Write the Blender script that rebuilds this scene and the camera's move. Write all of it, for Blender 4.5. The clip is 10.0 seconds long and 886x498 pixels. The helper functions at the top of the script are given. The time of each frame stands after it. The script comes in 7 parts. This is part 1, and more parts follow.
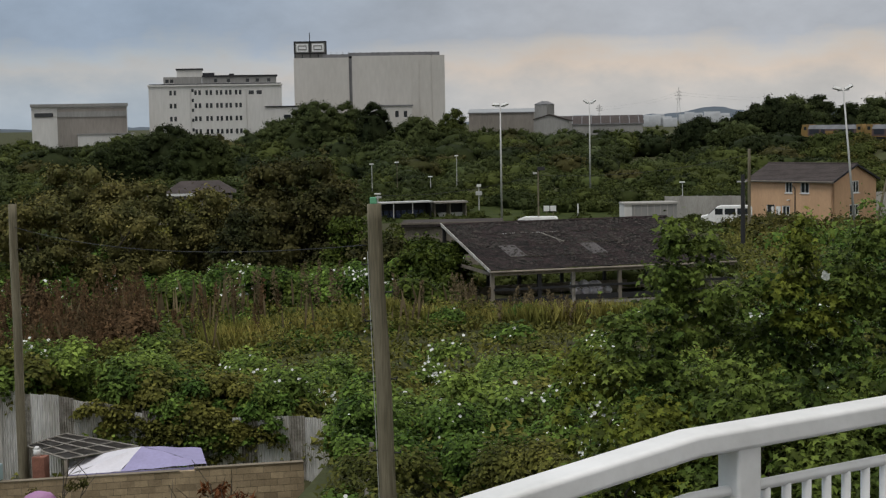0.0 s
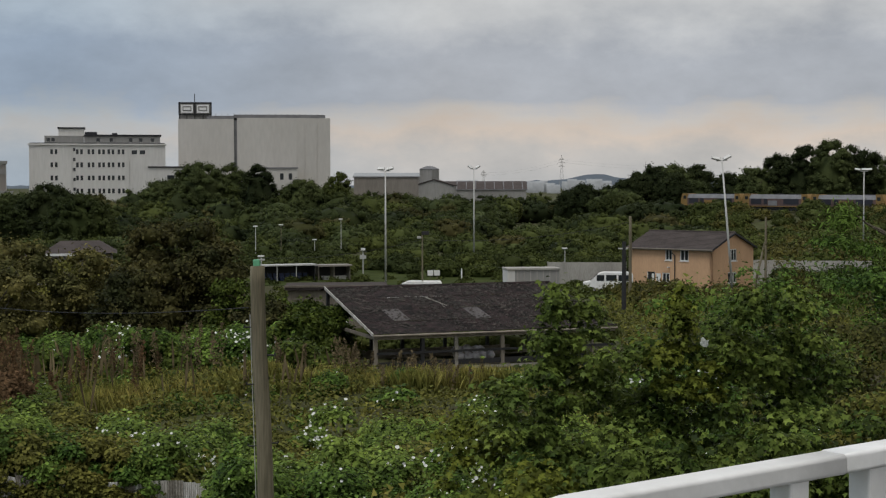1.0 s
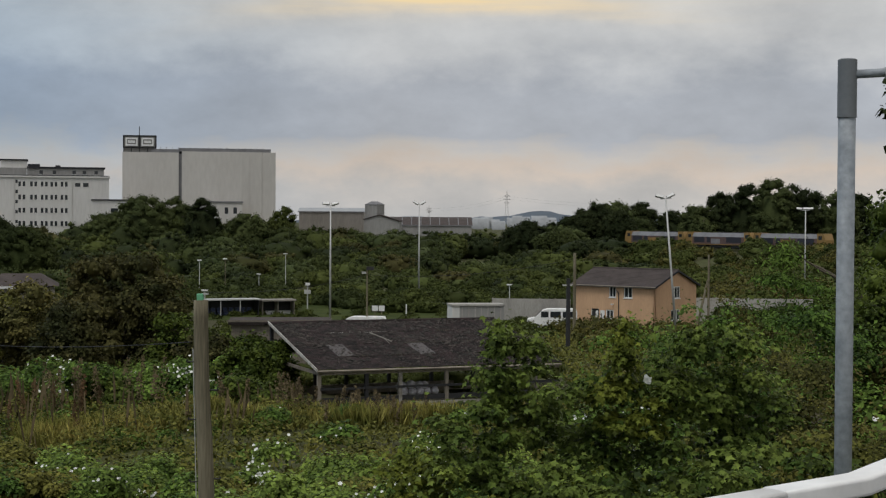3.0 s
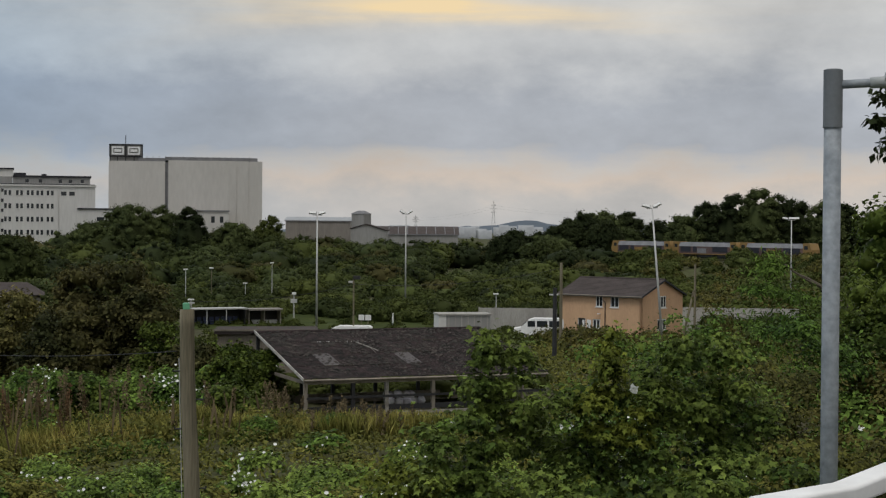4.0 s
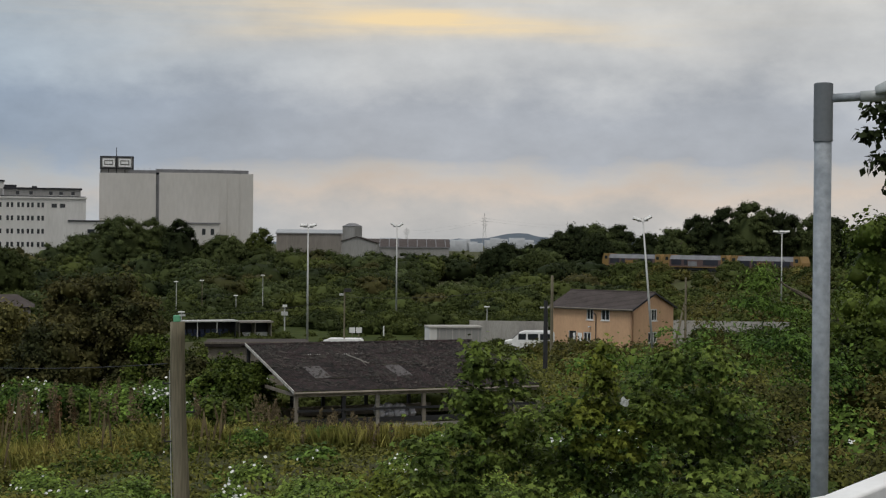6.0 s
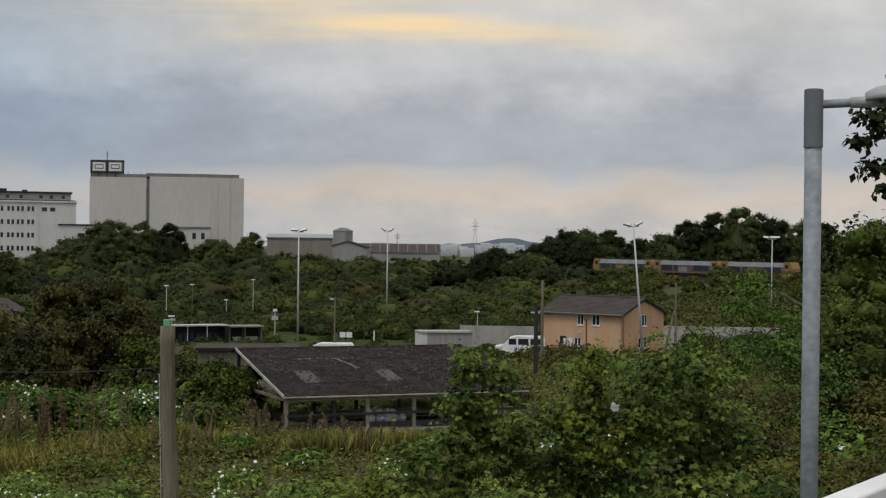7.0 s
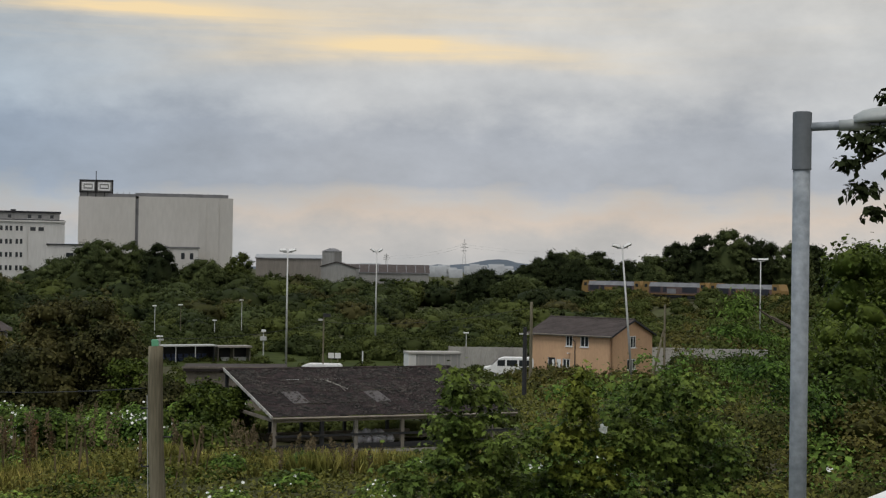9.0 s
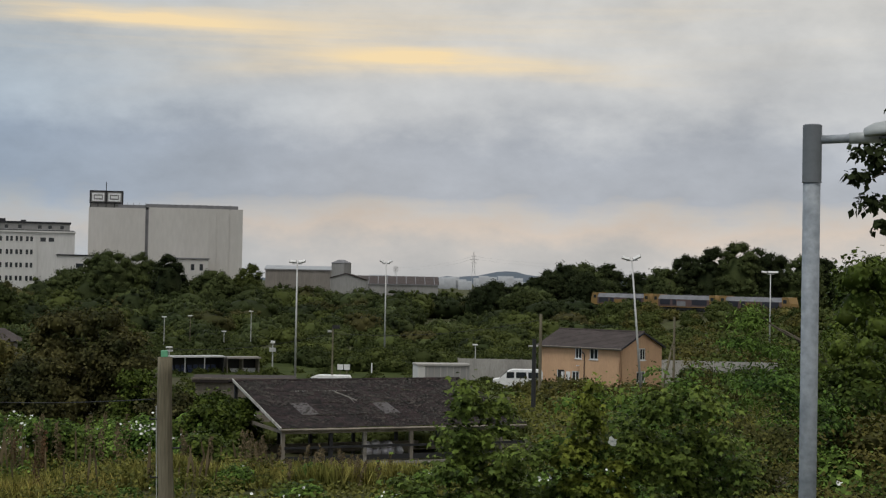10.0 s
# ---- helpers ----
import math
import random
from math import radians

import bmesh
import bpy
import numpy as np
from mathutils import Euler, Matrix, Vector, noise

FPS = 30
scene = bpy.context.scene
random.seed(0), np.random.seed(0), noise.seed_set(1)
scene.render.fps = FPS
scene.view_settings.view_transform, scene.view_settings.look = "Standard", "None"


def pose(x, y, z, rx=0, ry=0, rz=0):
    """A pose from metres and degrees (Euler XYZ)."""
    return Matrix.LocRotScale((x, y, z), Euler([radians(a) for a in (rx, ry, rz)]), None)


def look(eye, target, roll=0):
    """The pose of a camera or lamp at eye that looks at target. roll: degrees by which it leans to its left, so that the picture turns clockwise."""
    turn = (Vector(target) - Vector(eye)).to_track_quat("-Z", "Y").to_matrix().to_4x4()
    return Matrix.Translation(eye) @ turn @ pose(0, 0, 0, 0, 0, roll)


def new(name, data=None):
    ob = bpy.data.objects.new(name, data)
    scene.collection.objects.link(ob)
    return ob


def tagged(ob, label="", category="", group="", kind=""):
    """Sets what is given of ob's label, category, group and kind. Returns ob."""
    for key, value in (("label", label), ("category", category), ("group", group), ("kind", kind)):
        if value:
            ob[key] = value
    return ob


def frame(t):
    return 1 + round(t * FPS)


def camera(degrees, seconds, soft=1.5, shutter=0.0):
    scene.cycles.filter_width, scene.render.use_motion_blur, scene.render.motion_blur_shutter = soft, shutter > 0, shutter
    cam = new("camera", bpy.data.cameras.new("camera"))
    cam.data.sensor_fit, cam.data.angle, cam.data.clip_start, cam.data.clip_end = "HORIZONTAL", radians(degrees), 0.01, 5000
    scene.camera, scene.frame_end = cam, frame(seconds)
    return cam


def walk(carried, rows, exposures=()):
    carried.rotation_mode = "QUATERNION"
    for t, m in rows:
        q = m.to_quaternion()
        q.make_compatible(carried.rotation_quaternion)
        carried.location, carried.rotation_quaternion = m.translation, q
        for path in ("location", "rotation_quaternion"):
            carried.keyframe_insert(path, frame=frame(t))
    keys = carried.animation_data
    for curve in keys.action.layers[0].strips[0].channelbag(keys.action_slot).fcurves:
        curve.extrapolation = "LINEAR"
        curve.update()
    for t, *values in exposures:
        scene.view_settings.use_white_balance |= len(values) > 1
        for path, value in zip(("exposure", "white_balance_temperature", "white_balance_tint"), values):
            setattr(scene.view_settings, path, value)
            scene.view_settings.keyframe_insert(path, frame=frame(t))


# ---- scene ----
EYE = Vector((0.0, 0.0, 11.8))


def aim(yaw, pitch, roll):
    """The camera turned where it stands: degrees to the right of north, up, and lean."""
    a, b = radians(yaw), radians(pitch)
    return look(EYE, EYE + Vector((math.sin(a) * math.cos(b), math.cos(a) * math.cos(b), math.sin(b))), roll)


cam = camera(32.0, 10.0, soft=1.25)
TURNS = (
    (0, -7.584, -4.775, -1.041), (0.5, -4.865, -3.262, -0.444), (1, -3.248, -2.451, -0.128),
    (1.5, -2.291, -1.863, 0.102), (2, -1.845, -1.531, 0.262), (2.5, -1.522, -1.312, 0.332),
    (4, -0.716, -0.776, 0.446), (4.5, -0.591, -0.602, 0.500), (5, -0.525, -0.468, 0.529),
    (5.5, -0.477, -0.369, 0.523), (7, -0.038, -0.120, 0.685), (7.5, 0.185, 0.057, 0.784),
    (8, 0.342, 0.237, 0.814), (8.5, 0.408, 0.443, 0.870), (9, 0.358, 0.664, 0.884),
    (9.5, 0.218, 0.894, 0.985), (10, 0.0, 1.096, 1.063),
)
walk(cam, [(t, aim(a, b, r)) for t, a, b, r in TURNS], exposures=((0, 0.05), (1, 0.0), (2.5, -0.02), (10, 0.04)))

# ---- sky and light ----
world = bpy.data.worlds.new("overcast_evening")
scene.world = world
world.use_nodes = True
wt = world.node_tree
wt.nodes.clear()


def wnode(kind, **values):
    n = wt.nodes.new(kind)
    for key, value in values.items():
        if key.startswith("i_"):
            n.inputs[key[2:].replace("_", " ")].default_value = value
    return n


def wmath(op, a, b=None, clamp=False):
    n = wt.nodes.new("ShaderNodeMath")
    n.operation, n.use_clamp = op, clamp
    for slot, v in ((0, a), (1, b)):
        if v is None:
            continue
        if isinstance(v, (int, float)):
            n.inputs[slot].default_value = v
        else:
            wt.links.new(v, n.inputs[slot])
    return n.outputs[0]


def ramp_of(n, stops):
    r = n.color_ramp
    while len(r.elements) > 1:
        r.elements.remove(r.elements[-1])
    r.elements[0].position, r.elements[0].color = stops[0][0], (*stops[0][1], 1)
    for p, c in stops[1:]:
        e = r.elements.new(p)
        e.color = (*c, 1)


SUN_ELEVATION, SUN_TURN = 62.0, 215.0
sky = wt.nodes.new("ShaderNodeTexSky")
sky.sky_type = "NISHITA"
sky.sun_disc = False
sky.sun_elevation, sky.sun_rotation = radians(SUN_ELEVATION), radians(SUN_TURN)
coord = wt.nodes.new("ShaderNodeTexCoord")
parts_of = wt.nodes.new("ShaderNodeSeparateXYZ")
wt.links.new(coord.outputs["Generated"], parts_of.inputs[0])
height = parts_of.outputs["Z"]


def cloud_noise(scale, detail, rough, offset=0.0):
    m = wt.nodes.new("ShaderNodeMapping")
    m.inputs["Scale"].default_value = scale
    m.inputs["Location"].default_value = (offset, offset * 0.7, 0)
    wt.links.new(coord.outputs["Generated"], m.inputs["Vector"])
    n = wnode("ShaderNodeTexNoise", i_Scale=1.0, i_Detail=detail, i_Roughness=rough)
    wt.links.new(m.outputs[0], n.inputs["Vector"])
    return n.outputs["Fac"]


billow = cloud_noise((12, 12, 22), 10, 0.60, 1.3)
streak = cloud_noise((5, 5, 75), 6, 0.55, 4.1)
broad = cloud_noise((3.2, 3.2, 9), 3, 0.5, 7.7)
shift = wmath("MULTIPLY", wmath("SUBTRACT", billow, 0.5), 0.062)
shift2 = wmath("MULTIPLY", wmath("SUBTRACT", streak, 0.5), 0.014)
level = wmath("ADD", wmath("ADD", height, shift), shift2)
scaled = wmath("MULTIPLY", level, 4.0, True)
layers = wt.nodes.new("ShaderNodeValToRGB")
ramp_of(layers, [
    (0.0, (0.533, 0.530, 0.529)), (0.07, (0.564, 0.540, 0.520)), (0.13, (0.646, 0.555, 0.483)), (0.17, (0.564, 0.530, 0.501)),
    (0.22, (0.410, 0.430, 0.473)), (0.34, (0.419, 0.440, 0.483)), (0.44, (0.533, 0.540, 0.549)), (0.56, (0.564, 0.565, 0.558)),
    (0.70, (0.594, 0.580, 0.549)), (1.0, (0.615, 0.610, 0.596))])
wt.links.new(scaled, layers.inputs[0])
puff = wt.nodes.new("ShaderNodeMapRange")
puff.inputs["From Min"].default_value, puff.inputs["From Max"].default_value = 0.3, 0.7
puff.inputs["To Min"].default_value, puff.inputs["To Max"].default_value = 0.78, 1.22
wt.links.new(wmath("ADD", wmath("MULTIPLY", billow, 0.6), wmath("MULTIPLY", broad, 0.4)), puff.inputs["Value"])
shaded = wt.nodes.new("ShaderNodeVectorMath")
shaded.operation = "SCALE"
wt.links.new(layers.outputs[0], shaded.inputs[0])
wt.links.new(puff.outputs[0], shaded.inputs["Scale"])
# thin gold gaps between the higher cloud bands
bearing = parts_of.outputs["X"]
torn = wt.nodes.new("ShaderNodeMapRange")
torn.inputs["From Min"].default_value, torn.inputs["From Max"].default_value = 0.36, 0.60
wt.links.new(streak, torn.inputs["Value"])
wisp = wt.nodes.new("ShaderNodeMapRange")
wisp.inputs["From Min"].default_value, wisp.inputs["From Max"].default_value = 0.50, 0.70
wt.links.new(streak, wisp.inputs["Value"])


def gap(x0, z0, wide, thin, arch):
    """A break in the cloud round the bearing x0 at the height z0, arched downward at its ends."""
    side = wmath("SUBTRACT", bearing, x0)
    side2 = wmath("MULTIPLY", side, side)
    rise = wmath("SUBTRACT", wmath("ADD", wmath("ADD", height, wmath("MULTIPLY", shift, 0.22)), wmath("MULTIPLY", side2, arch)), z0)
    far = wmath("ADD", wmath("MULTIPLY", side2, 1 / (wide * wide)), wmath("MULTIPLY", wmath("MULTIPLY", rise, rise), 1 / (thin * thin)))
    return wmath("POWER", 2.718, wmath("MULTIPLY", far, -1.0))


gaps = wmath("ADD", wmath("MULTIPLY", gap(-0.01, 0.1405, 0.105, 0.0075, 0.64), 1.1), wmath("ADD", gap(-0.20, 0.160, 0.085, 0.008, 0.3), wmath("MULTIPLY", gap(-0.09, 0.153, 0.22, 0.016, 0.2), 0.45)))
high_ramp = wt.nodes.new("ShaderNodeValToRGB")
ramp_of(high_ramp, [(0.0, (0, 0, 0)), (0.55, (0, 0, 0)), (0.78, (0.55, 0.55, 0.55)), (1.0, (0.0, 0.0, 0.0))])
wt.links.new(scaled, high_ramp.inputs[0])
gold = wt.nodes.new("ShaderNodeMix")
gold.data_type = "RGBA"
gold.inputs["B"].default_value = (0.93, 0.72, 0.42, 1)
wt.links.new(wmath("ADD", wmath("MULTIPLY", gaps, wmath("ADD", wmath("MULTIPLY", torn.outputs[0], 0.7), 0.2)), wmath("MULTIPLY", high_ramp.outputs[0], wmath("MULTIPLY", wisp.outputs[0], 0.6)), True), gold.inputs["Factor"])
west = wt.nodes.new("ShaderNodeMapRange")
west.inputs["From Min"].default_value, west.inputs["From Max"].default_value = -0.06, -0.30
wt.links.new(parts_of.outputs["X"], west.inputs["Value"])
cooler = wt.nodes.new("ShaderNodeMix")
cooler.data_type, cooler.blend_type = "RGBA", "MULTIPLY"
cooler.inputs["B"].default_value = (0.70, 0.82, 0.95, 1)
wt.links.new(west.outputs[0], cooler.inputs["Factor"])
wt.links.new(shaded.outputs[0], cooler.inputs["A"])
wt.links.new(cooler.outputs["Result"], gold.inputs["A"])
clear = wt.nodes.new("ShaderNodeVectorMath")
clear.operation = "SCALE"
clear.inputs["Scale"].default_value = 0.08
wt.links.new(sky.outputs[0], clear.inputs[0])
cover = wt.nodes.new("ShaderNodeMix")
cover.data_type = "RGBA"
cover.inputs["Factor"].default_value = 0.93
wt.links.new(clear.outputs[0], cover.inputs["A"])
wt.links.new(gold.outputs["Result"], cover.inputs["B"])
back = wnode("ShaderNodeBackground", i_Strength=1.0)
wt.links.new(cover.outputs["Result"], back.inputs["Color"])
wt.links.new(back.outputs[0], wnode("ShaderNodeOutputWorld").inputs["Surface"])

sun_data = bpy.data.lights.new("sun", "SUN")
sun_data.energy, sun_data.angle, sun_data.color = 1.5, radians(22), (1.0, 0.96, 0.9)
sun = new("sun", sun_data)
a, b = radians(SUN_TURN), radians(SUN_ELEVATION)
sun.matrix_world = look((math.sin(a) * math.cos(b) * 50, math.cos(a) * math.cos(b) * 50, math.sin(b) * 50 + 12), (0, 0, 12))


# ---- materials ----
def material(name, base, rough=0.8, vary=0.25, scale=2.0, fine=30.0, bump=0.2, metal=0.0, tint=None, piece=0.0, island=0.0,
             translucent=0.0, streaks=0.0, detail=6):
    """A procedural surface: stains at a broad scale, grain at a fine one, and relief. Sizes in metres."""
    m = bpy.data.materials.new(name)
    m.use_nodes = True
    t = m.node_tree
    n, l = t.nodes, t.links
    p = n["Principled BSDF"]
    p.inputs["Roughness"].default_value, p.inputs["Metallic"].default_value = rough, metal
    c = n.new("ShaderNodeTexCoord")
    mp = n.new("ShaderNodeMapping")
    mp.inputs["Scale"].default_value = (1, 1, 1 if not streaks else 1 / (1 + streaks))
    g = n.new("ShaderNodeNewGeometry")
    l.new(g.outputs["Position"], mp.inputs["Vector"])
    big = n.new("ShaderNodeTexNoise")
    big.inputs["Scale"].default_value, big.inputs["Detail"].default_value, big.inputs["Roughness"].default_value = scale, detail, 0.62
    small = n.new("ShaderNodeTexNoise")
    small.inputs["Scale"].default_value, small.inputs["Detail"].default_value = fine, 4
    for k in (big, small):
        l.new(mp.outputs[0], k.inputs["Vector"])
    tint = tint or tuple(x * (1 - vary) for x in base)
    r = n.new("ShaderNodeValToRGB")
    ramp_of(r, [(0.36, tint), (0.64, base)])
    l.new(big.outputs["Fac"], r.inputs[0])
    v = n.new("ShaderNodeMapRange")
    v.inputs["From Min"].default_value, v.inputs["From Max"].default_value = 0.3, 0.7
    v.inputs["To Min"].default_value, v.inputs["To Max"].default_value = 1 - vary * 0.5, 1 + vary * 0.5
    l.new(small.outputs["Fac"], v.inputs["Value"])
    out = v.outputs[0]
    for amount, socket in ((piece, "piece"), (island, "island")):
        if amount:
            src = n.new("ShaderNodeObjectInfo").outputs["Random"] if socket == "piece" else g.outputs["Random Per Island"]
            w = n.new("ShaderNodeMapRange")
            w.inputs["To Min"].default_value, w.inputs["To Max"].default_value = 1 - amount, 1 + amount
            l.new(src, w.inputs["Value"])
            mm = n.new("ShaderNodeMath")
            mm.operation = "MULTIPLY"
            l.new(out, mm.inputs[0])
            l.new(w.outputs[0], mm.inputs[1])
            out = mm.outputs[0]
    s = n.new("ShaderNodeVectorMath")
    s.operation = "SCALE"
    l.new(r.outputs[0], s.inputs[0])
    l.new(out, s.inputs["Scale"])
    l.new(s.outputs[0], p.inputs["Base Color"])
    if bump:
        bp = n.new("ShaderNodeBump")
        bp.inputs["Strength"].default_value, bp.inputs["Distance"].default_value = bump, 0.02
        l.new(small.outputs["Fac"], bp.inputs["Height"])
        l.new(bp.outputs[0], p.inputs["Normal"])
    if translucent:
        tr = n.new("ShaderNodeBsdfTranslucent")
        l.new(s.outputs[0], tr.inputs["Color"])
        mx = n.new("ShaderNodeMixShader")
        mx.inputs[0].default_value = translucent
        l.new(p.outputs[0], mx.inputs[1])
        l.new(tr.outputs[0], mx.inputs[2])
        l.new(mx.outputs[0], n["Material Output"].inputs["Surface"])
    return m


def leafy(name, base, tint, island=0.45, scale=0.35, rough=0.55, fine=3.0, detail=6):
    m = material(name, base, rough, 0.3, scale, fine, 0.0, tint=tint, island=island, translucent=0.12, detail=detail)
    m.node_tree.nodes["Principled BSDF"].inputs["Specular IOR Level"].default_value = 0.06
    return m


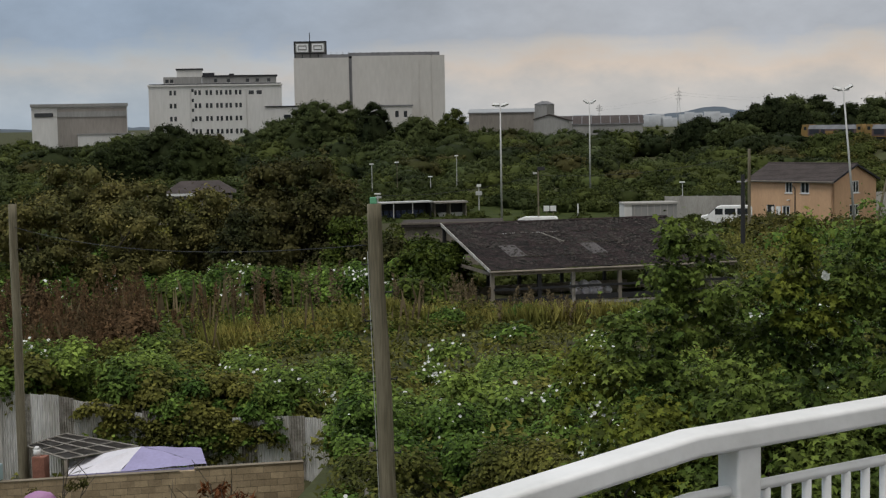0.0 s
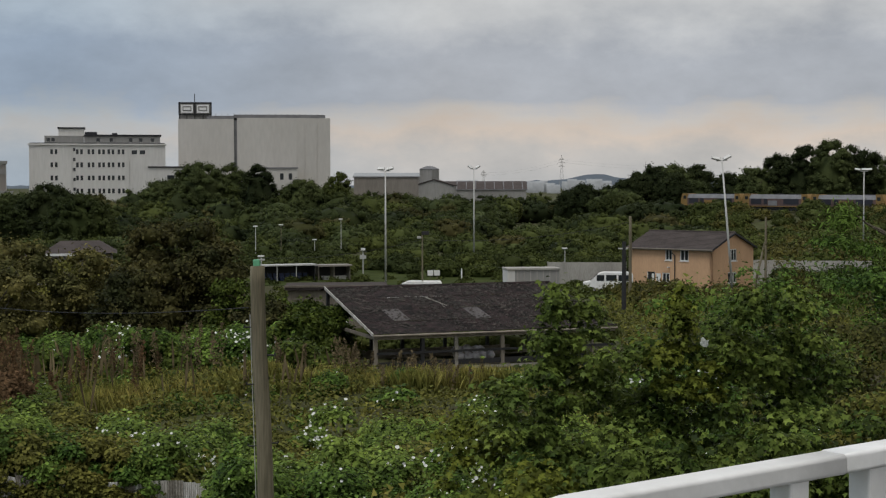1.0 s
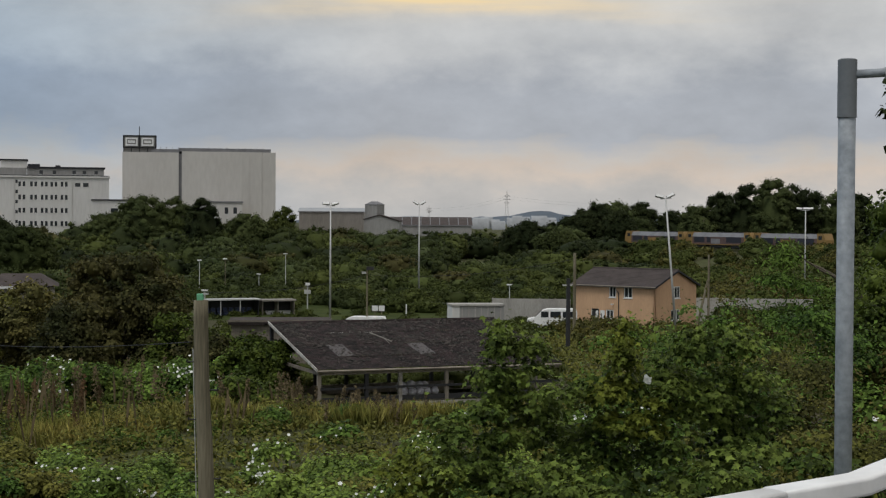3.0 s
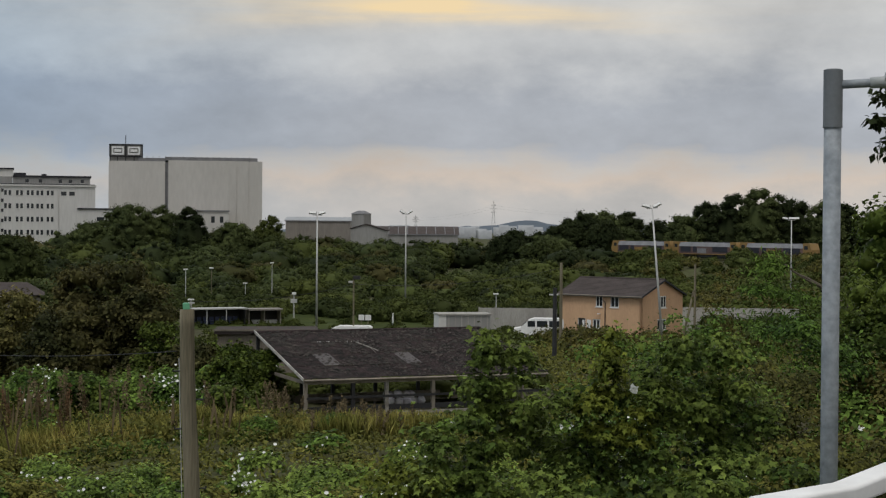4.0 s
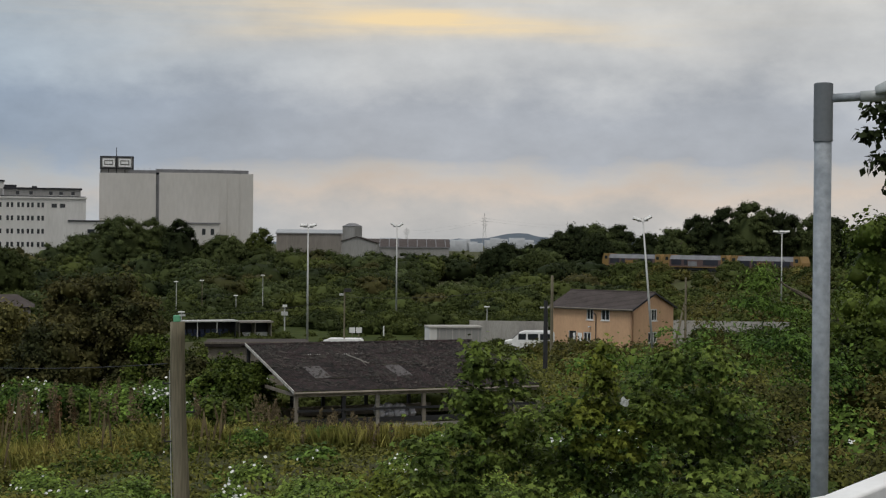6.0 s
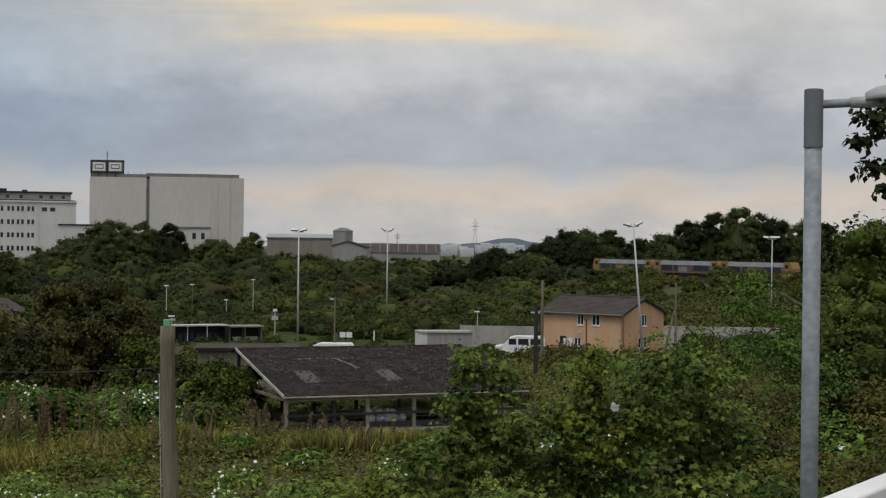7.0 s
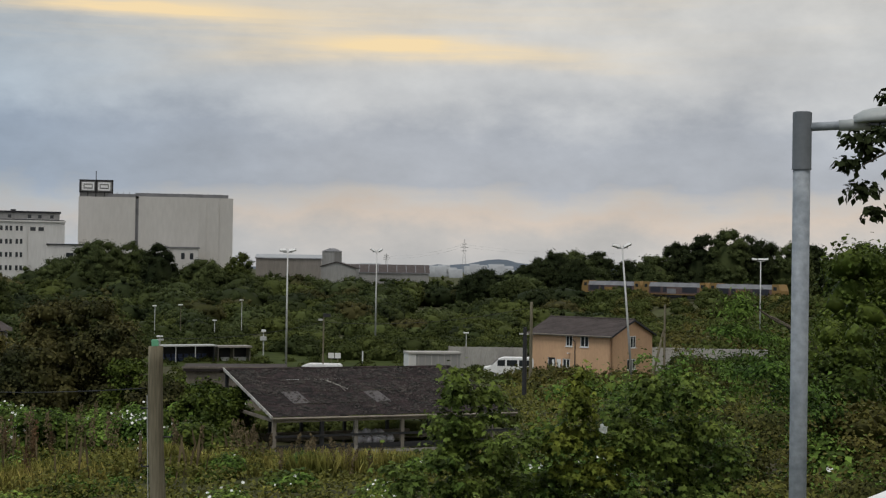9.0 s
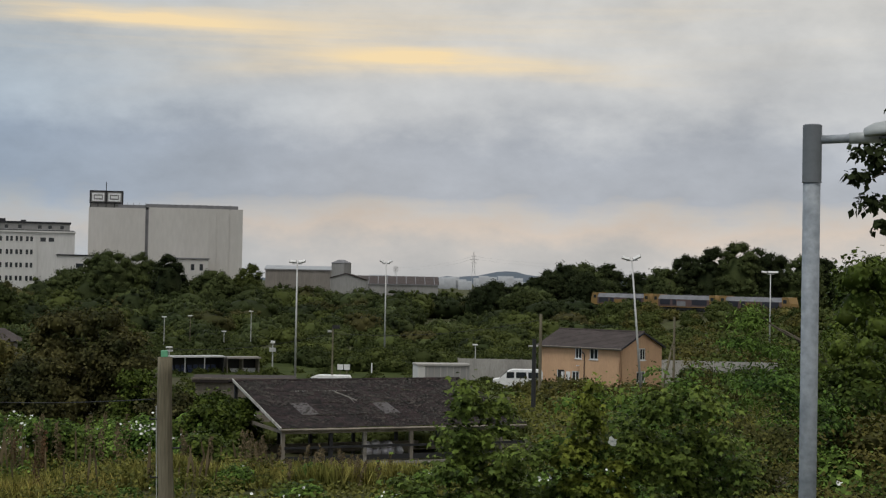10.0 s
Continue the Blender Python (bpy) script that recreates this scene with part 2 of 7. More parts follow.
M = {
    "soil": material("rough_ground", (0.075, 0.085, 0.035), 0.95, 0.4, 0.08, 2.0, 0.5, tint=(0.05, 0.045, 0.025)),
    "concrete": material("weathered_concrete", (0.40, 0.385, 0.36), 0.9, 0.25, 0.5, 12, 0.3, streaks=4),
    "silo": material("pale_render", (0.56, 0.54, 0.51), 0.85, 0.10, 0.06, 1.2, 0.1, tint=(0.50, 0.48, 0.45), streaks=3),
    "silo_trim": material("grey_parapet", (0.20, 0.20, 0.21), 0.85, 0.25, 0.4, 3, 0.1),
    "white_render": material("white_painted_render", (0.63, 0.62, 0.60), 0.8, 0.12, 0.2, 2, 0.1, tint=(0.56, 0.55, 0.53), streaks=6),
    "dark_roof": material("dark_felt", (0.048, 0.048, 0.054), 0.95, 0.3, 0.4, 4, 0.1),
    "cladding": material("profiled_cladding", (0.29, 0.285, 0.275), 0.6, 0.2, 0.15, 2, 0.1, streaks=4),
    "cladding_brown": material("brown_cladding", (0.27, 0.245, 0.22), 0.6, 0.2, 0.15, 2, 0.1, streaks=4),
    "glass_dark": material("dark_window_glass", (0.03, 0.035, 0.04), 0.12, 0.2, 0.6, 2, 0.0),
    "white_paint": material("white_gloss_paint", (0.85, 0.85, 0.85), 0.32, 0.05, 3.0, 40, 0.03, tint=(0.70, 0.70, 0.69)),
    "upvc": material("white_plastic", (0.75, 0.75, 0.74), 0.4, 0.06, 1.0, 10, 0.02),
    "orange_render": material("apricot_render", (0.57, 0.36, 0.215), 0.85, 0.12, 0.5, 6, 0.15, tint=(0.51, 0.32, 0.19), streaks=2),
    "roof_tile": material("brown_roof_tile", (0.072, 0.060, 0.057), 0.85, 0.3, 0.8, 8, 0.3, piece=0.2),
    "asbestos": material("mossy_fibre_cement", (0.050, 0.036, 0.036), 0.95, 0.9, 1.6, 7, 0.6, tint=(0.017, 0.017, 0.016), piece=0.15),
    "rooflight": material("dirty_rooflight", (0.10, 0.088, 0.086), 0.7, 0.3, 1.5, 10, 0.2),
    "old_timber": material("grey_timber", (0.26, 0.23, 0.19), 0.9, 0.3, 1.2, 20, 0.4, streaks=8, piece=0.15),
    "pole_wood": material("weathered_pole_wood", (0.235, 0.21, 0.15), 0.9, 0.5, 3.0, 40, 0.6, tint=(0.12, 0.105, 0.072), streaks=16),
    "pale_board": material("pale_weathered_board", (0.36, 0.34, 0.31), 0.9, 0.45, 2.5, 14, 0.3, tint=(0.18, 0.165, 0.14)),
    "barge": material("flaking_white_board", (0.55, 0.54, 0.51), 0.85, 0.4, 3.0, 14, 0.3, tint=(0.26, 0.24, 0.21)),
    "dark_metal": material("dark_painted_metal", (0.022, 0.022, 0.024), 0.7, 0.3, 2, 20, 0.1),
    "galv": material("galvanised_steel", (0.28, 0.305, 0.33), 0.7, 0.35, 7.0, 26, 0.08, metal=0.12, tint=(0.20, 0.225, 0.25)),
    "sleeve": material("grey_painted_sleeve", (0.155, 0.17, 0.185), 0.6, 0.12, 3.0, 40, 0.05),
    "lantern": material("pale_lantern_shell", (0.37, 0.39, 0.385), 0.5, 0.1, 3.0, 30, 0.03),
    "light_metal": material("pale_steel", (0.50, 0.50, 0.49), 0.5, 0.15, 1.0, 10, 0.05, metal=0.2),
    "corrugated": material("weathered_corrugated_sheet", (0.66, 0.66, 0.66), 0.6, 0.4, 1.2, 12, 0.1, tint=(0.48, 0.46, 0.43), piece=0.2, streaks=5),
    "block": material("buff_block", (0.44, 0.34, 0.22), 0.92, 0.25, 1.6, 20, 0.5, piece=0.22),
    "mortar": material("grey_mortar", (0.25, 0.21, 0.155), 0.95, 0.2, 2.0, 25, 0.4),
    "tarp": material("lilac_tent_fabric", (0.37, 0.34, 0.56), 0.7, 0.12, 1.0, 12, 0.1),
    "tarp_white": material("white_tent_fabric", (0.74, 0.72, 0.78), 0.7, 0.08, 1.0, 12, 0.1),
    "polycarb": material("grubby_plastic_sheet", (0.11, 0.10, 0.095), 0.4, 0.4, 1.0, 12, 0.1),
    "brick_red": material("red_brick", (0.30, 0.13, 0.09), 0.9, 0.3, 3.0, 20, 0.3),
    "asphalt": material("footway_asphalt", (0.06, 0.06, 0.06), 0.95, 0.3, 1.5, 60, 0.4),
    "loco_orange": material("muted_orange_loco_paint", (0.130, 0.076, 0.064), 0.5, 0.3, 0.5, 4, 0.05, tint=(0.085, 0.058, 0.056)),
    "loco_yellow": material("yellow_loco_paint", (0.25, 0.150, 0.042), 0.5, 0.15, 0.4, 4, 0.05),
    "loco_blue": material("dark_blue_loco_paint", (0.022, 0.022, 0.032), 0.5, 0.2, 0.4, 4, 0.05),
    "loco_roof": material("grey_loco_roof", (0.21, 0.21, 0.22), 0.6, 0.25, 0.5, 4, 0.05),
    # Blue-grey of distance haze is painted into the hill colour.
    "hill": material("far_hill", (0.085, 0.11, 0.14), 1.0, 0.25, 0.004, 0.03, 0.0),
    "far_white": material("far_pale_roof", (0.33, 0.345, 0.36), 0.8, 0.2, 0.02, 0.2, 0.0),
    "green_cap": material("green_plastic_cap", (0.14, 0.42, 0.24), 0.5, 0.15, 3, 20, 0.05),
    "petal": material("white_bindweed_petal", (0.82, 0.83, 0.80), 0.6, 0.05, 5, 30, 0.0, island=0.08, translucent=0.2),
    "bark": material("grey_brown_bark", (0.12, 0.10, 0.075), 0.95, 0.35, 3, 30, 0.6, streaks=5),
    "leaf_maple": leafy("maple_leaf", (0.132, 0.170, 0.034), (0.036, 0.064, 0.014), 0.65, 1.2, 0.45),
    "leaf_lime": leafy("young_maple_leaf", (0.140, 0.155, 0.024), (0.062, 0.088, 0.014), 0.5, 1.5, 0.5),
    "leaf_olive": leafy("olive_shrub_leaf", (0.110, 0.098, 0.026), (0.044, 0.050, 0.014), 0.5, 0.6),
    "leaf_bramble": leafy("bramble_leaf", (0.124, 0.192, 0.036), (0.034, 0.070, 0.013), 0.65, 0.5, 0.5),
    # Lighter copy of the bramble leaf: the bank's brightness is put into the colour.
    "leaf_bramble_lit": leafy("lit_bramble_leaf", (0.190, 0.255, 0.050), (0.060, 0.102, 0.021), 0.6, 0.45, 0.5),
    "leaf_bramble_dry": leafy("dull_bramble_leaf", (0.155, 0.148, 0.034), (0.060, 0.070, 0.017), 0.55, 0.4),
    "leaf_dark": leafy("dark_hawthorn_leaf", (0.086, 0.078, 0.028), (0.028, 0.033, 0.012), 0.55, 0.3),
    "leaf_wood": leafy("woodland_leaf", (0.050, 0.062, 0.019), (0.026, 0.036, 0.012), 0.35, 0.05, 0.7, 1.6, 3),
    "leaf_park": leafy("broad_tree_leaf", (0.072, 0.088, 0.031), (0.044, 0.058, 0.021), 0.35, 0.08, 0.7, 1.6, 3),
    "leaf_wood_light": leafy("light_scrub_leaf", (0.076, 0.090, 0.024), (0.042, 0.055, 0.016), 0.35, 0.06, 0.7, 1.6, 3),
    "leaf_far": leafy("deep_green_leaf", (0.032, 0.041, 0.015), (0.018, 0.026, 0.010), 0.25, 0.12, 0.7, 1.6, 3),
    "grass": leafy("dry_tall_grass", (0.420, 0.360, 0.110), (0.185, 0.200, 0.050), 0.45, 0.3, 0.8),
    "dock": leafy("dried_dock_stalk", (0.190, 0.150, 0.088), (0.100, 0.078, 0.046), 0.4, 0.6, 0.8),
    "leaf_rust": leafy("reddish_dying_weed", (0.165, 0.100, 0.054), (0.070, 0.050, 0.027), 0.45, 0.5, 0.8),
    "leaf_brown": leafy("brownish_scrub_leaf", (0.150, 0.132, 0.044), (0.056, 0.060, 0.021), 0.55, 0.3),
    "leaf_tan": leafy("olive_brown_scrub_leaf", (0.074, 0.068, 0.024), (0.042, 0.044, 0.015), 0.35, 0.08, 0.7, 1.6, 3),
    "leaf_hedge": leafy("deep_hedge_leaf", (0.085, 0.112, 0.020), (0.032, 0.052, 0.010), 0.5, 0.9, 0.5),
}


for key in ("soil", "asbestos", "roof_tile", "dark_roof", "old_timber", "pole_wood", "concrete", "block"):
    M[key].node_tree.nodes["Principled BSDF"].inputs["Specular IOR Level"].default_value = 0.12


# ---- building helpers ----
def finish(name, bm, mat, parent=None, label="", smooth=False):
    me = bpy.data.meshes.new(name)
    bmesh.ops.recalc_face_normals(bm, faces=bm.faces)
    bm.to_mesh(me)
    bm.free()
    me.materials.append(mat)
    if smooth:
        me.shade_smooth()
    ob = new(name, me)
    ob.parent = parent
    if label:
        ob["label"] = label
    return ob


def part(name, bm, mat, parent, label="", smooth=False):
    return finish(name, bm, mat, parent, label, smooth)


def thing(name, m, label, category, group="", kind=""):
    e = new(name)
    e.empty_display_size = 0.3
    e.matrix_world = m
    return tagged(e, label, category, group, kind)


def box(bm, lo, hi, m=None, bevel=0.0):
    got = bmesh.ops.create_cube(bm, size=1.0)
    vs = got["verts"]
    for v in vs:
        v.co = Vector([lo[i] + (v.co[i] + 0.5) * (hi[i] - lo[i]) for i in range(3)])
    if bevel:
        es = list({e for v in vs for e in v.link_edges})
        r = bmesh.ops.bevel(bm, geom=es, offset=bevel, segments=2, affect="EDGES", profile=0.5)
        vs = list({v for f in r["faces"] for v in f.verts} | {v for v in vs if v.is_valid})
    if m is not None:
        bmesh.ops.transform(bm, matrix=m, verts=vs)
    return bm


def boxes(*pairs, bevel=0.0):
    bm = bmesh.new()
    for lo, hi in pairs:
        box(bm, lo, hi, bevel=bevel)
    return bm


def tube(bm, p, q, r0, r1=None, sides=10):
    """A tapered round bar from p to q."""
    p, q = Vector(p), Vector(q)
    r1 = r0 if r1 is None else r1
    turn = (q - p).to_track_quat("Z", "Y").to_matrix()
    rings = []
    for c, r in ((p, r0), (q, r1)):
        rings.append([bm.verts.new(c + turn @ Vector((math.cos(2 * math.pi * k / sides) * r, math.sin(2 * math.pi * k / sides) * r, 0))) for k in range(sides)])
    for k in range(sides):
        bm.faces.new((rings[0][k], rings[0][(k + 1) % sides], rings[1][(k + 1) % sides], rings[1][k]))
    bm.faces.new(list(reversed(rings[0])))
    bm.faces.new(rings[1])
    return bm


def tubes(*rows, sides=10):
    bm = bmesh.new()
    for row in rows:
        tube(bm, *row, sides=sides)
    return bm


def prism(points, y0, y1):
    """A solid from an outline in x and z, drawn out along y."""
    bm = bmesh.new()
    a = [bm.verts.new((x, y0, z)) for x, z in points]
    b = [bm.verts.new((x, y1, z)) for x, z in points]
    bm.faces.new(a)
    bm.faces.new(list(reversed(b)))
    n = len(points)
    for k in range(n):
        bm.faces.new((a[k], b[k], b[(k + 1) % n], a[(k + 1) % n]))
    return bm


def smooth_step(a, b, x):
    t = np.clip((np.asarray(x, float) - a) / (b - a), 0, 1)
    return t * t * (3 - 2 * t)


def ripple(x, y, size, seed=0.0):
    """Cheap rolling noise, about -1 to 1."""
    x, y = np.asarray(x, float) / size + seed * 3.1, np.asarray(y, float) / size - seed * 1.7
    return (np.sin(x * 1.9 + 1.3 * np.sin(y * 1.1)) + np.sin(y * 2.3 + 1.7 * np.sin(x * 0.9 + 2)) + np.sin((x + y) * 3.7 + seed) * 0.6
            + np.sin((x - 1.3 * y) * 6.1) * 0.35) / 2.6


def ground_z(x, y):
    """The lie of the land: the bridge bank, the bramble bank, the sunken yard and the flat beyond."""
    x, y = np.asarray(x, float), np.asarray(y, float)
    z = 9.7 - 7.0 * smooth_step(4, 30, y) - 1.75 * smooth_step(42, 54, y)
    z = z + 3.2 * smooth_step(2, 8, x) * smooth_step(8, 15, y) * (1 - smooth_step(28, 60, y))
    z = z * (1 - smooth_step(80, 89, y)) + 0.12 * ripple(x, y, 9)
    behind = y - (45.4 + (x + 26.5) * 0.34)
    yard = (1 - smooth_step(-10.5, -8.5, x)) * smooth_step(30, 36, y) * (1 - smooth_step(0.3, 1.6, behind))
    z = z * (1 - yard) - 0.45 * yard
    z = z * (1 - smooth_step(120, 160, y))
    line = np.abs((x - 49.8) * 0.814 + (y - 360.6) * 0.58)
    return z + 5.0 * (1 - smooth_step(3.5, 34, line)) * smooth_step(0, 30, x) * smooth_step(200, 240, y)


def mesh_of(name, verts, faces_per, mat, parent=None):
    """A mesh from numpy vertices and equal-sided faces."""
    me = bpy.data.meshes.new(name)
    nv, (nf, k) = len(verts), faces_per.shape
    me.vertices.add(nv)
    me.vertices.foreach_set("co", np.ascontiguousarray(verts, np.float32).ravel())
    me.loops.add(nf * k)
    me.loops.foreach_set("vertex_index", np.ascontiguousarray(faces_per, np.int32).ravel())
    me.polygons.add(nf)
    me.polygons.foreach_set("loop_start", np.arange(0, nf * k, k, dtype=np.int32))
    me.polygons.foreach_set("loop_total", np.full(nf, k, np.int32))
    me.update(calc_edges=True)
    me.materials.append(mat)
    ob = new(name, me)
    ob.parent = parent
    return ob


OVAL = (np.array([(0, 0, 0), (0.34, 0.45, 0.06), (0, 1.0, -0.12), (-0.34, 0.45, 0.06)]), np.array([(0, 1, 2), (0, 2, 3)]))
LANCE = (np.array([(0, 0, 0), (0.15, 0.4, 0.03), (0, 1.0, -0.2), (-0.15, 0.4, 0.03)]), np.array([(0, 1, 2), (0, 2, 3)]))
BLADE = (np.array([(-0.02, 0, 0), (0.02, 0, 0), (0.0, 0.62, 0.03), (0.0, 1.0, 0.2)]), np.array([(0, 1, 2), (0, 2, 3)]))
MAPLE = (np.array([(0, 0, 0), (0.30, -0.05, -0.04), (0.22, 0.16, 0.03), (0.56, 0.38, -0.08), (0.20, 0.52, 0.04),
                   (0, 1.05, -0.14), (-0.20, 0.52, 0.04), (-0.56, 0.38, -0.08), (-0.22, 0.16, 0.03), (-0.30, -0.05, -0.04)]),
         np.array([(0, k, k + 1) for k in range(1, 9)]))
CHIP = (np.array([(-0.33, 0.05, 0), (0.33, 0.12, 0.03), (0, 1.0, -0.1)]), np.array([(0, 1, 2)]))
STAR = (np.array([(0, 0, 0)] + [(math.cos(k * math.pi / 3) * 0.5, math.sin(k * math.pi / 3) * 0.5, 0.22) for k in range(6)]),
        np.array([(0, 1 + k, 1 + (k + 1) % 6) for k in range(6)]))


def leaves(name, pos, nrm, size, shape, mat, parent=None, rng=None, droop=0.0):
    """Many single leaves in one mesh: each at pos, facing nrm, grown along a random way across it."""
    rng = rng or np.random.default_rng(1)
    tv, tf = shape
    nrm = nrm / np.maximum(np.linalg.norm(nrm, axis=1, keepdims=True), 1e-6)
    along = rng.normal(size=pos.shape)
    along[:, 2] -= droop
    along -= nrm * (along * nrm).sum(1, keepdims=True)
    along /= np.maximum(np.linalg.norm(along, axis=1, keepdims=True), 1e-6)
    side = np.cross(along, nrm)
    s = np.asarray(size, float)[:, None, None]
    v = pos[:, None, :] + s * (side[:, None, :] * tv[None, :, :1] + along[:, None, :] * tv[None, :, 1:2] + nrm[:, None, :] * tv[None, :, 2:])
    f = tf[None] + (np.arange(len(pos)) * len(tv))[:, None, None]
    return mesh_of(name, v.reshape(-1, 3), f.reshape(-1, 3), mat, parent)


def unit_ball(level):
    bm = bmesh.new()
    bmesh.ops.create_icosphere(bm, subdivisions=level, radius=1.0)
    v = np.array([x.co[:] for x in bm.verts])
    bm.verts.index_update()
    f = np.array([[x.index for x in y.verts] for y in bm.faces])
    bm.free()
    return v, f


BALLS = {1: unit_ball(1), 2: unit_ball(2), 3: unit_ball(3)}


def lumps(centres, radii, level, flat, rng):
    """Uneven leafy lumps under the outer leaves, as vertices and triangles."""
    v, f = BALLS[level]
    n = len(centres)
    ph = rng.uniform(0, 6.283, (n, 3))
    k = v[None] * 4.3
    swell = 1 + 0.13 * (np.sin(k[..., 0] + ph[:, :1]) + np.sin(k[..., 1] * 1.3 + ph[:, 1:2]) + np.sin(k[..., 2] * 1.1 + ph[:, 2:])) + 0.07 * rng.normal(size=(n, len(v)))
    pts = np.asarray(centres)[:, None, :] + v[None] * swell[..., None] * np.asarray(radii)[:, None, None] * np.array([1, 1, flat])
    faces = f[None] + (np.arange(n) * len(v))[:, None, None]
    return pts.reshape(-1, 3), faces.reshape(-1, 3)


def join_mesh(ob, verts, faces):
    """Adds triangles to a triangle mesh that leaves() made."""
    me = ob.data
    old = np.empty(len(me.vertices) * 3, np.float32)
    me.vertices.foreach_get("co", old)
    idx = np.empty(len(me.loops), np.int32)
    me.loops.foreach_get("vertex_index", idx)
    old, idx = old.reshape(-1, 3), idx.reshape(-1, 3)
    both = mesh_of(ob.name, np.concatenate([old, verts]), np.concatenate([idx, faces + len(old)]), me.materials[0])
    fresh = both.data
    bpy.data.objects.remove(both)
    ob.data = fresh
    bpy.data.meshes.remove(me)
    return ob


def shell(rng, centres, radii, n, flat=0.8, up=0.45, fill=0.30, jitter=0.45):
    """Leaf places over clumps: mostly near each clump's skin, facing out and up."""
    area = np.asarray(radii) ** 2
    k = rng.choice(len(centres), n, p=area / area.sum())
    d = rng.normal(size=(n, 3))
    d /= np.linalg.norm(d, axis=1, keepdims=True)
    low = d[:, 2] < -0.35
    d[low, 2] *= -0.6
    r = np.asarray(radii)[k] * (1 - fill * rng.random(n) ** 1.5) * (1 + 0.16 * np.sin(d[:, 0] * 7 + k) * np.cos(d[:, 1] * 6 + 2 * k))
    pos = np.asarray(centres)[k] + d * r[:, None] * np.array([1, 1, flat])
    nrm = d + rng.normal(size=(n, 3)) * jitter + np.array([0, 0, up])
    return pos, nrm


# ---- ground ----
def spaced(stops):
    out = [stops[0][0]]
    for (a, _), (b, step) in zip(stops, stops[1:]):
        n = max(1, round((b - a) / step))
        out += [a + (b - a) * (k + 1) / n for k in range(n)]
    return np.array(out)


gx = spaced(((-4800, 0), (-1000, 600), (-200, 100), (-60, 10), (-26, 2), (12, 0.8), (60, 4), (200, 20), (1000, 100), (4800, 600)))
gy = spaced(((-400, 0), (-20, 60), (4, 3), (60, 0.8), (100, 1.2), (240, 7), (600, 20), (1200, 100), (4800, 600)))
xx, yy = np.meshgrid(gx, gy)
nx, ny = len(gx), len(gy)
idx = np.arange(nx * ny).reshape(ny, nx)
quads = np.stack([idx[:-1, :-1], idx[:-1, 1:], idx[1:, 1:], idx[1:, :-1]], -1).reshape(-1, 4)
ground = mesh_of("ground", np.stack([xx, yy, ground_z(xx, yy)], -1).reshape(-1, 3), quads, M["soil"])
ground.data.shade_smooth()
tagged(ground, "rough grassy ground running out to the horizon", "ground", kind="structure")

# ---- footway and railing on the bridge ramp ----
RAIL_DIR = Vector((0.77, 0.638, 0)).normalized()
RAIL_FROM = Vector((0.05, 2.86, 0))
ramp_stops = ((-6.0, 10.50), (0.03, 11.211), (1.08, 11.218), (5.0, 11.80))


def rail_z(s):
    for (a, za), (b, zb) in zip(ramp_stops, ramp_stops[1:]):
        if s <= b:
            return za + (zb - za) * (s - a) / (b - a)
    return ramp_stops[-1][1]


def rail_point(s, dz=0.0):
    p = RAIL_FROM + RAIL_DIR * s
    return Vector((p.x, p.y, rail_z(s) + dz))


side_way = Vector((-RAIL_DIR.y, RAIL_DIR.x, 0))
bm = bmesh.new()
rows = []
for s in (-6.0, 0.03, 1.08, 5.0):
    p = rail_point(s, -1.12)
    rows.append([bm.verts.new(q) for q in (p + side_way * 0.25, p - side_way * 5.5, p - side_way * 5.5 - Vector((0, 0, 0.35)), p + side_way * 0.25 - Vector((0, 0, 0.35)))])
for ra, rb in zip(rows, rows[1:]):
    for k in range(4):
        bm.faces.new((ra[k], ra[(k + 1) % 4], rb[(k + 1) % 4], rb[k]))
bm.faces.new(rows[0]), bm.faces.new(list(reversed(rows[-1])))
tagged(finish("pavement", bm, M["asphalt"]), "dark asphalt footway of the ramp behind the railing", "pavement", kind="structure")


def bar_along(stops, half_w, top, bottom, soft):
    """A bar with rounded edges that follows the railing's line."""
    mid, half_h = (top + bottom) / 2, (top - bottom) / 2
    outline = []
    for cx, cz, a0 in ((1, 1, 0), (-1, 1, 90), (-1, -1, 180), (1, -1, 270)):
        mx, mz, inset = cx * (half_w - soft), mid + cz * (half_h - soft), min(0.0015, half_w * 0.01)
        ring = [(mx + soft * math.cos(radians(a0 + 22.5 * k)), mz + soft * math.sin(radians(a0 + 22.5 * k))) for k in range(5)]
        u, w = radians(a0), radians(a0 + 90)
        outline.append((ring[0][0] - inset * math.cos(w), ring[0][1] - inset * math.sin(w)))
        outline += ring
        outline.append((ring[-1][0] - inset * math.cos(u), ring[-1][1] - inset * math.sin(u)))
    bm = bmesh.new()
    rows = [[bm.verts.new(rail_point(s) + side_way * w + Vector((0, 0, h))) for w, h in outline] for s in stops]
    n = len(outline)
    for ra, rb in zip(rows, rows[1:]):
        for k in range(n):
            bm.faces.new((ra[k], ra[(k + 1) % n], rb[(k + 1) % n], rb[k]))
    bm.faces.new(rows[0]), bm.faces.new(list(reversed(rows[-1])))
    return bm


railing = thing("railing", Matrix.Translation(RAIL_FROM), "white painted steel railing with upright bars beside the ramp", "railing")
inv = Matrix.Translation(-RAIL_FROM)


def rail_part(name, bm, label="", smooth=False):
    bmesh.ops.transform(bm, matrix=inv, verts=bm.verts)
    return part(name, bm, M["white_paint"], railing, label, smooth)


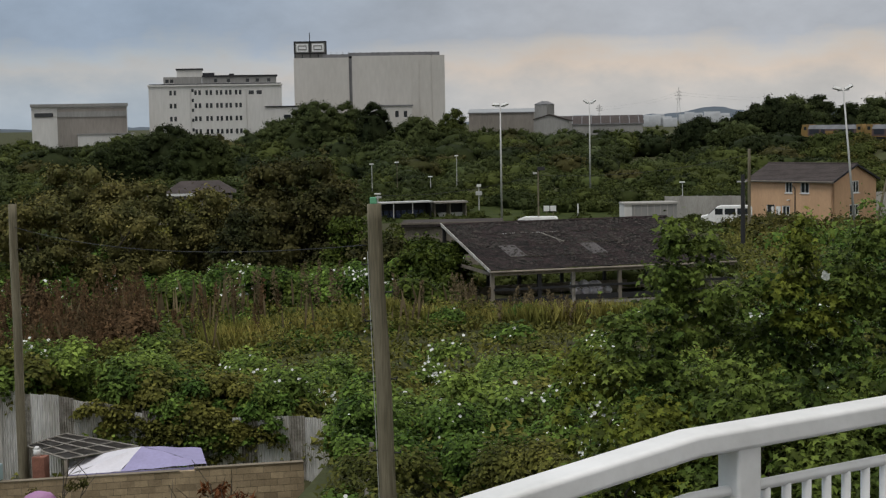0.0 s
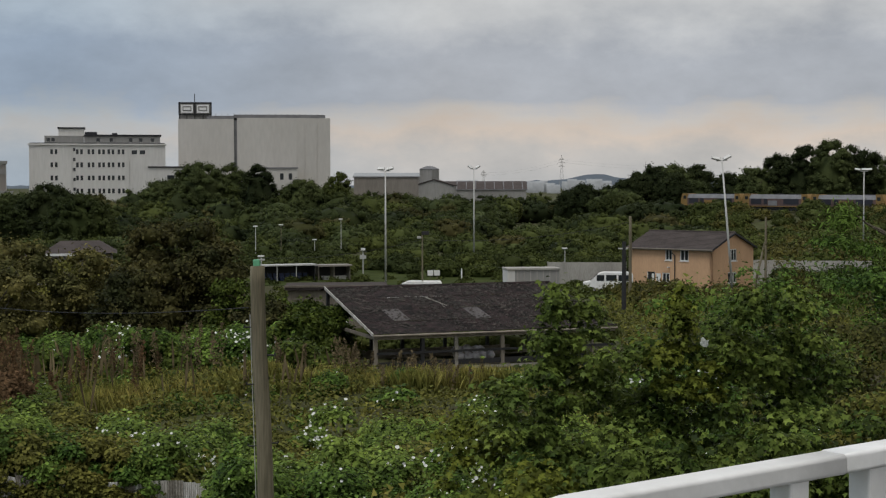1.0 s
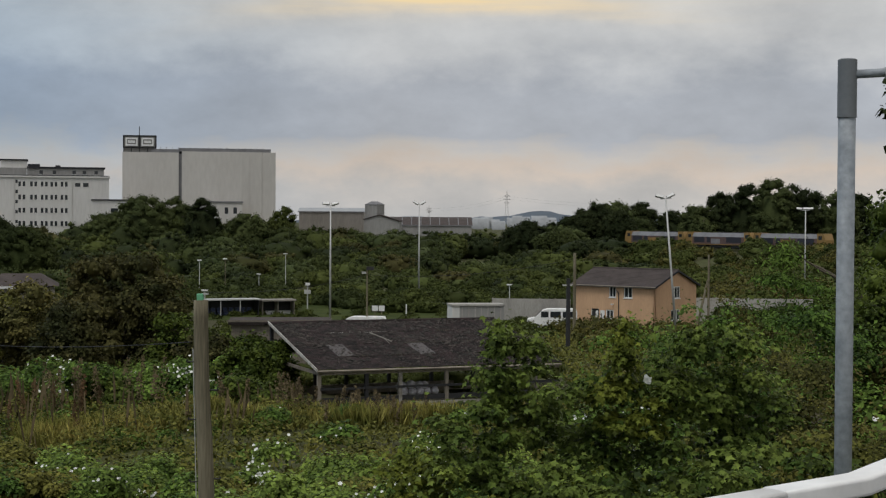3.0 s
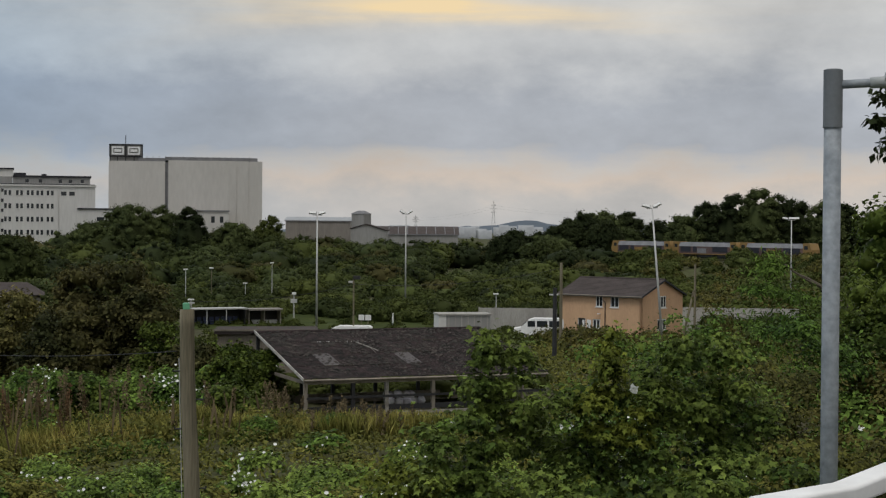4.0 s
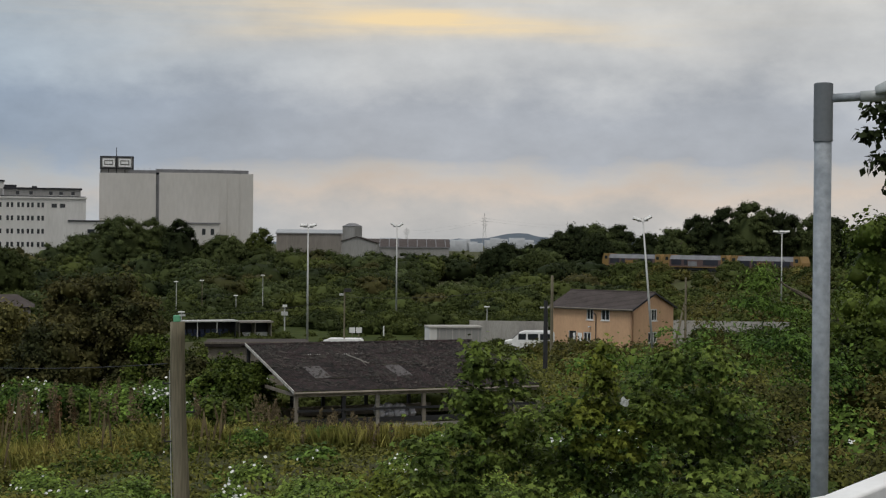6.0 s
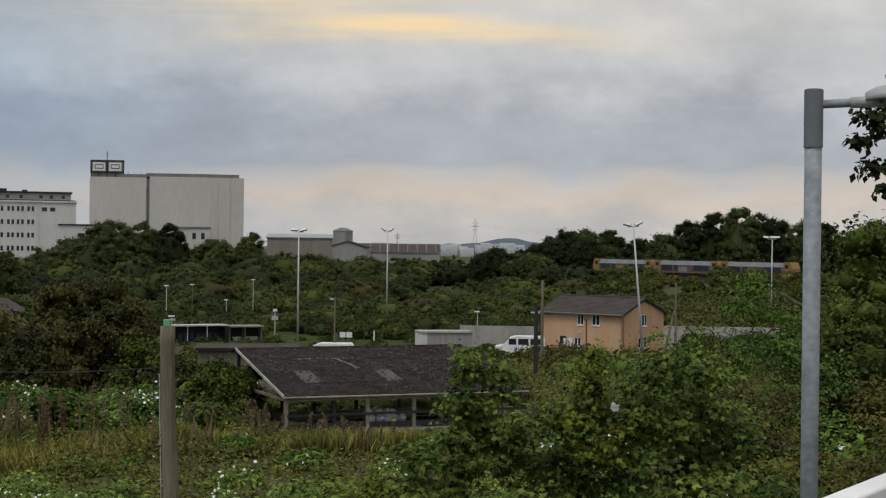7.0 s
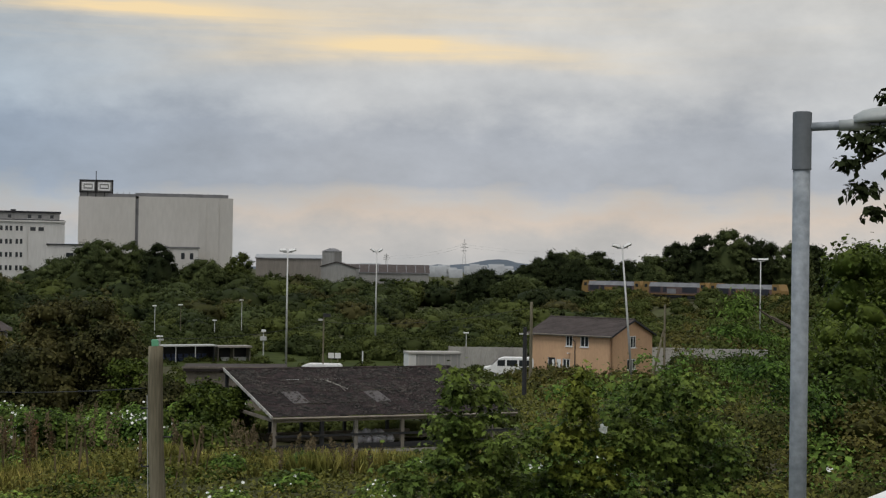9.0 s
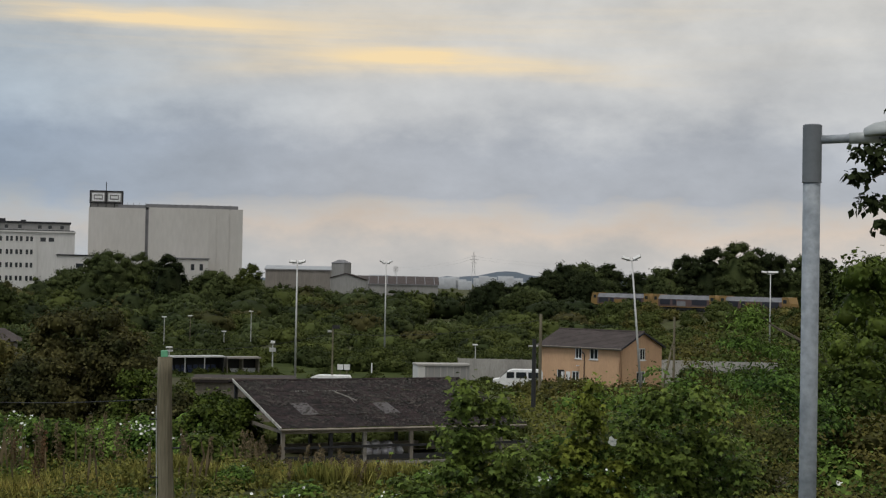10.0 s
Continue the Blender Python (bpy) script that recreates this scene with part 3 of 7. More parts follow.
rail_part("handrail", bar_along((-6, -3, -0.08, -0.03, 0.03, 0.08, 0.13, 0.60, 0.784), 0.036, 0.0, -0.044, 0.009), smooth=True)
rail_part("handrail", bar_along((0.786, 0.98, 1.04, 1.08, 1.12, 1.17, 3, 5), 0.0365, 0.002, -0.043, 0.009), smooth=True)
rail_part("infill_rail", bar_along((-6, -0.02, 0.03, 0.08, 1.04, 1.08, 1.12, 5), 0.011, -0.115, -0.137, 0.0108), smooth=True)
POSTS = [-5.1, -3.9, -2.7, -1.4, 0.157, 0.643, 0.90, 2.3, 3.6, 4.8]
post_frame = Matrix(((RAIL_DIR.x, side_way.x, 0, 0), (RAIL_DIR.y, side_way.y, 0, 0), (0, 0, 1, 0), (0, 0, 0, 1)))
for s in POSTS:
    bm = boxes(((-0.03, -0.03, -1.12), (0.03, 0.03, -0.035)), bevel=0.006)
    bmesh.ops.transform(bm, matrix=Matrix.Translation(rail_point(s)) @ post_frame, verts=bm.verts)
    rail_part("post", bm)
s = -5.0
while s < 4.75:
    if min(abs(s - p) for p in POSTS) > 0.06:
        p = rail_point(s)
        rail_part("baluster", tubes((p + Vector((0, 0, -1.0)), p + Vector((0, 0, -0.125)), 0.0095), sides=10), smooth=True)
    s += 0.055




# ---- street lamp by the ramp ----
lamp = thing("street_lamp", pose(2.2, 9.24, float(ground_z(2.2, 9.24)) - 0.1), "galvanised steel street lamp with a short side arm", "street lamp")
lz = 12.758 - lamp.location.z
part("column", tubes(((0, 0, 0), (0, 0, lz - 0.02), 0.0515, 0.0515), sides=28), M["galv"], lamp, "mottled galvanised column", True)
bm = bmesh.new()
tube(bm, (0, 0, lz - 0.335), (0, 0, lz), 0.0565, 0.0565, 28)
tube(bm, (0, 0, lz - 0.343), (0, 0, lz - 0.335), 0.058, 0.058, 28)
tube(bm, (0, 0, lz), (0, 0, lz + 0.006), 0.0555, 0.045, 28)
part("sleeve", bm, M["sleeve"], lamp, "dull grey sleeve with a seam")
arm_way = Vector((0.97, -0.20, 0.045))
p0 = Vector((0, 0, lz - 0.088))
part("arm", tubes((p0, p0 + arm_way * 0.40, 0.026), sides=16), M["galv"], lamp, smooth=True)
bm = tubes((p0 + arm_way * 0.215, p0 + arm_way * 0.40, 0.033, 0.036), sides=18)
part("spigot", bm, M["lantern"], lamp, smooth=True)
head = bmesh.new()
secs = []
for k, (u, w, top, bot) in enumerate(((0.30, 0.05, 0.045, -0.005), (0.36, 0.10, 0.075, -0.008), (0.50, 0.14, 0.095, -0.01), (0.72, 0.14, 0.085, -0.01), (0.86, 0.10, 0.06, -0.008), (0.92, 0.04, 0.03, 0.0))):
    c = p0 + arm_way * u
    across = Vector((0.20, 0.97, 0))
    secs.append([head.verts.new(c + across * w * math.cos(a) + Vector((0, 0, (top if math.sin(a) > 0 else -bot) * math.sin(a) + 0.012))) for a in [2 * math.pi * j / 16 for j in range(16)]])
for sa, sb in zip(secs, secs[1:]):
    for j in range(16):
        head.faces.new((sa[j], sa[(j + 1) % 16], sb[(j + 1) % 16], sb[j]))
head.faces.new(secs[0]), head.faces.new(list(reversed(secs[-1])))
lantern = part("lantern", head, M["lantern"], lamp, "pale grey lantern shell", True)
bm = bmesh.new()
for u in range(8):
    c = p0 + arm_way * (0.40 + 0.055 * u) + Vector((0, 0, -0.004))
    box(bm, (-0.02, -0.09, -0.012), (0.02, 0.09, 0.0), Matrix.Translation(c))
part("lens", bm, M["glass_dark"], lantern, "dark lamp lens")


# ---- poles and wire ----
def utility_pole(x, y, top, r, label, pegs, lean=(0, 0)):
    base = float(ground_z(x, y)) - 0.3
    e = thing("utility_pole", pose(x, y, base, lean[0], lean[1]), label, "utility pole", "wooden poles")
    h = top - base
    bm = bmesh.new()
    rng = random.Random(int(r * 1000))
    levels, sides = 26, 18
    rings = []
    for k in range(levels + 1):
        z = h * k / levels
        rr = r * (1.18 - 0.26 * k / levels)
        rings.append([bm.verts.new((math.cos(a) * rr * (1 + 0.025 * math.sin(3 * a + k * 0.2)) + 0.012 * math.sin(k * 0.5), math.sin(a) * rr, z)) for a in [2 * math.pi * j / sides for j in range(sides)]])
    for ra, rb in zip(rings, rings[1:]):
        for j in range(sides):
            bm.faces.new((ra[j], ra[(j + 1) % sides], rb[(j + 1) % sides], rb[j]))
    bm.faces.new(rings[-1]), bm.faces.new(list(reversed(rings[0])))
    part("shaft", bm, M["pole_wood"], e, "split, weathered wooden shaft", True)
    for d, side in pegs:
        z = h - d
        part("step_peg", tubes(((0, 0, z), (side * (r + 0.12), -0.03, z), 0.014), ((side * (r + 0.12), -0.03, z), (side * (r + 0.12), -0.03, z + 0.04), 0.014), sides=8), M["dark_metal"], e)
    return e, h


pole, ph = utility_pole(-4.345, 25.59, 10.42, 0.130, "weathered wooden utility pole with step pegs", ((1.02, -1), (1.5, 1), (1.98, -1), (2.98, 1), (3.02, -1), (4.2, -1), (4.25, 1), (5.3, 1)), (0, -1.7))
part("cap", boxes(((-0.06, -0.05, ph), (0.05, 0.05, ph + 0.11)), bevel=0.01), M["green_cap"], pole, "bright green plastic cap")
part("conduit", tubes(((-0.165, -0.02, ph - 5.2), (-0.146, -0.02, ph - 0.8), 0.009), sides=8), M["light_metal"], pole)
part("bracket", boxes(((0.03, -0.02, ph + 0.09), (0.13, 0.02, ph + 0.12))), M["light_metal"], pole)
lpole, _ = utility_pole(-19.45, 45.5, 9.45, 0.135, "thin wooden utility pole behind the block wall", ((1.4, 1),))


def cable(a, b, sag, r, label, name="cable", mat="dark_metal"):
    a, b = Vector(a), Vector(b)
    bm = bmesh.new()
    n, sides = 26, 5
    pts = [a.lerp(b, k / n) - Vector((0, 0, sag * 4 * (k / n) * (1 - k / n))) for k in range(n + 1)]
    turn = (b - a).to_track_quat("Z", "Y").to_matrix()
    rings = [[bm.verts.new(p + turn @ Vector((math.cos(6.2832 * j / sides) * r, math.sin(6.2832 * j / sides) * r, 0))) for j in range(sides)] for p in pts]
    for ra, rb in zip(rings, rings[1:]):
        for j in range(sides):
            bm.faces.new((ra[j], ra[(j + 1) % sides], rb[(j + 1) % sides], rb[j]))
    ob = finish(name, bm, M[mat])
    return tagged(ob, label, "cable")


cable((-19.45, 45.5, 8.75), (-4.72, 25.6, 9.72), 0.38, 0.008, "thin sagging telephone cable between wooden poles")

# ---- the house ----
house_m = pose(19.17, 164.9, 0, 0, 0, -39)
house = thing("house", house_m, "apricot-rendered two-storey house with a brown tiled roof", "house")
HL, HW, HE, HR = 10.6, 8.4, 4.72, 6.32  # length, depth, eaves, ridge


def wall_with_holes(length, height, thick, holes, gable=0.0):
    """A wall in x and z, thick along +y, with square openings; gable adds a peak."""
    xs = sorted({0, length, *[h[0] for h in holes], *[h[1] for h in holes]})
    zs = sorted({0, height, *[h[2] for h in holes], *[h[3] for h in holes]})
    if gable:
        xs = sorted({*xs, length / 2})
    bm, known = bmesh.new(), {}

    def vert(x, y, z):
        key = (round(x, 4), round(y, 4), round(z, 4))
        if key not in known:
            known[key] = bm.verts.new(key)
        return known[key]

    full = {(i, k) for i in range(len(xs) - 1) for k in range(len(zs) - 1)
            if not any(h[0] < (xs[i] + xs[i + 1]) / 2 < h[1] and h[2] < (zs[k] + zs[k + 1]) / 2 < h[3] for h in holes)}
    for i, k in full:
        x0, x1, z0, z1 = xs[i], xs[i + 1], zs[k], zs[k + 1]
        for y in (0, thick):
            bm.faces.new([vert(x, y, z) for x, z in ((x0, z0), (x1, z0), (x1, z1), (x0, z1))])
        for (di, dk), (p, q) in (((-1, 0), ((x0, z0), (x0, z1))), ((1, 0), ((x1, z0), (x1, z1))), ((0, -1), ((x0, z0), (x1, z0))), ((0, 1), ((x0, z1), (x1, z1)))):
            if (i + di, k + dk) not in full and not (gable and dk == 1 and z1 == height):
                bm.faces.new([vert(p[0], 0, p[1]), vert(q[0], 0, q[1]), vert(q[0], thick, q[1]), vert(p[0], thick, p[1])])
    if gable:
        row = [x for x in xs]
        for y in (0, thick):
            bm.faces.new([vert(x, y, height) for x in row] + [vert(length / 2, y, height + gable)])
        for x in (0, length):
            bm.faces.new([vert(x, 0, height), vert(length / 2, 0, height + gable), vert(length / 2, thick, height + gable), vert(x, thick, height)])
    return bm


def moved(bm, m):
    bmesh.ops.transform(bm, matrix=m, verts=bm.verts)
    return bm


# the front runs from the near corner (x = 0) back along -x; the gable runs along +y
front_holes = [(2.9, 4.0, 3.35, 4.55), (5.0, 5.9, 3.35, 4.55), (7.2, 8.25, 0.05, 2.05), (5.3, 6.3, 0.95, 2.0)]
gable_holes = [(3.4, 5.0, 3.3, 4.6), (3.2, 5.0, 0.9, 2.1)]
front_m = Matrix.Translation((-0, 0, 0)) @ pose(0, 0, 0, 0, 0, 180) @ Matrix.Diagonal((1, -1, 1, 1))
gable_m = pose(0, 0, 0, 0, 0, 90) @ Matrix.Diagonal((1, 1, 1, 1))
part("wall", moved(wall_with_holes(HL, HE, 0.25, front_holes), front_m), M["orange_render"], house)
part("wall", moved(wall_with_holes(HW, HE, 0.25, gable_holes, HR - HE), gable_m), M["orange_render"], house)
part("wall", boxes(((-HL, HW - 0.25, 0), (-0.25, HW, HE))), M["orange_render"], house)
part("wall", moved(wall_with_holes(HW, HE, 0.25, [], HR - HE), Matrix.Translation((-HL + 0.25, 0, 0)) @ gable_m), M["orange_render"], house)
for side in (0, 1):
    bm = bmesh.new()
    n, rows_n = 30, 14
    ya, za, yb, zb = (-0.35, HE - 0.10, HW / 2, HR + 0.06) if side == 0 else (HW + 0.35, HE - 0.10, HW / 2, HR + 0.06)
    for r in range(rows_n):
        f0, f1 = r / rows_n, (r + 1.12) / rows_n
        lift = 0.03
        y0, z0, y1, z1 = ya + (yb - ya) * f0, za + (zb - za) * f0 + lift, ya + (yb - ya) * min(f1, 1), za + (zb - za) * min(f1, 1)
        for c in range(n):
            x0, x1 = -HL - 0.3 + (HL + 0.6) * c / n, -HL - 0.3 + (HL + 0.6) * (c + 0.97) / n
            vs = [bm.verts.new(q) for q in ((x0, y0, z0), (x1, y0, z0), (x1, y1, z1), (x0, y1, z1), (x0, y0, z0 - 0.04), (x1, y0, z0 - 0.04))]
            bm.faces.new(vs[:4])
            bm.faces.new((vs[0], vs[4], vs[5], vs[1]))
    roof = part("roof", bm, M["roof_tile"], house, "brown concrete tiles")
    part("roof_deck", moved(prism([(0, za - 0.05), (0, za + 0.01), (1, zb - 0.02), (1, zb - 0.08)], -0.3, HL + 0.3), Matrix(((0, -1, 0, 0), (yb - ya, 0, 0, ya), (0, 0, 1, 0), (0, 0, 0, 1)))), M["dark_roof"], house)
part("ridge_tile", tubes(((-HL - 0.3, HW / 2, HR + 0.07), (0.3, HW / 2, HR + 0.07), 0.11), sides=8), M["roof_tile"], house)
part("fascia", boxes(((-HL - 0.3, -0.40, HE - 0.24), (0.3, -0.36, HE - 0.06))), M["cladding_brown"], house, "weathered brown fascia board")
part("gutter", tubes(((-HL - 0.3, -0.46, HE - 0.12), (0.3, -0.46, HE - 0.12), 0.05), sides=8), M["old_timber"], house)
for x in (-HL + 0.15,):
    part("downpipe", tubes(((x, -0.08, 0), (x, -0.08, HE - 0.2), 0.035), sides=8), M["dark_metal"], house)
for sgn, y0 in ((1, -0.35), (-1, HW + 0.35)):
    part("bargeboard", moved(prism([(0, HE - 0.22), (0, HE - 0.02), (1, HR + 0.08), (1, HR - 0.12)], -0.34, -0.28), Matrix(((0, -1, 0, 0), (sgn * (HW / 2 + 0.35), 0, 0, y0), (0, 0, 1, 0), (0, 0, 0, 1)))), M["dark_roof"], house)


def window(parent, m, w, h, lights):
    """A white window in x and z with its sill, panes and bars, facing -y."""
    f = 0.10
    frame_bm = boxes(((0, 0.05, 0), (w, 0.12, f)), ((0, 0.05, h - f), (w, 0.12, h)), ((0, 0.05, f), (f, 0.12, h - f)), ((w - f, 0.05, f), (w, 0.12, h - f)),
                     *[((w * k / lights - 0.04, 0.045, f), (w * k / lights + 0.04, 0.12, h - f)) for k in range(1, lights)])
    win = part("window", moved(frame_bm, m), M["upvc"], parent)
    part("sill", moved(boxes(((-0.06, -0.08, -0.07), (w + 0.06, 0.10, 0.0))), m), M["upvc"], win)
    for k in range(lights):
        part("pane", moved(boxes(((w * k / lights + 0.04, 0.09, f), (w * (k + 1) / lights - 0.04, 0.10, h - f))), m), M["glass_dark"], win)
    if lights > 2 or w > 1.0:
        part("curtain", moved(boxes(((w * 0.38, 0.15, f), (w * 0.62, 0.17, h - f))), m), M["white_render"], win)
    return win


def on_front(x, z):
    return Matrix.Translation((-x, 0, z)) @ Matrix.Diagonal((1, 1, 1, 1))


for x0, x1, z0, z1 in front_holes[:2] + front_holes[3:]:
    window(house, on_front(x1, z0), x1 - x0, z1 - z0, 2)
for x0, x1, z0, z1 in gable_holes:
    window(house, gable_m @ Matrix.Translation((x0, 0, z0)), x1 - x0, z1 - z0, 3)
door = part("door", moved(boxes(((0.06, 0.08, 0), (0.99, 0.14, 2.0))), on_front(8.25, 0.05)), M["dark_metal"], house, "dark open-looking front door")
part("door_frame", moved(boxes(((0, 0.04, 0), (0.06, 0.2, 2.0)), ((0.99, 0.04, 0), (1.05, 0.2, 2.0))), on_front(8.25, 0.05)), M["upvc"], house)
part("door_glass", moved(boxes(((0.55, 0.07, 0.9), (0.85, 0.085, 1.8))), on_front(8.25, 0.05)), M["upvc"], door)
part("notice_board", boxes(((-7.0, -0.06, 1.0), (-6.45, -0.005, 1.9))), M["upvc"], house, "white notice board")
part("wall_lamp", moved(boxes(((0, -0.45, 0), (0.12, 0.0, 0.12)), bevel=0.02), on_front(5.4, 2.55)), M["upvc"], house)
part("floor_slab", boxes(((-HL + 0.25, 0.25, 0.0), (-0.25, HW - 0.25, 0.1))), M["concrete"], house)
part("vent_pipe", tubes(((-4.6, -0.10, 0.2), (-4.6, -0.10, 3.9), 0.05), ((-4.6, -0.10, 3.9), (-4.95, -0.10, 4.15), 0.05), sides=8), M["dark_metal"], house)

# ---- open shed with the mossy roof ----
shed = thing("open_shed", pose(-9.0, 88.55, 0, 0, 0, 24), "open-fronted shed with a dark mossy corrugated roof", "shed")
SL, SD, SE, SR = 15.5, 9.6, 3.05, 5.1


def corrugated_sheet(x0, x1, pitch, depth, point, rows, step):
    """A wavy sheet across x; point(x, f, lift) gives its place at f up the slope."""
    bm = bmesh.new()
    n = max(2, round((x1 - x0) / pitch * 4))
    grid = []
    for r in range(rows + 1):
        f = r / rows
        grid.append([bm.verts.new(point(x0 + (x1 - x0) * c / n, f, depth * math.sin(2 * math.pi * c / 4 * 1.0))) for c in range(n + 1)])
    for ra, rb in zip(grid, grid[1:]):
        for c in range(n):
            bm.faces.new((ra[c], ra[c + 1], rb[c + 1], rb[c]))
    return bm


bays, courses = 15, 4
lights_at = {(2, 1), (7, 1)}
rng = random.Random(5)
for b_ in range(bays):
    for c_ in range(courses):
        f0, f1 = c_ / courses, min(1.0, (c_ + 1.06) / courses)
        x0, x1 = -0.15 + (SL + 0.2) * b_ / bays, -0.15 + (SL + 0.2) * (b_ + 1.02) / bays
        j = rng.uniform(-0.02, 0.02)
        tilt = rng.uniform(-0.015, 0.015)
        bm = corrugated_sheet(x0, x1, 0.146, 0.024, lambda x, f, w: (x, -0.3 + (SD + 0.3) * (f0 + (f1 - f0) * f) + j, SE + (SR - SE) * (f0 + (f1 - f0) * f) + w + 0.03 * (1 - f) + tilt + 0.004 * b_ % 0.01), 2, 0)
        sky_light = (b_, c_) in lights_at
        part("rooflight" if sky_light else "roof_sheet", bm, M["rooflight"] if sky_light else M["asbestos"], shed, "dirty translucent sheet" if sky_light else "")
nr = np.random.default_rng(8)
nm = 5200
fx, fy = nr.uniform(0, SL, nm), nr.random(nm) ** 0.8
keep_m = ripple(fx, fy * 9, 1.3, 2) + 0.5 * nr.normal(size=nm) > -0.1
fx, fy = fx[keep_m], fy[keep_m]
mp = np.stack([fx, -0.3 + (SD + 0.3) * fy, SE + (SR - SE) * fy + 0.05], -1)
MOSS = (np.array([(0.5, 0, 0), (0.1, 0.5, 0), (-0.45, 0.25, 0), (-0.35, -0.4, 0), (0.25, -0.45, 0), (0, 0, 0.38)]), np.array([(0, 1, 5), (1, 2, 5), (2, 3, 5), (3, 4, 5), (4, 0, 5)]))
MOSS_M = material("dark_roof_moss", (0.052, 0.041, 0.036), 0.95, 0.4, 1.5, 20, 0.3, tint=(0.015, 0.016, 0.013), island=0.5)


part("ridge_cap", tubes(((-0.45, SD, SR + 0.02), (SL, SD, SR + 0.02), 0.11), sides=8), M["asbestos"], shed)
for y0, y1, z0, z1 in ((-0.38, SD, SE - 0.12, SR - 0.03),):
    part("bargeboard", moved(prism([(0, z0 + 0.02), (0, z0 + 0.20), (1, z1 + 0.20), (1, z1 + 0.02)], 0.16, 0.21), Matrix(((0, -1, 0, 0), (y1 - y0, 0, 0, y0), (0, 0, 1, 0), (0, 0, 0, 1)))), M["barge"], shed, "flaking pale bargeboard")
part("gutter", tubes(((-0.2, -0.36, SE - 0.06), (SL, -0.36, SE - 0.10), 0.065), sides=8), M["old_timber"], shed)
part("eaves_beam", boxes(((-0.05, -0.08, SE - 0.32), (SL, 0.08, SE - 0.08))), M["old_timber"], shed)
for k, x in enumerate((0.05, 2.95, 5.05, 8.0, 11.0, 14.0)):
    part("post", boxes(((x - 0.11, -0.11, -0.1), (x + 0.11, 0.11, SE - 0.3)), bevel=0.01), M["pale_board"] if k == 2 else M["dark_metal"] if k == 1 else M["old_timber"], shed)
    part("truss", boxes(((x - 0.06, 0.1, SE - 0.3), (x + 0.06, SD - 0.1, SE - 0.12))), M["old_timber"], shed)
    part("rear_post", boxes(((x - 0.1, SD - 0.1, -0.1), (x + 0.1, SD + 0.1, SR - 0.08))), M["dark_metal"], shed)
part("front_rail", boxes(((0.1, -0.16, 1.86), (SL, -0.11, 2.0))), M["dark_metal"], shed, "dark horizontal rail")
part("front_rail", boxes(((0.1, -0.16, 0.85), (SL, -0.11, 1.02))), M["pale_board"], shed, "pale horizontal board")
part("front_rail", boxes(((0.1, -0.10, 1.12), (SL, -0.05, 1.42))), M["dark_metal"], shed, "dark horizontal board")
part("rear_rail", boxes(((0.1, SD - 0.2, 0.5), (SL, SD - 0.12, 1.1))), M["old_timber"], shed)
bags = random.Random(9)
for k in range(9):
    x, z = 6.1 + (k % 5) * 0.5 + bags.uniform(-0.16, 0.16), 1.30 + (k // 5) * 0.36 + bags.uniform(0, 0.12)
    bm = bmesh.new()
    bmesh.ops.create_icosphere(bm, subdivisions=3, radius=0.5)
    for v in bm.verts:
        v.co = Vector((v.co.x * 0.75, v.co.y * 0.5, v.co.z * 0.5)) * (1 + 0.32 * noise.noise(v.co * 7 + Vector((k, 0, 0))))
    ob = finish("feed_sack", bm, M["tarp_white"], smooth=True)
    ob.matrix_world = shed.matrix_basis @ pose(x, 2.2, z, 0, 0, bags.uniform(0, 90))
    tagged(ob, "white plastic sack stacked in the shed", "sack", "sacks in the shed")
bm = boxes(((5.2, 1.6, 0), (9.2, 2.9, 1.05)))
ob = tagged(finish("stacked_pallet", bm, M["old_timber"]), "dark timber stack under the sacks", "timber stack")
ob.matrix_world = shed.matrix_basis.copy()

moss = leaves("moss", mp, np.tile(np.array([0.0, -0.2, 1.0]), (len(mp), 1)), nr.uniform(0.05, 0.22, len(mp)), MOSS, MOSS_M, shed, nr)
tagged(moss, kind="stuff")

# a broken branch lying on the roof
def on_roof(x, f, lift=0.07):
    return Vector((x, -0.3 + (SD + 0.3) * f, SE + (SR - SE) * f + lift))


bm = tubes((on_roof(5.6, 0.72), on_roof(6.35, 0.52), 0.035, 0.025), (on_roof(5.95, 0.63), on_roof(6.25, 0.62), 0.022, 0.012), (on_roof(6.1, 0.58), on_roof(6.05, 0.47), 0.02, 0.01), sides=6)
ob = tagged(finish("broken_branch", bm, M["pale_board"]), "pale broken branch lying on the mossy roof", "branch")
ob.matrix_world = shed.matrix_basis.copy()

# lower shed behind, its roof just showing
rear = thing("low_shed", pose(-16.9, 106.6, 0, 0, 0, 7), "low shed with a flat brown felt roof", "shed")
part("roof", boxes(((-0.2, -0.3, 4.35), (7.0, 4.2, 4.62)), bevel=0.02), M["roof_tile"], rear)
part("roof_edge", boxes(((-0.25, -0.36, 4.56), (7.05, -0.30, 4.70))), M["old_timber"], rear)
part("wall", boxes(((0, 0, 0), (6.8, 4.0, 4.35))), M["old_timber"], rear)


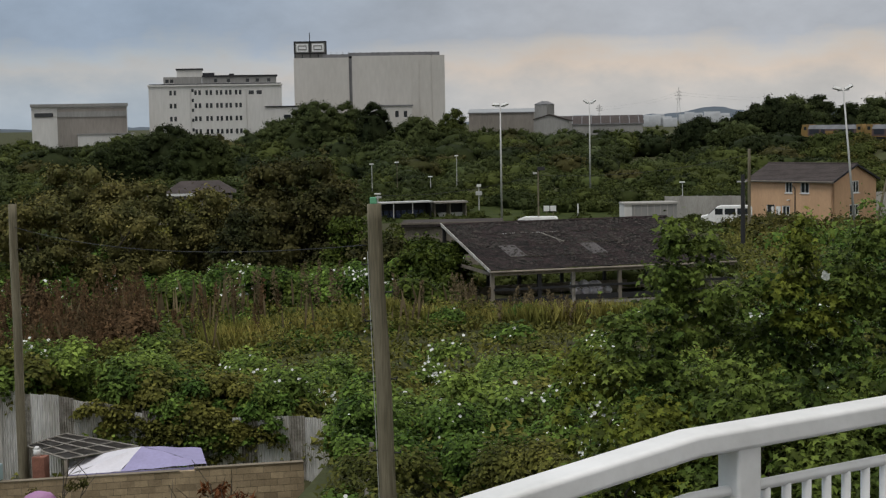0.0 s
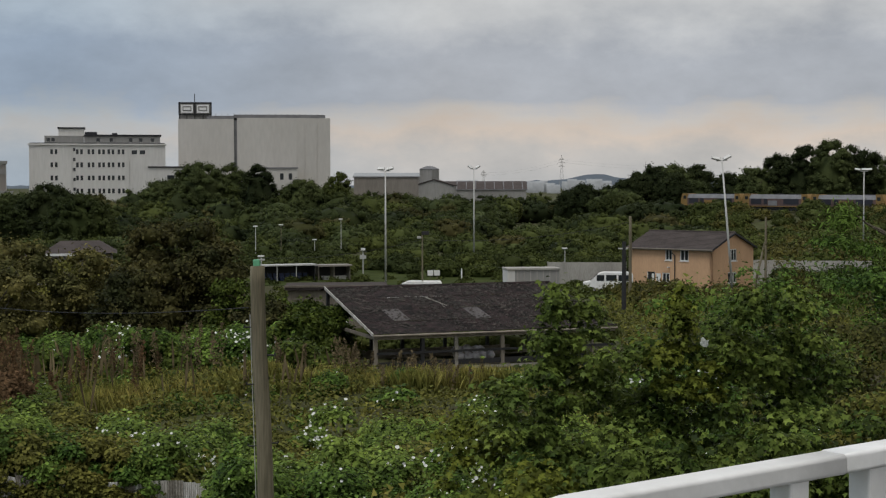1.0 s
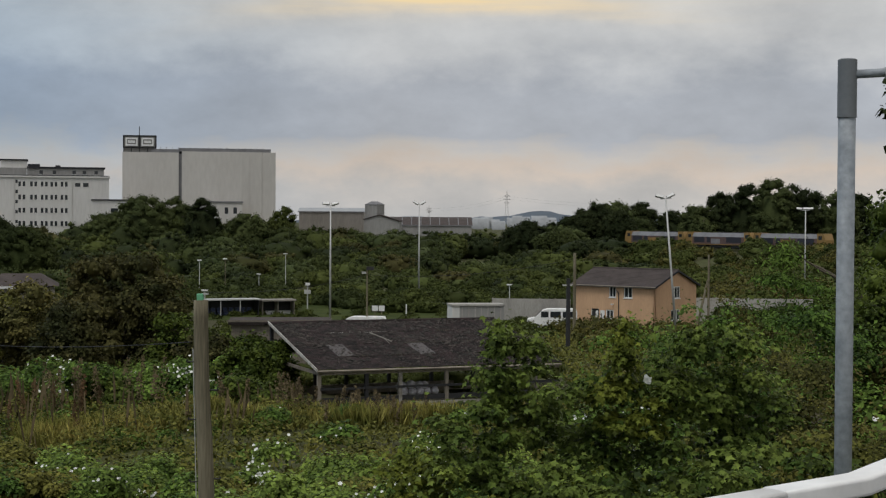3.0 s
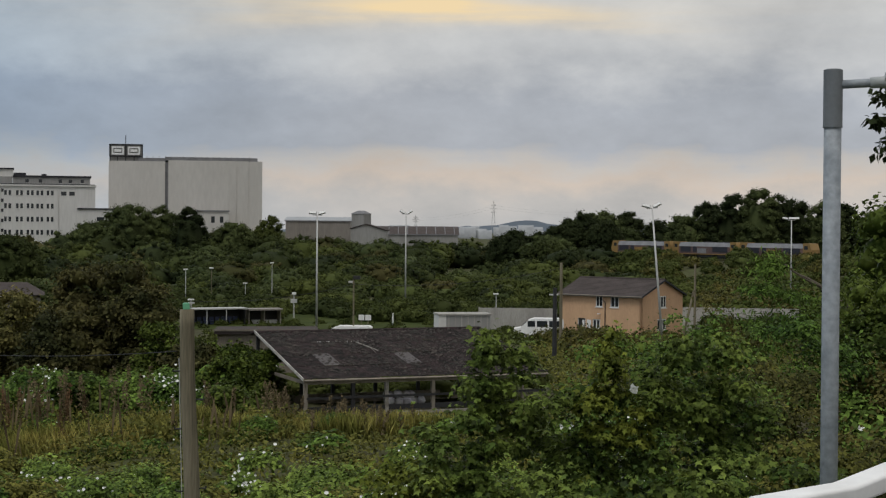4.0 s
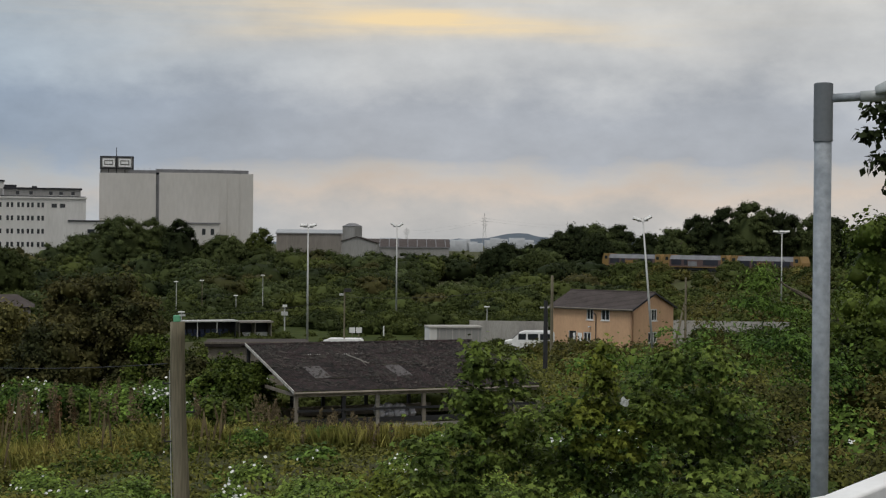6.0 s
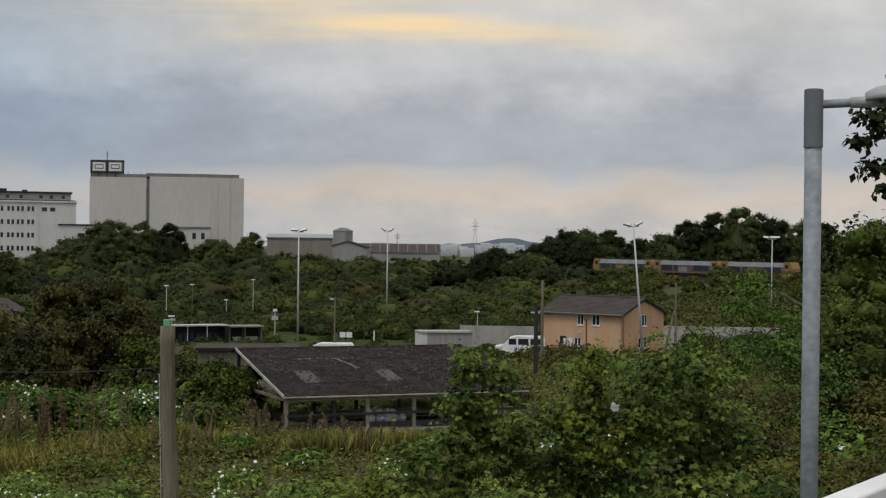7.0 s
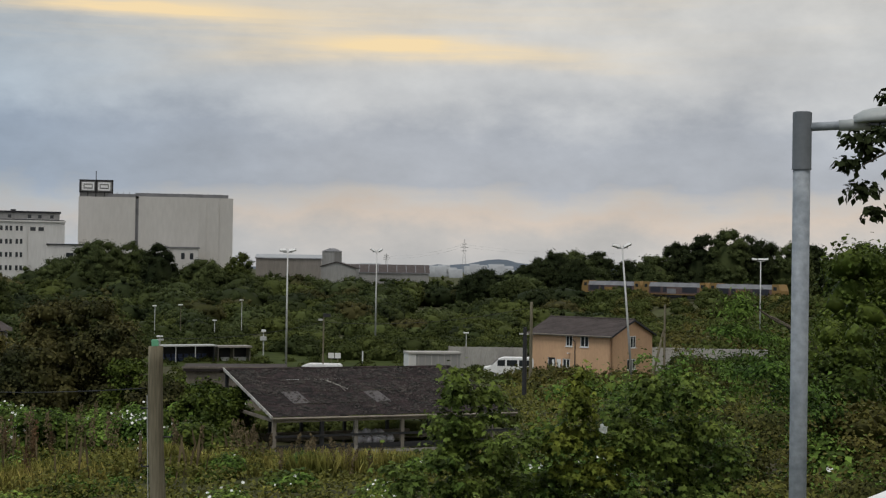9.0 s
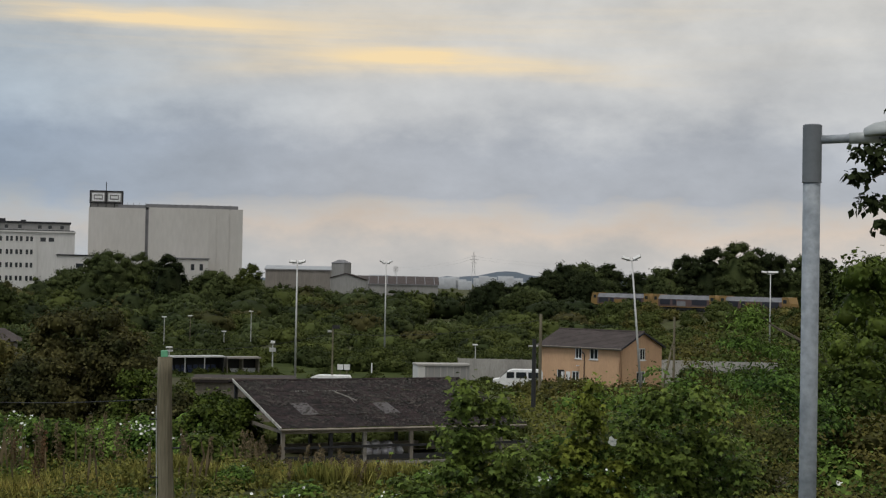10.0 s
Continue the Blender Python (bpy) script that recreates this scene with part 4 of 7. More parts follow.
# ---- floodlights ----
def floodlight(x, y, top, lean, label, heads, turn=0):
    e = thing("floodlight", pose(x, y, 0, 0, lean, turn), label, "floodlight", "floodlights round the pitch")
    part("mast", tubes(((0, 0, -0.2), (0, 0, top - 0.35), 0.13, 0.075), sides=12), M["light_metal"], e, smooth=True)
    part("base", boxes(((-0.3, -0.3, -0.2), (0.3, 0.3, 0.12))), M["concrete"], e)
    part("crossbar", boxes(((-0.55, -0.05, top - 0.45), (0.55, 0.05, top - 0.35))), M["light_metal"], e)
    for sx, tilt in heads:
        hd = part("lamp_head", moved(boxes(((-0.42, -0.10, -0.16), (0.42, 0.16, 0.16)), bevel=0.04), pose(sx, 0, top - 0.12, -25, tilt, 0)), M["light_metal"], e)
        part("lamp_glass", moved(boxes(((-0.36, -0.112, -0.12), (0.36, -0.101, 0.12))), pose(sx, 0, top - 0.12, -25, tilt, 0)), M["upvc"], hd)
    return e


floodlight(-16.3, 173.2, 13.55, 0, "tall pale steel floodlight mast with paired lamps", ((-0.5, 0), (0.5, -14)))
floodlight(-8.15, 222.6, 14.2, 0, "tall pale steel floodlight mast with splayed lamps", ((-0.5, 32), (0.5, -32)))
floodlight(19.65, 150.8, 14.35, -4.9, "leaning steel floodlight mast with two lamps", ((-0.55, 18), (0.5, -22)))
floodlight(49.85, 234.8, 13.8, 0, "tall steel floodlight mast with three lamps", ((-0.95, 8), (0.0, 0), (0.75, -6)))


# ---- far mill and silo ----
def windows_on(parent, m, xs, zs, w, h, mat="glass_dark"):
    for x in xs:
        for z in zs:
            win = part("window", moved(boxes(((x - w / 2 - 0.1, -0.06, z - 0.12), (x + w / 2 + 0.1, 0.0, z))), m), M["white_render"], parent)
            part("pane", moved(boxes(((x - w / 2, -0.02, z), (x + w / 2, 0.03, z + h))), m), M[mat], win)


silo = thing("grain_silo", pose(-112.0, 487.3, 0, 0, 0, 10), "tall windowless pale grain silo with a rooftop sign frame", "silo")
SH = 32.3
part("bin_block", boxes(((0, 0, 0), (17.6, 20, SH))), M["silo"], silo)
part("joint", boxes(((17.6, 0.5, 0), (18.6, 20, SH - 0.3))), M["silo_trim"], silo, "dark joint between the blocks")
part("bin_block", boxes(((18.6, 0, 0), (37.5, 20, SH + 0.4))), M["silo"], silo)
bm = prism([(0, 0), (11.0, 0), (11.0, SH + 0.4), (0, SH + 0.4)], 0, 18)
part("end_block", moved(bm, pose(37.5, 0.0, 0, 0, 0, 8)), M["silo"], silo)
for x in (40.0, 44.0):
    part("rib", moved(boxes(((x - 37.5 - 0.12, -0.15, 0), (x - 37.5 + 0.12, 0.0, SH - 1))), pose(37.5, 0.0, 0, 0, 0, 8)), M["silo"], silo)
part("parapet", boxes(((9.0, 1.0, SH + 0.0), (17.6, 18, SH + 1.1))), M["silo_trim"], silo)
part("parapet", boxes(((17.6, 1.0, SH + 0.4), (37.5, 18, SH + 1.5))), M["silo_trim"], silo)
part("parapet", moved(boxes(((0, 1.0, SH + 0.4), (9.6, 16, SH + 1.5))), pose(37.5, 0, 0, 0, 0, 8)), M["silo_trim"], silo)
for x in [10 + 1.9 * k for k in range(19)]:
    part("rail_post", tubes(((x, 0.9, SH), (x, 0.9, SH + 1.7), 0.07), sides=5), M["silo_trim"], silo)
part("lift_house", boxes(((0.3, 2, SH), (10.3, 12, SH + 1.4))), M["cladding"], silo)
sign = part("sign_frame", boxes(*[((x0, 1.0, SH + z0), (x1, 1.3, SH + z1)) for x0, x1, z0, z1 in
        ((0.1, 10.6, 5.0, 5.4), (0.1, 10.6, 1.3, 1.7), (0.1, 0.5, 1.4, 5.2), (5.0, 5.5, 1.4, 5.2), (10.2, 10.6, 1.4, 5.2))],
        *[((x, 1.6, SH + 0.0), (x + 0.25, 1.85, SH + 5.2)) for x in (0.2, 2.6, 5.1, 7.7, 10.3)]), M["dark_metal"], silo, "dark sign frame")
part("sign_board", boxes(((0.5, 1.31, SH + 1.7), (5.0, 1.45, SH + 5.0)), ((5.5, 1.31, SH + 1.7), (10.2, 1.45, SH + 5.0))), M["cladding"], sign, "grey sign board")
for x in (0.9, 5.9):
    part("sign_outline", boxes(((x, 0.8, SH + 2.0), (x + 3.8, 0.95, SH + 2.5)), ((x, 0.8, SH + 4.1), (x + 3.8, 0.95, SH + 4.6)), ((x, 0.8, SH + 2.5), (x + 0.5, 0.95, SH + 4.1)), ((x + 3.3, 0.8, SH + 2.5), (x + 3.8, 0.95, SH + 4.1)),
                               ((x + 0.8, 0.8, SH + 2.9), (x + 3.0, 0.95, SH + 3.7))), M["white_paint"], sign, "plain white outlined bars")
part("mast", tubes(((5.2, 2, SH), (5.2, 2, SH + 8.2), 0.12), sides=6), M["dark_metal"], silo)
annex = thing("silo_annex", pose(-112, 478, 0, 0, 0, 8), "low pale annex building at the foot of the silo", "annex")
part("wall", boxes(((2, 0, 0), (9, 8, 15.6))), M["silo"], annex)
part("wall", boxes(((26, 0, 0), (39, 8, 16.4))), M["silo"], annex)
part("roof", boxes(((1.7, -0.3, 15.6), (9.3, 8.3, 16.0))), M["silo_trim"], annex)
part("roof", boxes(((25.7, -0.3, 16.4), (39.3, 8.3, 16.8))), M["silo_trim"], annex)
windows_on(annex, Matrix.Identity(4), (34.2, 36.9), (12.9,), 1.1, 2.0)

mill = thing("mill_building", pose(-150.1, 456, 0, 0, 0, 15.8), "white five-storey mill with rows of small windows", "mill")
ML, MH = 40.3, 23.9
part("wall", boxes(((0, 0, 0), (ML, 18, MH))), M["white_render"], mill)
part("cornice", boxes(((-0.3, -0.35, MH - 0.5), (ML + 0.3, 18.3, MH))), M["white_render"], mill)
part("roof", boxes(((0.2, 0.2, MH), (ML - 0.2, 17.8, MH + 0.25))), M["dark_roof"], mill)
part("penthouse", boxes(((4.5, 2, MH), (16.0, 12, MH + 2.4))), M["cladding"], mill)
part("penthouse", boxes(((8.6, 3, MH + 2.4), (16.2, 12, MH + 4.6))), M["white_render"], mill)
part("penthouse_roof", boxes(((8.3, 2.7, MH + 4.6), (16.5, 12.3, MH + 5.0))), M["dark_roof"], mill)
part("penthouse", boxes(((16.2, 2, MH), (38.8, 12, MH + 2.3))), M["cladding"], mill)
part("penthouse_roof", boxes(((16.2, 1.7, MH + 2.3), (39.2, 12.3, MH + 2.8))), M["dark_roof"], mill)
part("plant", boxes(((16.4, 3, MH + 2.8), (20.0, 8, MH + 3.6)), ((24.5, 3, MH + 2.8), (26.0, 6, MH + 3.3))), M["dark_roof"], mill)
windows_on(mill, Matrix.Translation((0, 2, 0)), (5.6, 7.0, 20.3, 24.2, 30.0, 33.0, 36.5), (MH + 0.6,), 1.0, 1.1)
floors = [MH - 3.2 - 3.95 * k for k in range(5)]
pairs = [x + dx for x in (14.7, 18.1, 21.2, 24.0, 27.0) for dx in (-0.6, 0.65)]
windows_on(mill, Matrix.Identity(4), [6.6, 7.9] + pairs, floors, 0.75, 1.45)
windows_on(mill, Matrix.Identity(4), (31.0, 33.4), floors[:1], 1.6, 1.2)
for x in (12.2, 29.1):
    part("pilaster", boxes(((x, -0.2, 0), (x + 0.3, 0, MH - 0.6))), M["white_render"], mill)
windows_on(mill, Matrix.Identity(4), (13.2,), [MH - 2.3 - 3.0 * k for k in range(6)], 0.7, 1.0)
part("lower_wing", boxes(((ML - 5, -1.5, 0), (ML + 9, 12, 16.6))), M["white_render"], mill)
part("wing_roof", boxes(((ML - 5.3, -1.8, 16.6), (ML + 9.3, 12.3, 17.0))), M["dark_roof"], mill)
windows_on(mill, Matrix.Translation((0, -1.5, 0)), (ML + 1.5, ML + 4.8), (13.0,), 2.2, 1.3)

leftb = thing("warehouse", pose(-178.8, 434.7, 0, 0, 0, 20.7), "grey clad flat-roofed warehouse with a pale base", "warehouse", "far works buildings")
part("wall", boxes(((0, 0, 0), (27.5, 20, 17.6))), M["white_render"], leftb)
part("cladding", boxes(((7.3, -0.3, 4), (27.3, 0, 17.2))), M["cladding_brown"], leftb)
part("cladding", boxes(((7.3, -0.5, 14.6), (27.3, -0.3, 16.2))), M["cladding"], leftb)
part("parapet", boxes(((-0.3, -0.6, 17.6), (27.8, 20.3, 18.5))), M["cladding"], leftb)
part("band", boxes(((0.8, -0.2, 14.7), (6.2, 0, 15.9))), M["glass_dark"], leftb)
part("lean_to", boxes(((13, -6, 0), (29, -0.5, 9.3))), M["white_render"], leftb)
part("lean_to_roof", boxes(((12.8, -6.2, 9.3), (29.2, -0.5, 9.7))), M["cladding"], leftb)


def long_shed(x, y, length, depth, eaves, rise, turn, mat, label, roof="far_white", n=24):
    e = thing("warehouse", pose(x, y, 0, 0, 0, turn), label, "warehouse", "far works buildings")
    part("wall", boxes(((0, 0, 0), (length, depth, eaves))), M[mat], e)
    arc = [(depth * k / 8, eaves + rise * math.sin(math.pi * k / 8)) for k in range(9)]
    part("roof", moved(prism(arc, -0.4, length + 0.4), Matrix(((0, 1, 0, 0), (1, 0, 0, 0), (0, 0, 1, 0), (0, 0, 0, 1)))), M[roof], e)
    part("gutter", boxes(((-0.4, -0.35, eaves - 0.25), (length + 0.4, -0.02, eaves + 0.1))), M["silo_trim"], e)
    for k in range(1, n):
        part("rib", boxes(((length * k / n - 0.1, -0.08, 0), (length * k / n + 0.1, 0, eaves - 0.3))), M[mat], e)
    return e


long_shed(-61.5, 536.5, 22.5, 26, 14.0, 1.4, 3, "cladding_brown", "long low clad warehouse with a shallow pale roof")
works = long_shed(-31.5, 558, 30, 30, 9.4, 3.0, 2, "cladding", "long low warehouse with a brown ribbed roof", "roof_tile")
for k in range(9):
    part("roof_rib", tubes(*[((1.5 + 3.4 * k, 30 * j / 8, 9.45 + 3.0 * math.sin(math.pi * j / 8)), (1.5 + 3.4 * k, 30 * (j + 1) / 8, 9.45 + 3.0 * math.sin(math.pi * (j + 1) / 8)), 0.16) for j in range(4)], sides=5), M["silo_trim"], works)
gabled = thing("warehouse", pose(-37.2, 513.5, 0), "small pale gable-ended works shed", "warehouse", "far works buildings")
part("wall", prism([(0, 0), (11.6, 0), (11.6, 10.8), (5.0, 12.7), (0, 11.2)], 0, 20), M["cladding"], gabled)
part("roof", prism([(-0.3, 11.2), (5.0, 12.75), (11.9, 10.75), (11.9, 11.05), (5.0, 13.05), (-0.3, 11.5)], -0.3, 20.3), M["roof_tile"], gabled)
tower = thing("hopper_tower", pose(-37.3, 519, 0, 0, 0, -24), "square grey clad hopper tower beside the warehouses", "tower")
part("wall", boxes(((0, 0, 0), (4.6, 5.4, 16.4))), M["cladding"], tower)
roof_bm = bmesh.new()
q = [roof_bm.verts.new(p) for p in ((-0.2, -0.2, 16.4), (4.8, -0.2, 16.4), (4.8, 5.6, 16.4), (-0.2, 5.6, 16.4), (1.7, 1.8, 17.5), (3.0, 3.6, 17.5))]
for f in ((0, 1, 5, 4), (1, 2, 5), (2, 3, 4, 5), (3, 0, 4), (3, 2, 1, 0)):
    roof_bm.faces.new([q[k] for k in f])
part("roof", roof_bm, M["silo_trim"], tower)
for k in range(4):
    part("rib", boxes(((0.5 + 1.15 * k, -0.1, 0), (0.65 + 1.15 * k, 0, 16.3))), M["cladding"], tower)

# ---- hills and pylon ----
bm_x = np.linspace(-1900, 1900, 150)
def hill_top(x):
    return 15.5 + 17.0 * np.exp(-((x - 175) / 78) ** 2) + 1.5 * np.sin(x / 61) + 1.2 * np.sin(x / 23 + 1) - 8 * (x < -400) + 1.2 * np.sin(x / 9)
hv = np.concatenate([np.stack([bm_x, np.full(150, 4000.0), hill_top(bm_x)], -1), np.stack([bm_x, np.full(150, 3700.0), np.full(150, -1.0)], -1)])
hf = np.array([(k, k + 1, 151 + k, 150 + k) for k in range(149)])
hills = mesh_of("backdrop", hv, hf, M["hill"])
tagged(hills, "low wooded hills on the horizon, coloured blue-grey with haze", "hill", kind="structure")
town = random.Random(12)
tv, tf = [], []
for k in range(70):
    x, y = town.uniform(-120, 190), town.uniform(1500, 2600)
    w, h, z0 = town.uniform(5, 20), town.uniform(2, 5), town.uniform(5, 12)
    o = len(tv)
    tv += [(x, y, 0), (x + w, y, 0), (x + w, y, z0 + h * 0.5), (x, y, z0 + h * 0.5), (x, y + 9, z0 + h), (x + w, y + 9, z0 + h)]
    tf += [(o, o + 1, o + 2, o + 3), (o + 3, o + 2, o + 5, o + 4)]
far_town = mesh_of("far_building", np.array(tv), np.array(tf), M["far_white"])
tagged(far_town, "scatter of pale far roofs below the hills", "buildings", kind="stuff")


def pylon(x, y, h, z, label, w=3.2):
    e = thing("pylon", pose(x, y, z), label, "pylon", "far pylons")
    bm = bmesh.new()
    lv = [0, 0.2, 0.38, 0.54, 0.66, 0.76, 0.86, 1.0]
    wd = [1, 0.78, 0.6, 0.45, 0.36, 0.3, 0.24, 0.03]
    for (a0, w0), (a1, w1) in zip(zip(lv, wd), list(zip(lv, wd))[1:]):
        for sx, sy in ((1, 1), (1, -1), (-1, 1), (-1, -1)):
            tube(bm, (sx * w * w0, sy * w * w0, a0 * h), (sx * w * w1, sy * w * w1, a1 * h), 0.22, sides=4)
        tube(bm, (-w * w0, -w * w0, a0 * h), (w * w1, -w * w1, a1 * h), 0.12, sides=4)
        tube(bm, (w * w0, -w * w0, a0 * h), (-w * w1, -w * w1, a1 * h), 0.12, sides=4)
    part("lattice", bm, M["cladding"], e)
    for f, r in ((0.66, 5.5), (0.76, 7), (0.86, 5)):
        part("cross_arm", tubes(((-r, 0, f * h), (r, 0, f * h), 0.3), ((-r, 0, f * h), (0, 0, f * h + 2.5), 0.2), ((r, 0, f * h), (0, 0, f * h + 2.5), 0.2), sides=4), M["cladding"], e)
    return e


pylon(58, 2899, 64, 0, "far grey lattice electricity pylon", 4.6)
pylon(-91, 3000, 37, 0, "small far grey lattice electricity pylon", 3.0)
for dz in (0, 5):
    cable((-91, 3000, 26 + dz), (58, 2899, 50 + dz), 6, 0.07, "far power line between pylons", "power_line", "cladding")
    cable((58, 2899, 50 + dz), (330, 2800, 36 + dz), 6, 0.07, "far power line between pylons", "power_line", "cladding")


# ---- trees and scrub ----
def woody(bm, rng, p, way, length, r, depth, tips):
    """A tapered limb that bends and forks; tips gathers the ends."""
    q = p
    d = Vector(way).normalized()
    steps = 4
    for k in range(steps):
        d = (d + Vector((rng.uniform(-1, 1), rng.uniform(-1, 1), rng.uniform(-0.5, 0.9))) * 0.16).normalized()
        n = q + d * length / steps
        tube(bm, q, n, r * (1 - 0.5 * k / steps), r * (1 - 0.5 * (k + 1) / steps), 7)
        q = n
        if depth and k >= 1:
            a = rng.uniform(0, 6.283)
            out = (d * 0.6 + Vector((math.cos(a), math.sin(a), 0.25)) * 0.8).normalized()
            woody(bm, rng, q, out, length * rng.uniform(0.3, 0.45), r * 0.45, depth - 1, tips)
    tips.append(q)


def tree(x, y, top, width, mat, label, seed, n, leaf, base=None, crown_from=0.15, shape=OVAL, clumps=58, z0=None, name="tree", ragged=0.25, droop=0.0,
         category="tree", core=0.84):
    """A tree on the ground: a forked trunk and a crown of many single leaves over uneven clumps."""
    rng, nr = random.Random(seed), np.random.default_rng(seed)
    gz = float(ground_z(x, y)) if z0 is None else z0
    h = top - gz
    e = thing(name, pose(x, y, gz - 0.1), label, category)
    bm, tips = bmesh.new(), []
    woody(bm, rng, Vector((0, 0, 0)), (rng.uniform(-0.1, 0.1), rng.uniform(-0.1, 0.1), 1), h * 0.62, max(0.05, h * 0.022), 2, tips)
    part("trunk", bm, M["bark"], e)
    half, lo = width / 2, h * crown_from
    cs, rs = [], []
    for k in range(clumps):
        u = nr.random() ** 0.8
        z = lo + (h - lo) * u
        belly = math.sin(math.pi * min(1, max(0.0, 0.16 + 0.74 * u))) ** 0.45
        a, rr = nr.uniform(0, 6.283), half * belly * math.sqrt(nr.uniform(0.05, 1.0))
        r = half * nr.uniform(0.22, 0.40) * (1.0 if u < 0.75 else 0.72)
        cs.append((math.cos(a) * rr * (1 - 0.25), math.sin(a) * rr * (1 - 0.25), min(z, h - r * 0.8)))
        rs.append(r)
    cs, rs = np.array(cs), np.array(rs)
    pos, nrm = shell(nr, cs, rs, n)
    stray = nr.random(n) < ragged
    pos[stray] += nr.normal(size=(stray.sum(), 3)) * half * 0.09
    pos += nr.normal(size=pos.shape) * leaf * 0.45
    crown = leaves("crown", pos, nrm, leaf * nr.uniform(0.6, 1.35, n), shape, mat, e, nr, droop)
    if core:
        join_mesh(crown, *lumps(cs, rs * core, 1, 0.9, nr))
    return e


def crown_clumps(nr, half, tall, count, small=(0.14, 0.27)):
    """Clumps over the skin of an upright egg shape whose foot is at z = 0."""
    d = nr.normal(size=(count, 3))
    d[:, 2] = np.abs(d[:, 2]) * 1.1 - 0.25
    d /= np.linalg.norm(d, axis=1, keepdims=True)
    r = half * nr.uniform(*small, count)
    skin = nr.uniform(0.88, 1.04, count)
    cs = np.stack([d[:, 0] * (half - r) * skin, d[:, 1] * (half - r) * skin, tall * 0.36 + d[:, 2] * (tall * 0.64 - r) * skin], -1)
    return cs, r


def dome_tree(x, y, top, width, mat, label, seed, n, leaf, clumps=120, ragged=0.03, small=(0.10, 0.21)):
    """A full-crowned tree whose leaves reach almost to the ground."""
    rng, nr = random.Random(seed), np.random.default_rng(seed)
    gz = float(ground_z(x, y))
    tall, half = top - gz, width / 2
    e = thing("tree", pose(x, y, gz - 0.1), label, "tree")
    bm = bmesh.new()
    woody(bm, rng, Vector((0, 0, 0)), (rng.uniform(-0.1, 0.1), rng.uniform(-0.1, 0.1), 1), tall * 0.6, max(0.08, tall * 0.02), 1, [])
    part("trunk", bm, M["bark"], e)
    cs, rs = crown_clumps(nr, half, tall, clumps, small)
    pos, nrm = shell(nr, cs, rs, n, 0.85, 0.25, 0.25, 0.4)
    pos += nr.normal(size=pos.shape) * (leaf * 0.4 + half * ragged * (nr.random(n) < 0.15)[:, None])
    crown = leaves("crown", pos, nrm, leaf * nr.uniform(0.6, 1.35, n), CHIP, mat, e, nr)
    hv, hf = BALLS[3]
    heart = hv * np.array([half * 0.68, half * 0.68, tall * 0.46]) * (1 + 0.04 * nr.normal(size=(len(hv), 1))) + np.array([0, 0, tall * 0.35])
    join_mesh(crown, heart, hf)
    join_mesh(crown, *lumps(cs, rs * 0.72, 1, 0.85, nr))
    return e


# far skyline, the larger trees that stand out singly
for k, (x, y, top, w, mt, label) in enumerate((
        (-83.5, 388, 18.2, 20, "leaf_park", "broad domed green willow before the silo"), (-92, 386, 13.6, 17, "leaf_park", "rounded green tree before the silo"),
        (-76.5, 392, 17.2, 13, "leaf_park", "rounded green tree before the silo"), (-66.8, 378, 17.2, 10.5, "leaf_far", "dark green tree before the silo"),
        (-58, 392, 13.6, 14, "leaf_park", "rounded green tree before the silo"), (-50, 400, 15.0, 10, "leaf_wood_light", "light green tree before the warehouse"),
        (-95, 300, 12.4, 15, "leaf_far", "dark rounded tree before the mill"), (-104, 306, 10.6, 13, "leaf_park", "rounded green tree before the mill"),
        (-80.5, 272, 10.6, 14, "leaf_wood", "rounded scrub tree at the wood's edge"), (-92.0, 262, 9.4, 12, "leaf_wood", "green scrub tree at the wood's edge"),
        (-113, 330, 9.6, 14, "leaf_wood", "green scrub tree before the warehouse"), (13.5, 398, 12.0, 15, "leaf_far", "dark rounded scrub tree"),
        (30.5, 400, 16.8, 13, "leaf_far", "dark green tree beside the railway"), (36, 392, 14.6, 11, "leaf_far", "dark green tree beside the railway"),
        (25, 396, 13.2, 11, "leaf_far", "dark green scrub tree beside the railway"), (42, 404, 13.0, 11, "leaf_park", "green tree beside the railway"),
        (20, 380, 9.2, 12, "leaf_wood", "green scrub tree below the railway"))):
    dome_tree(x, y, top, w, M[mt], label, 300 + k, int(5200 + w * 330), 0.42)
for k, (x, y, top, w) in enumerate(((41, 452, 18.2, 14), (49, 456, 17.6, 12), (57, 450, 15.0, 11), (64, 446, 17.0, 13), (71, 448, 20.4, 13), (77, 442, 22.8, 13),
                                    (84, 438, 24.6, 14), (90, 442, 22.6, 13), (96, 446, 21.6, 12), (103, 440, 22.4, 13), (110, 446, 20.4, 12), (117, 438, 18.0, 13), (125, 446, 21.6, 14), (133, 440, 21.6, 14))):
    dome_tree(x, y, top, w * 1.1, M["leaf_far"] if k % 3 else M["leaf_park"], "tall dark green tree beyond the railway" if k % 3 else "tall green tree beyond the railway", 330 + k, 9500, 0.52, 110, 0.03, (0.11, 0.25))

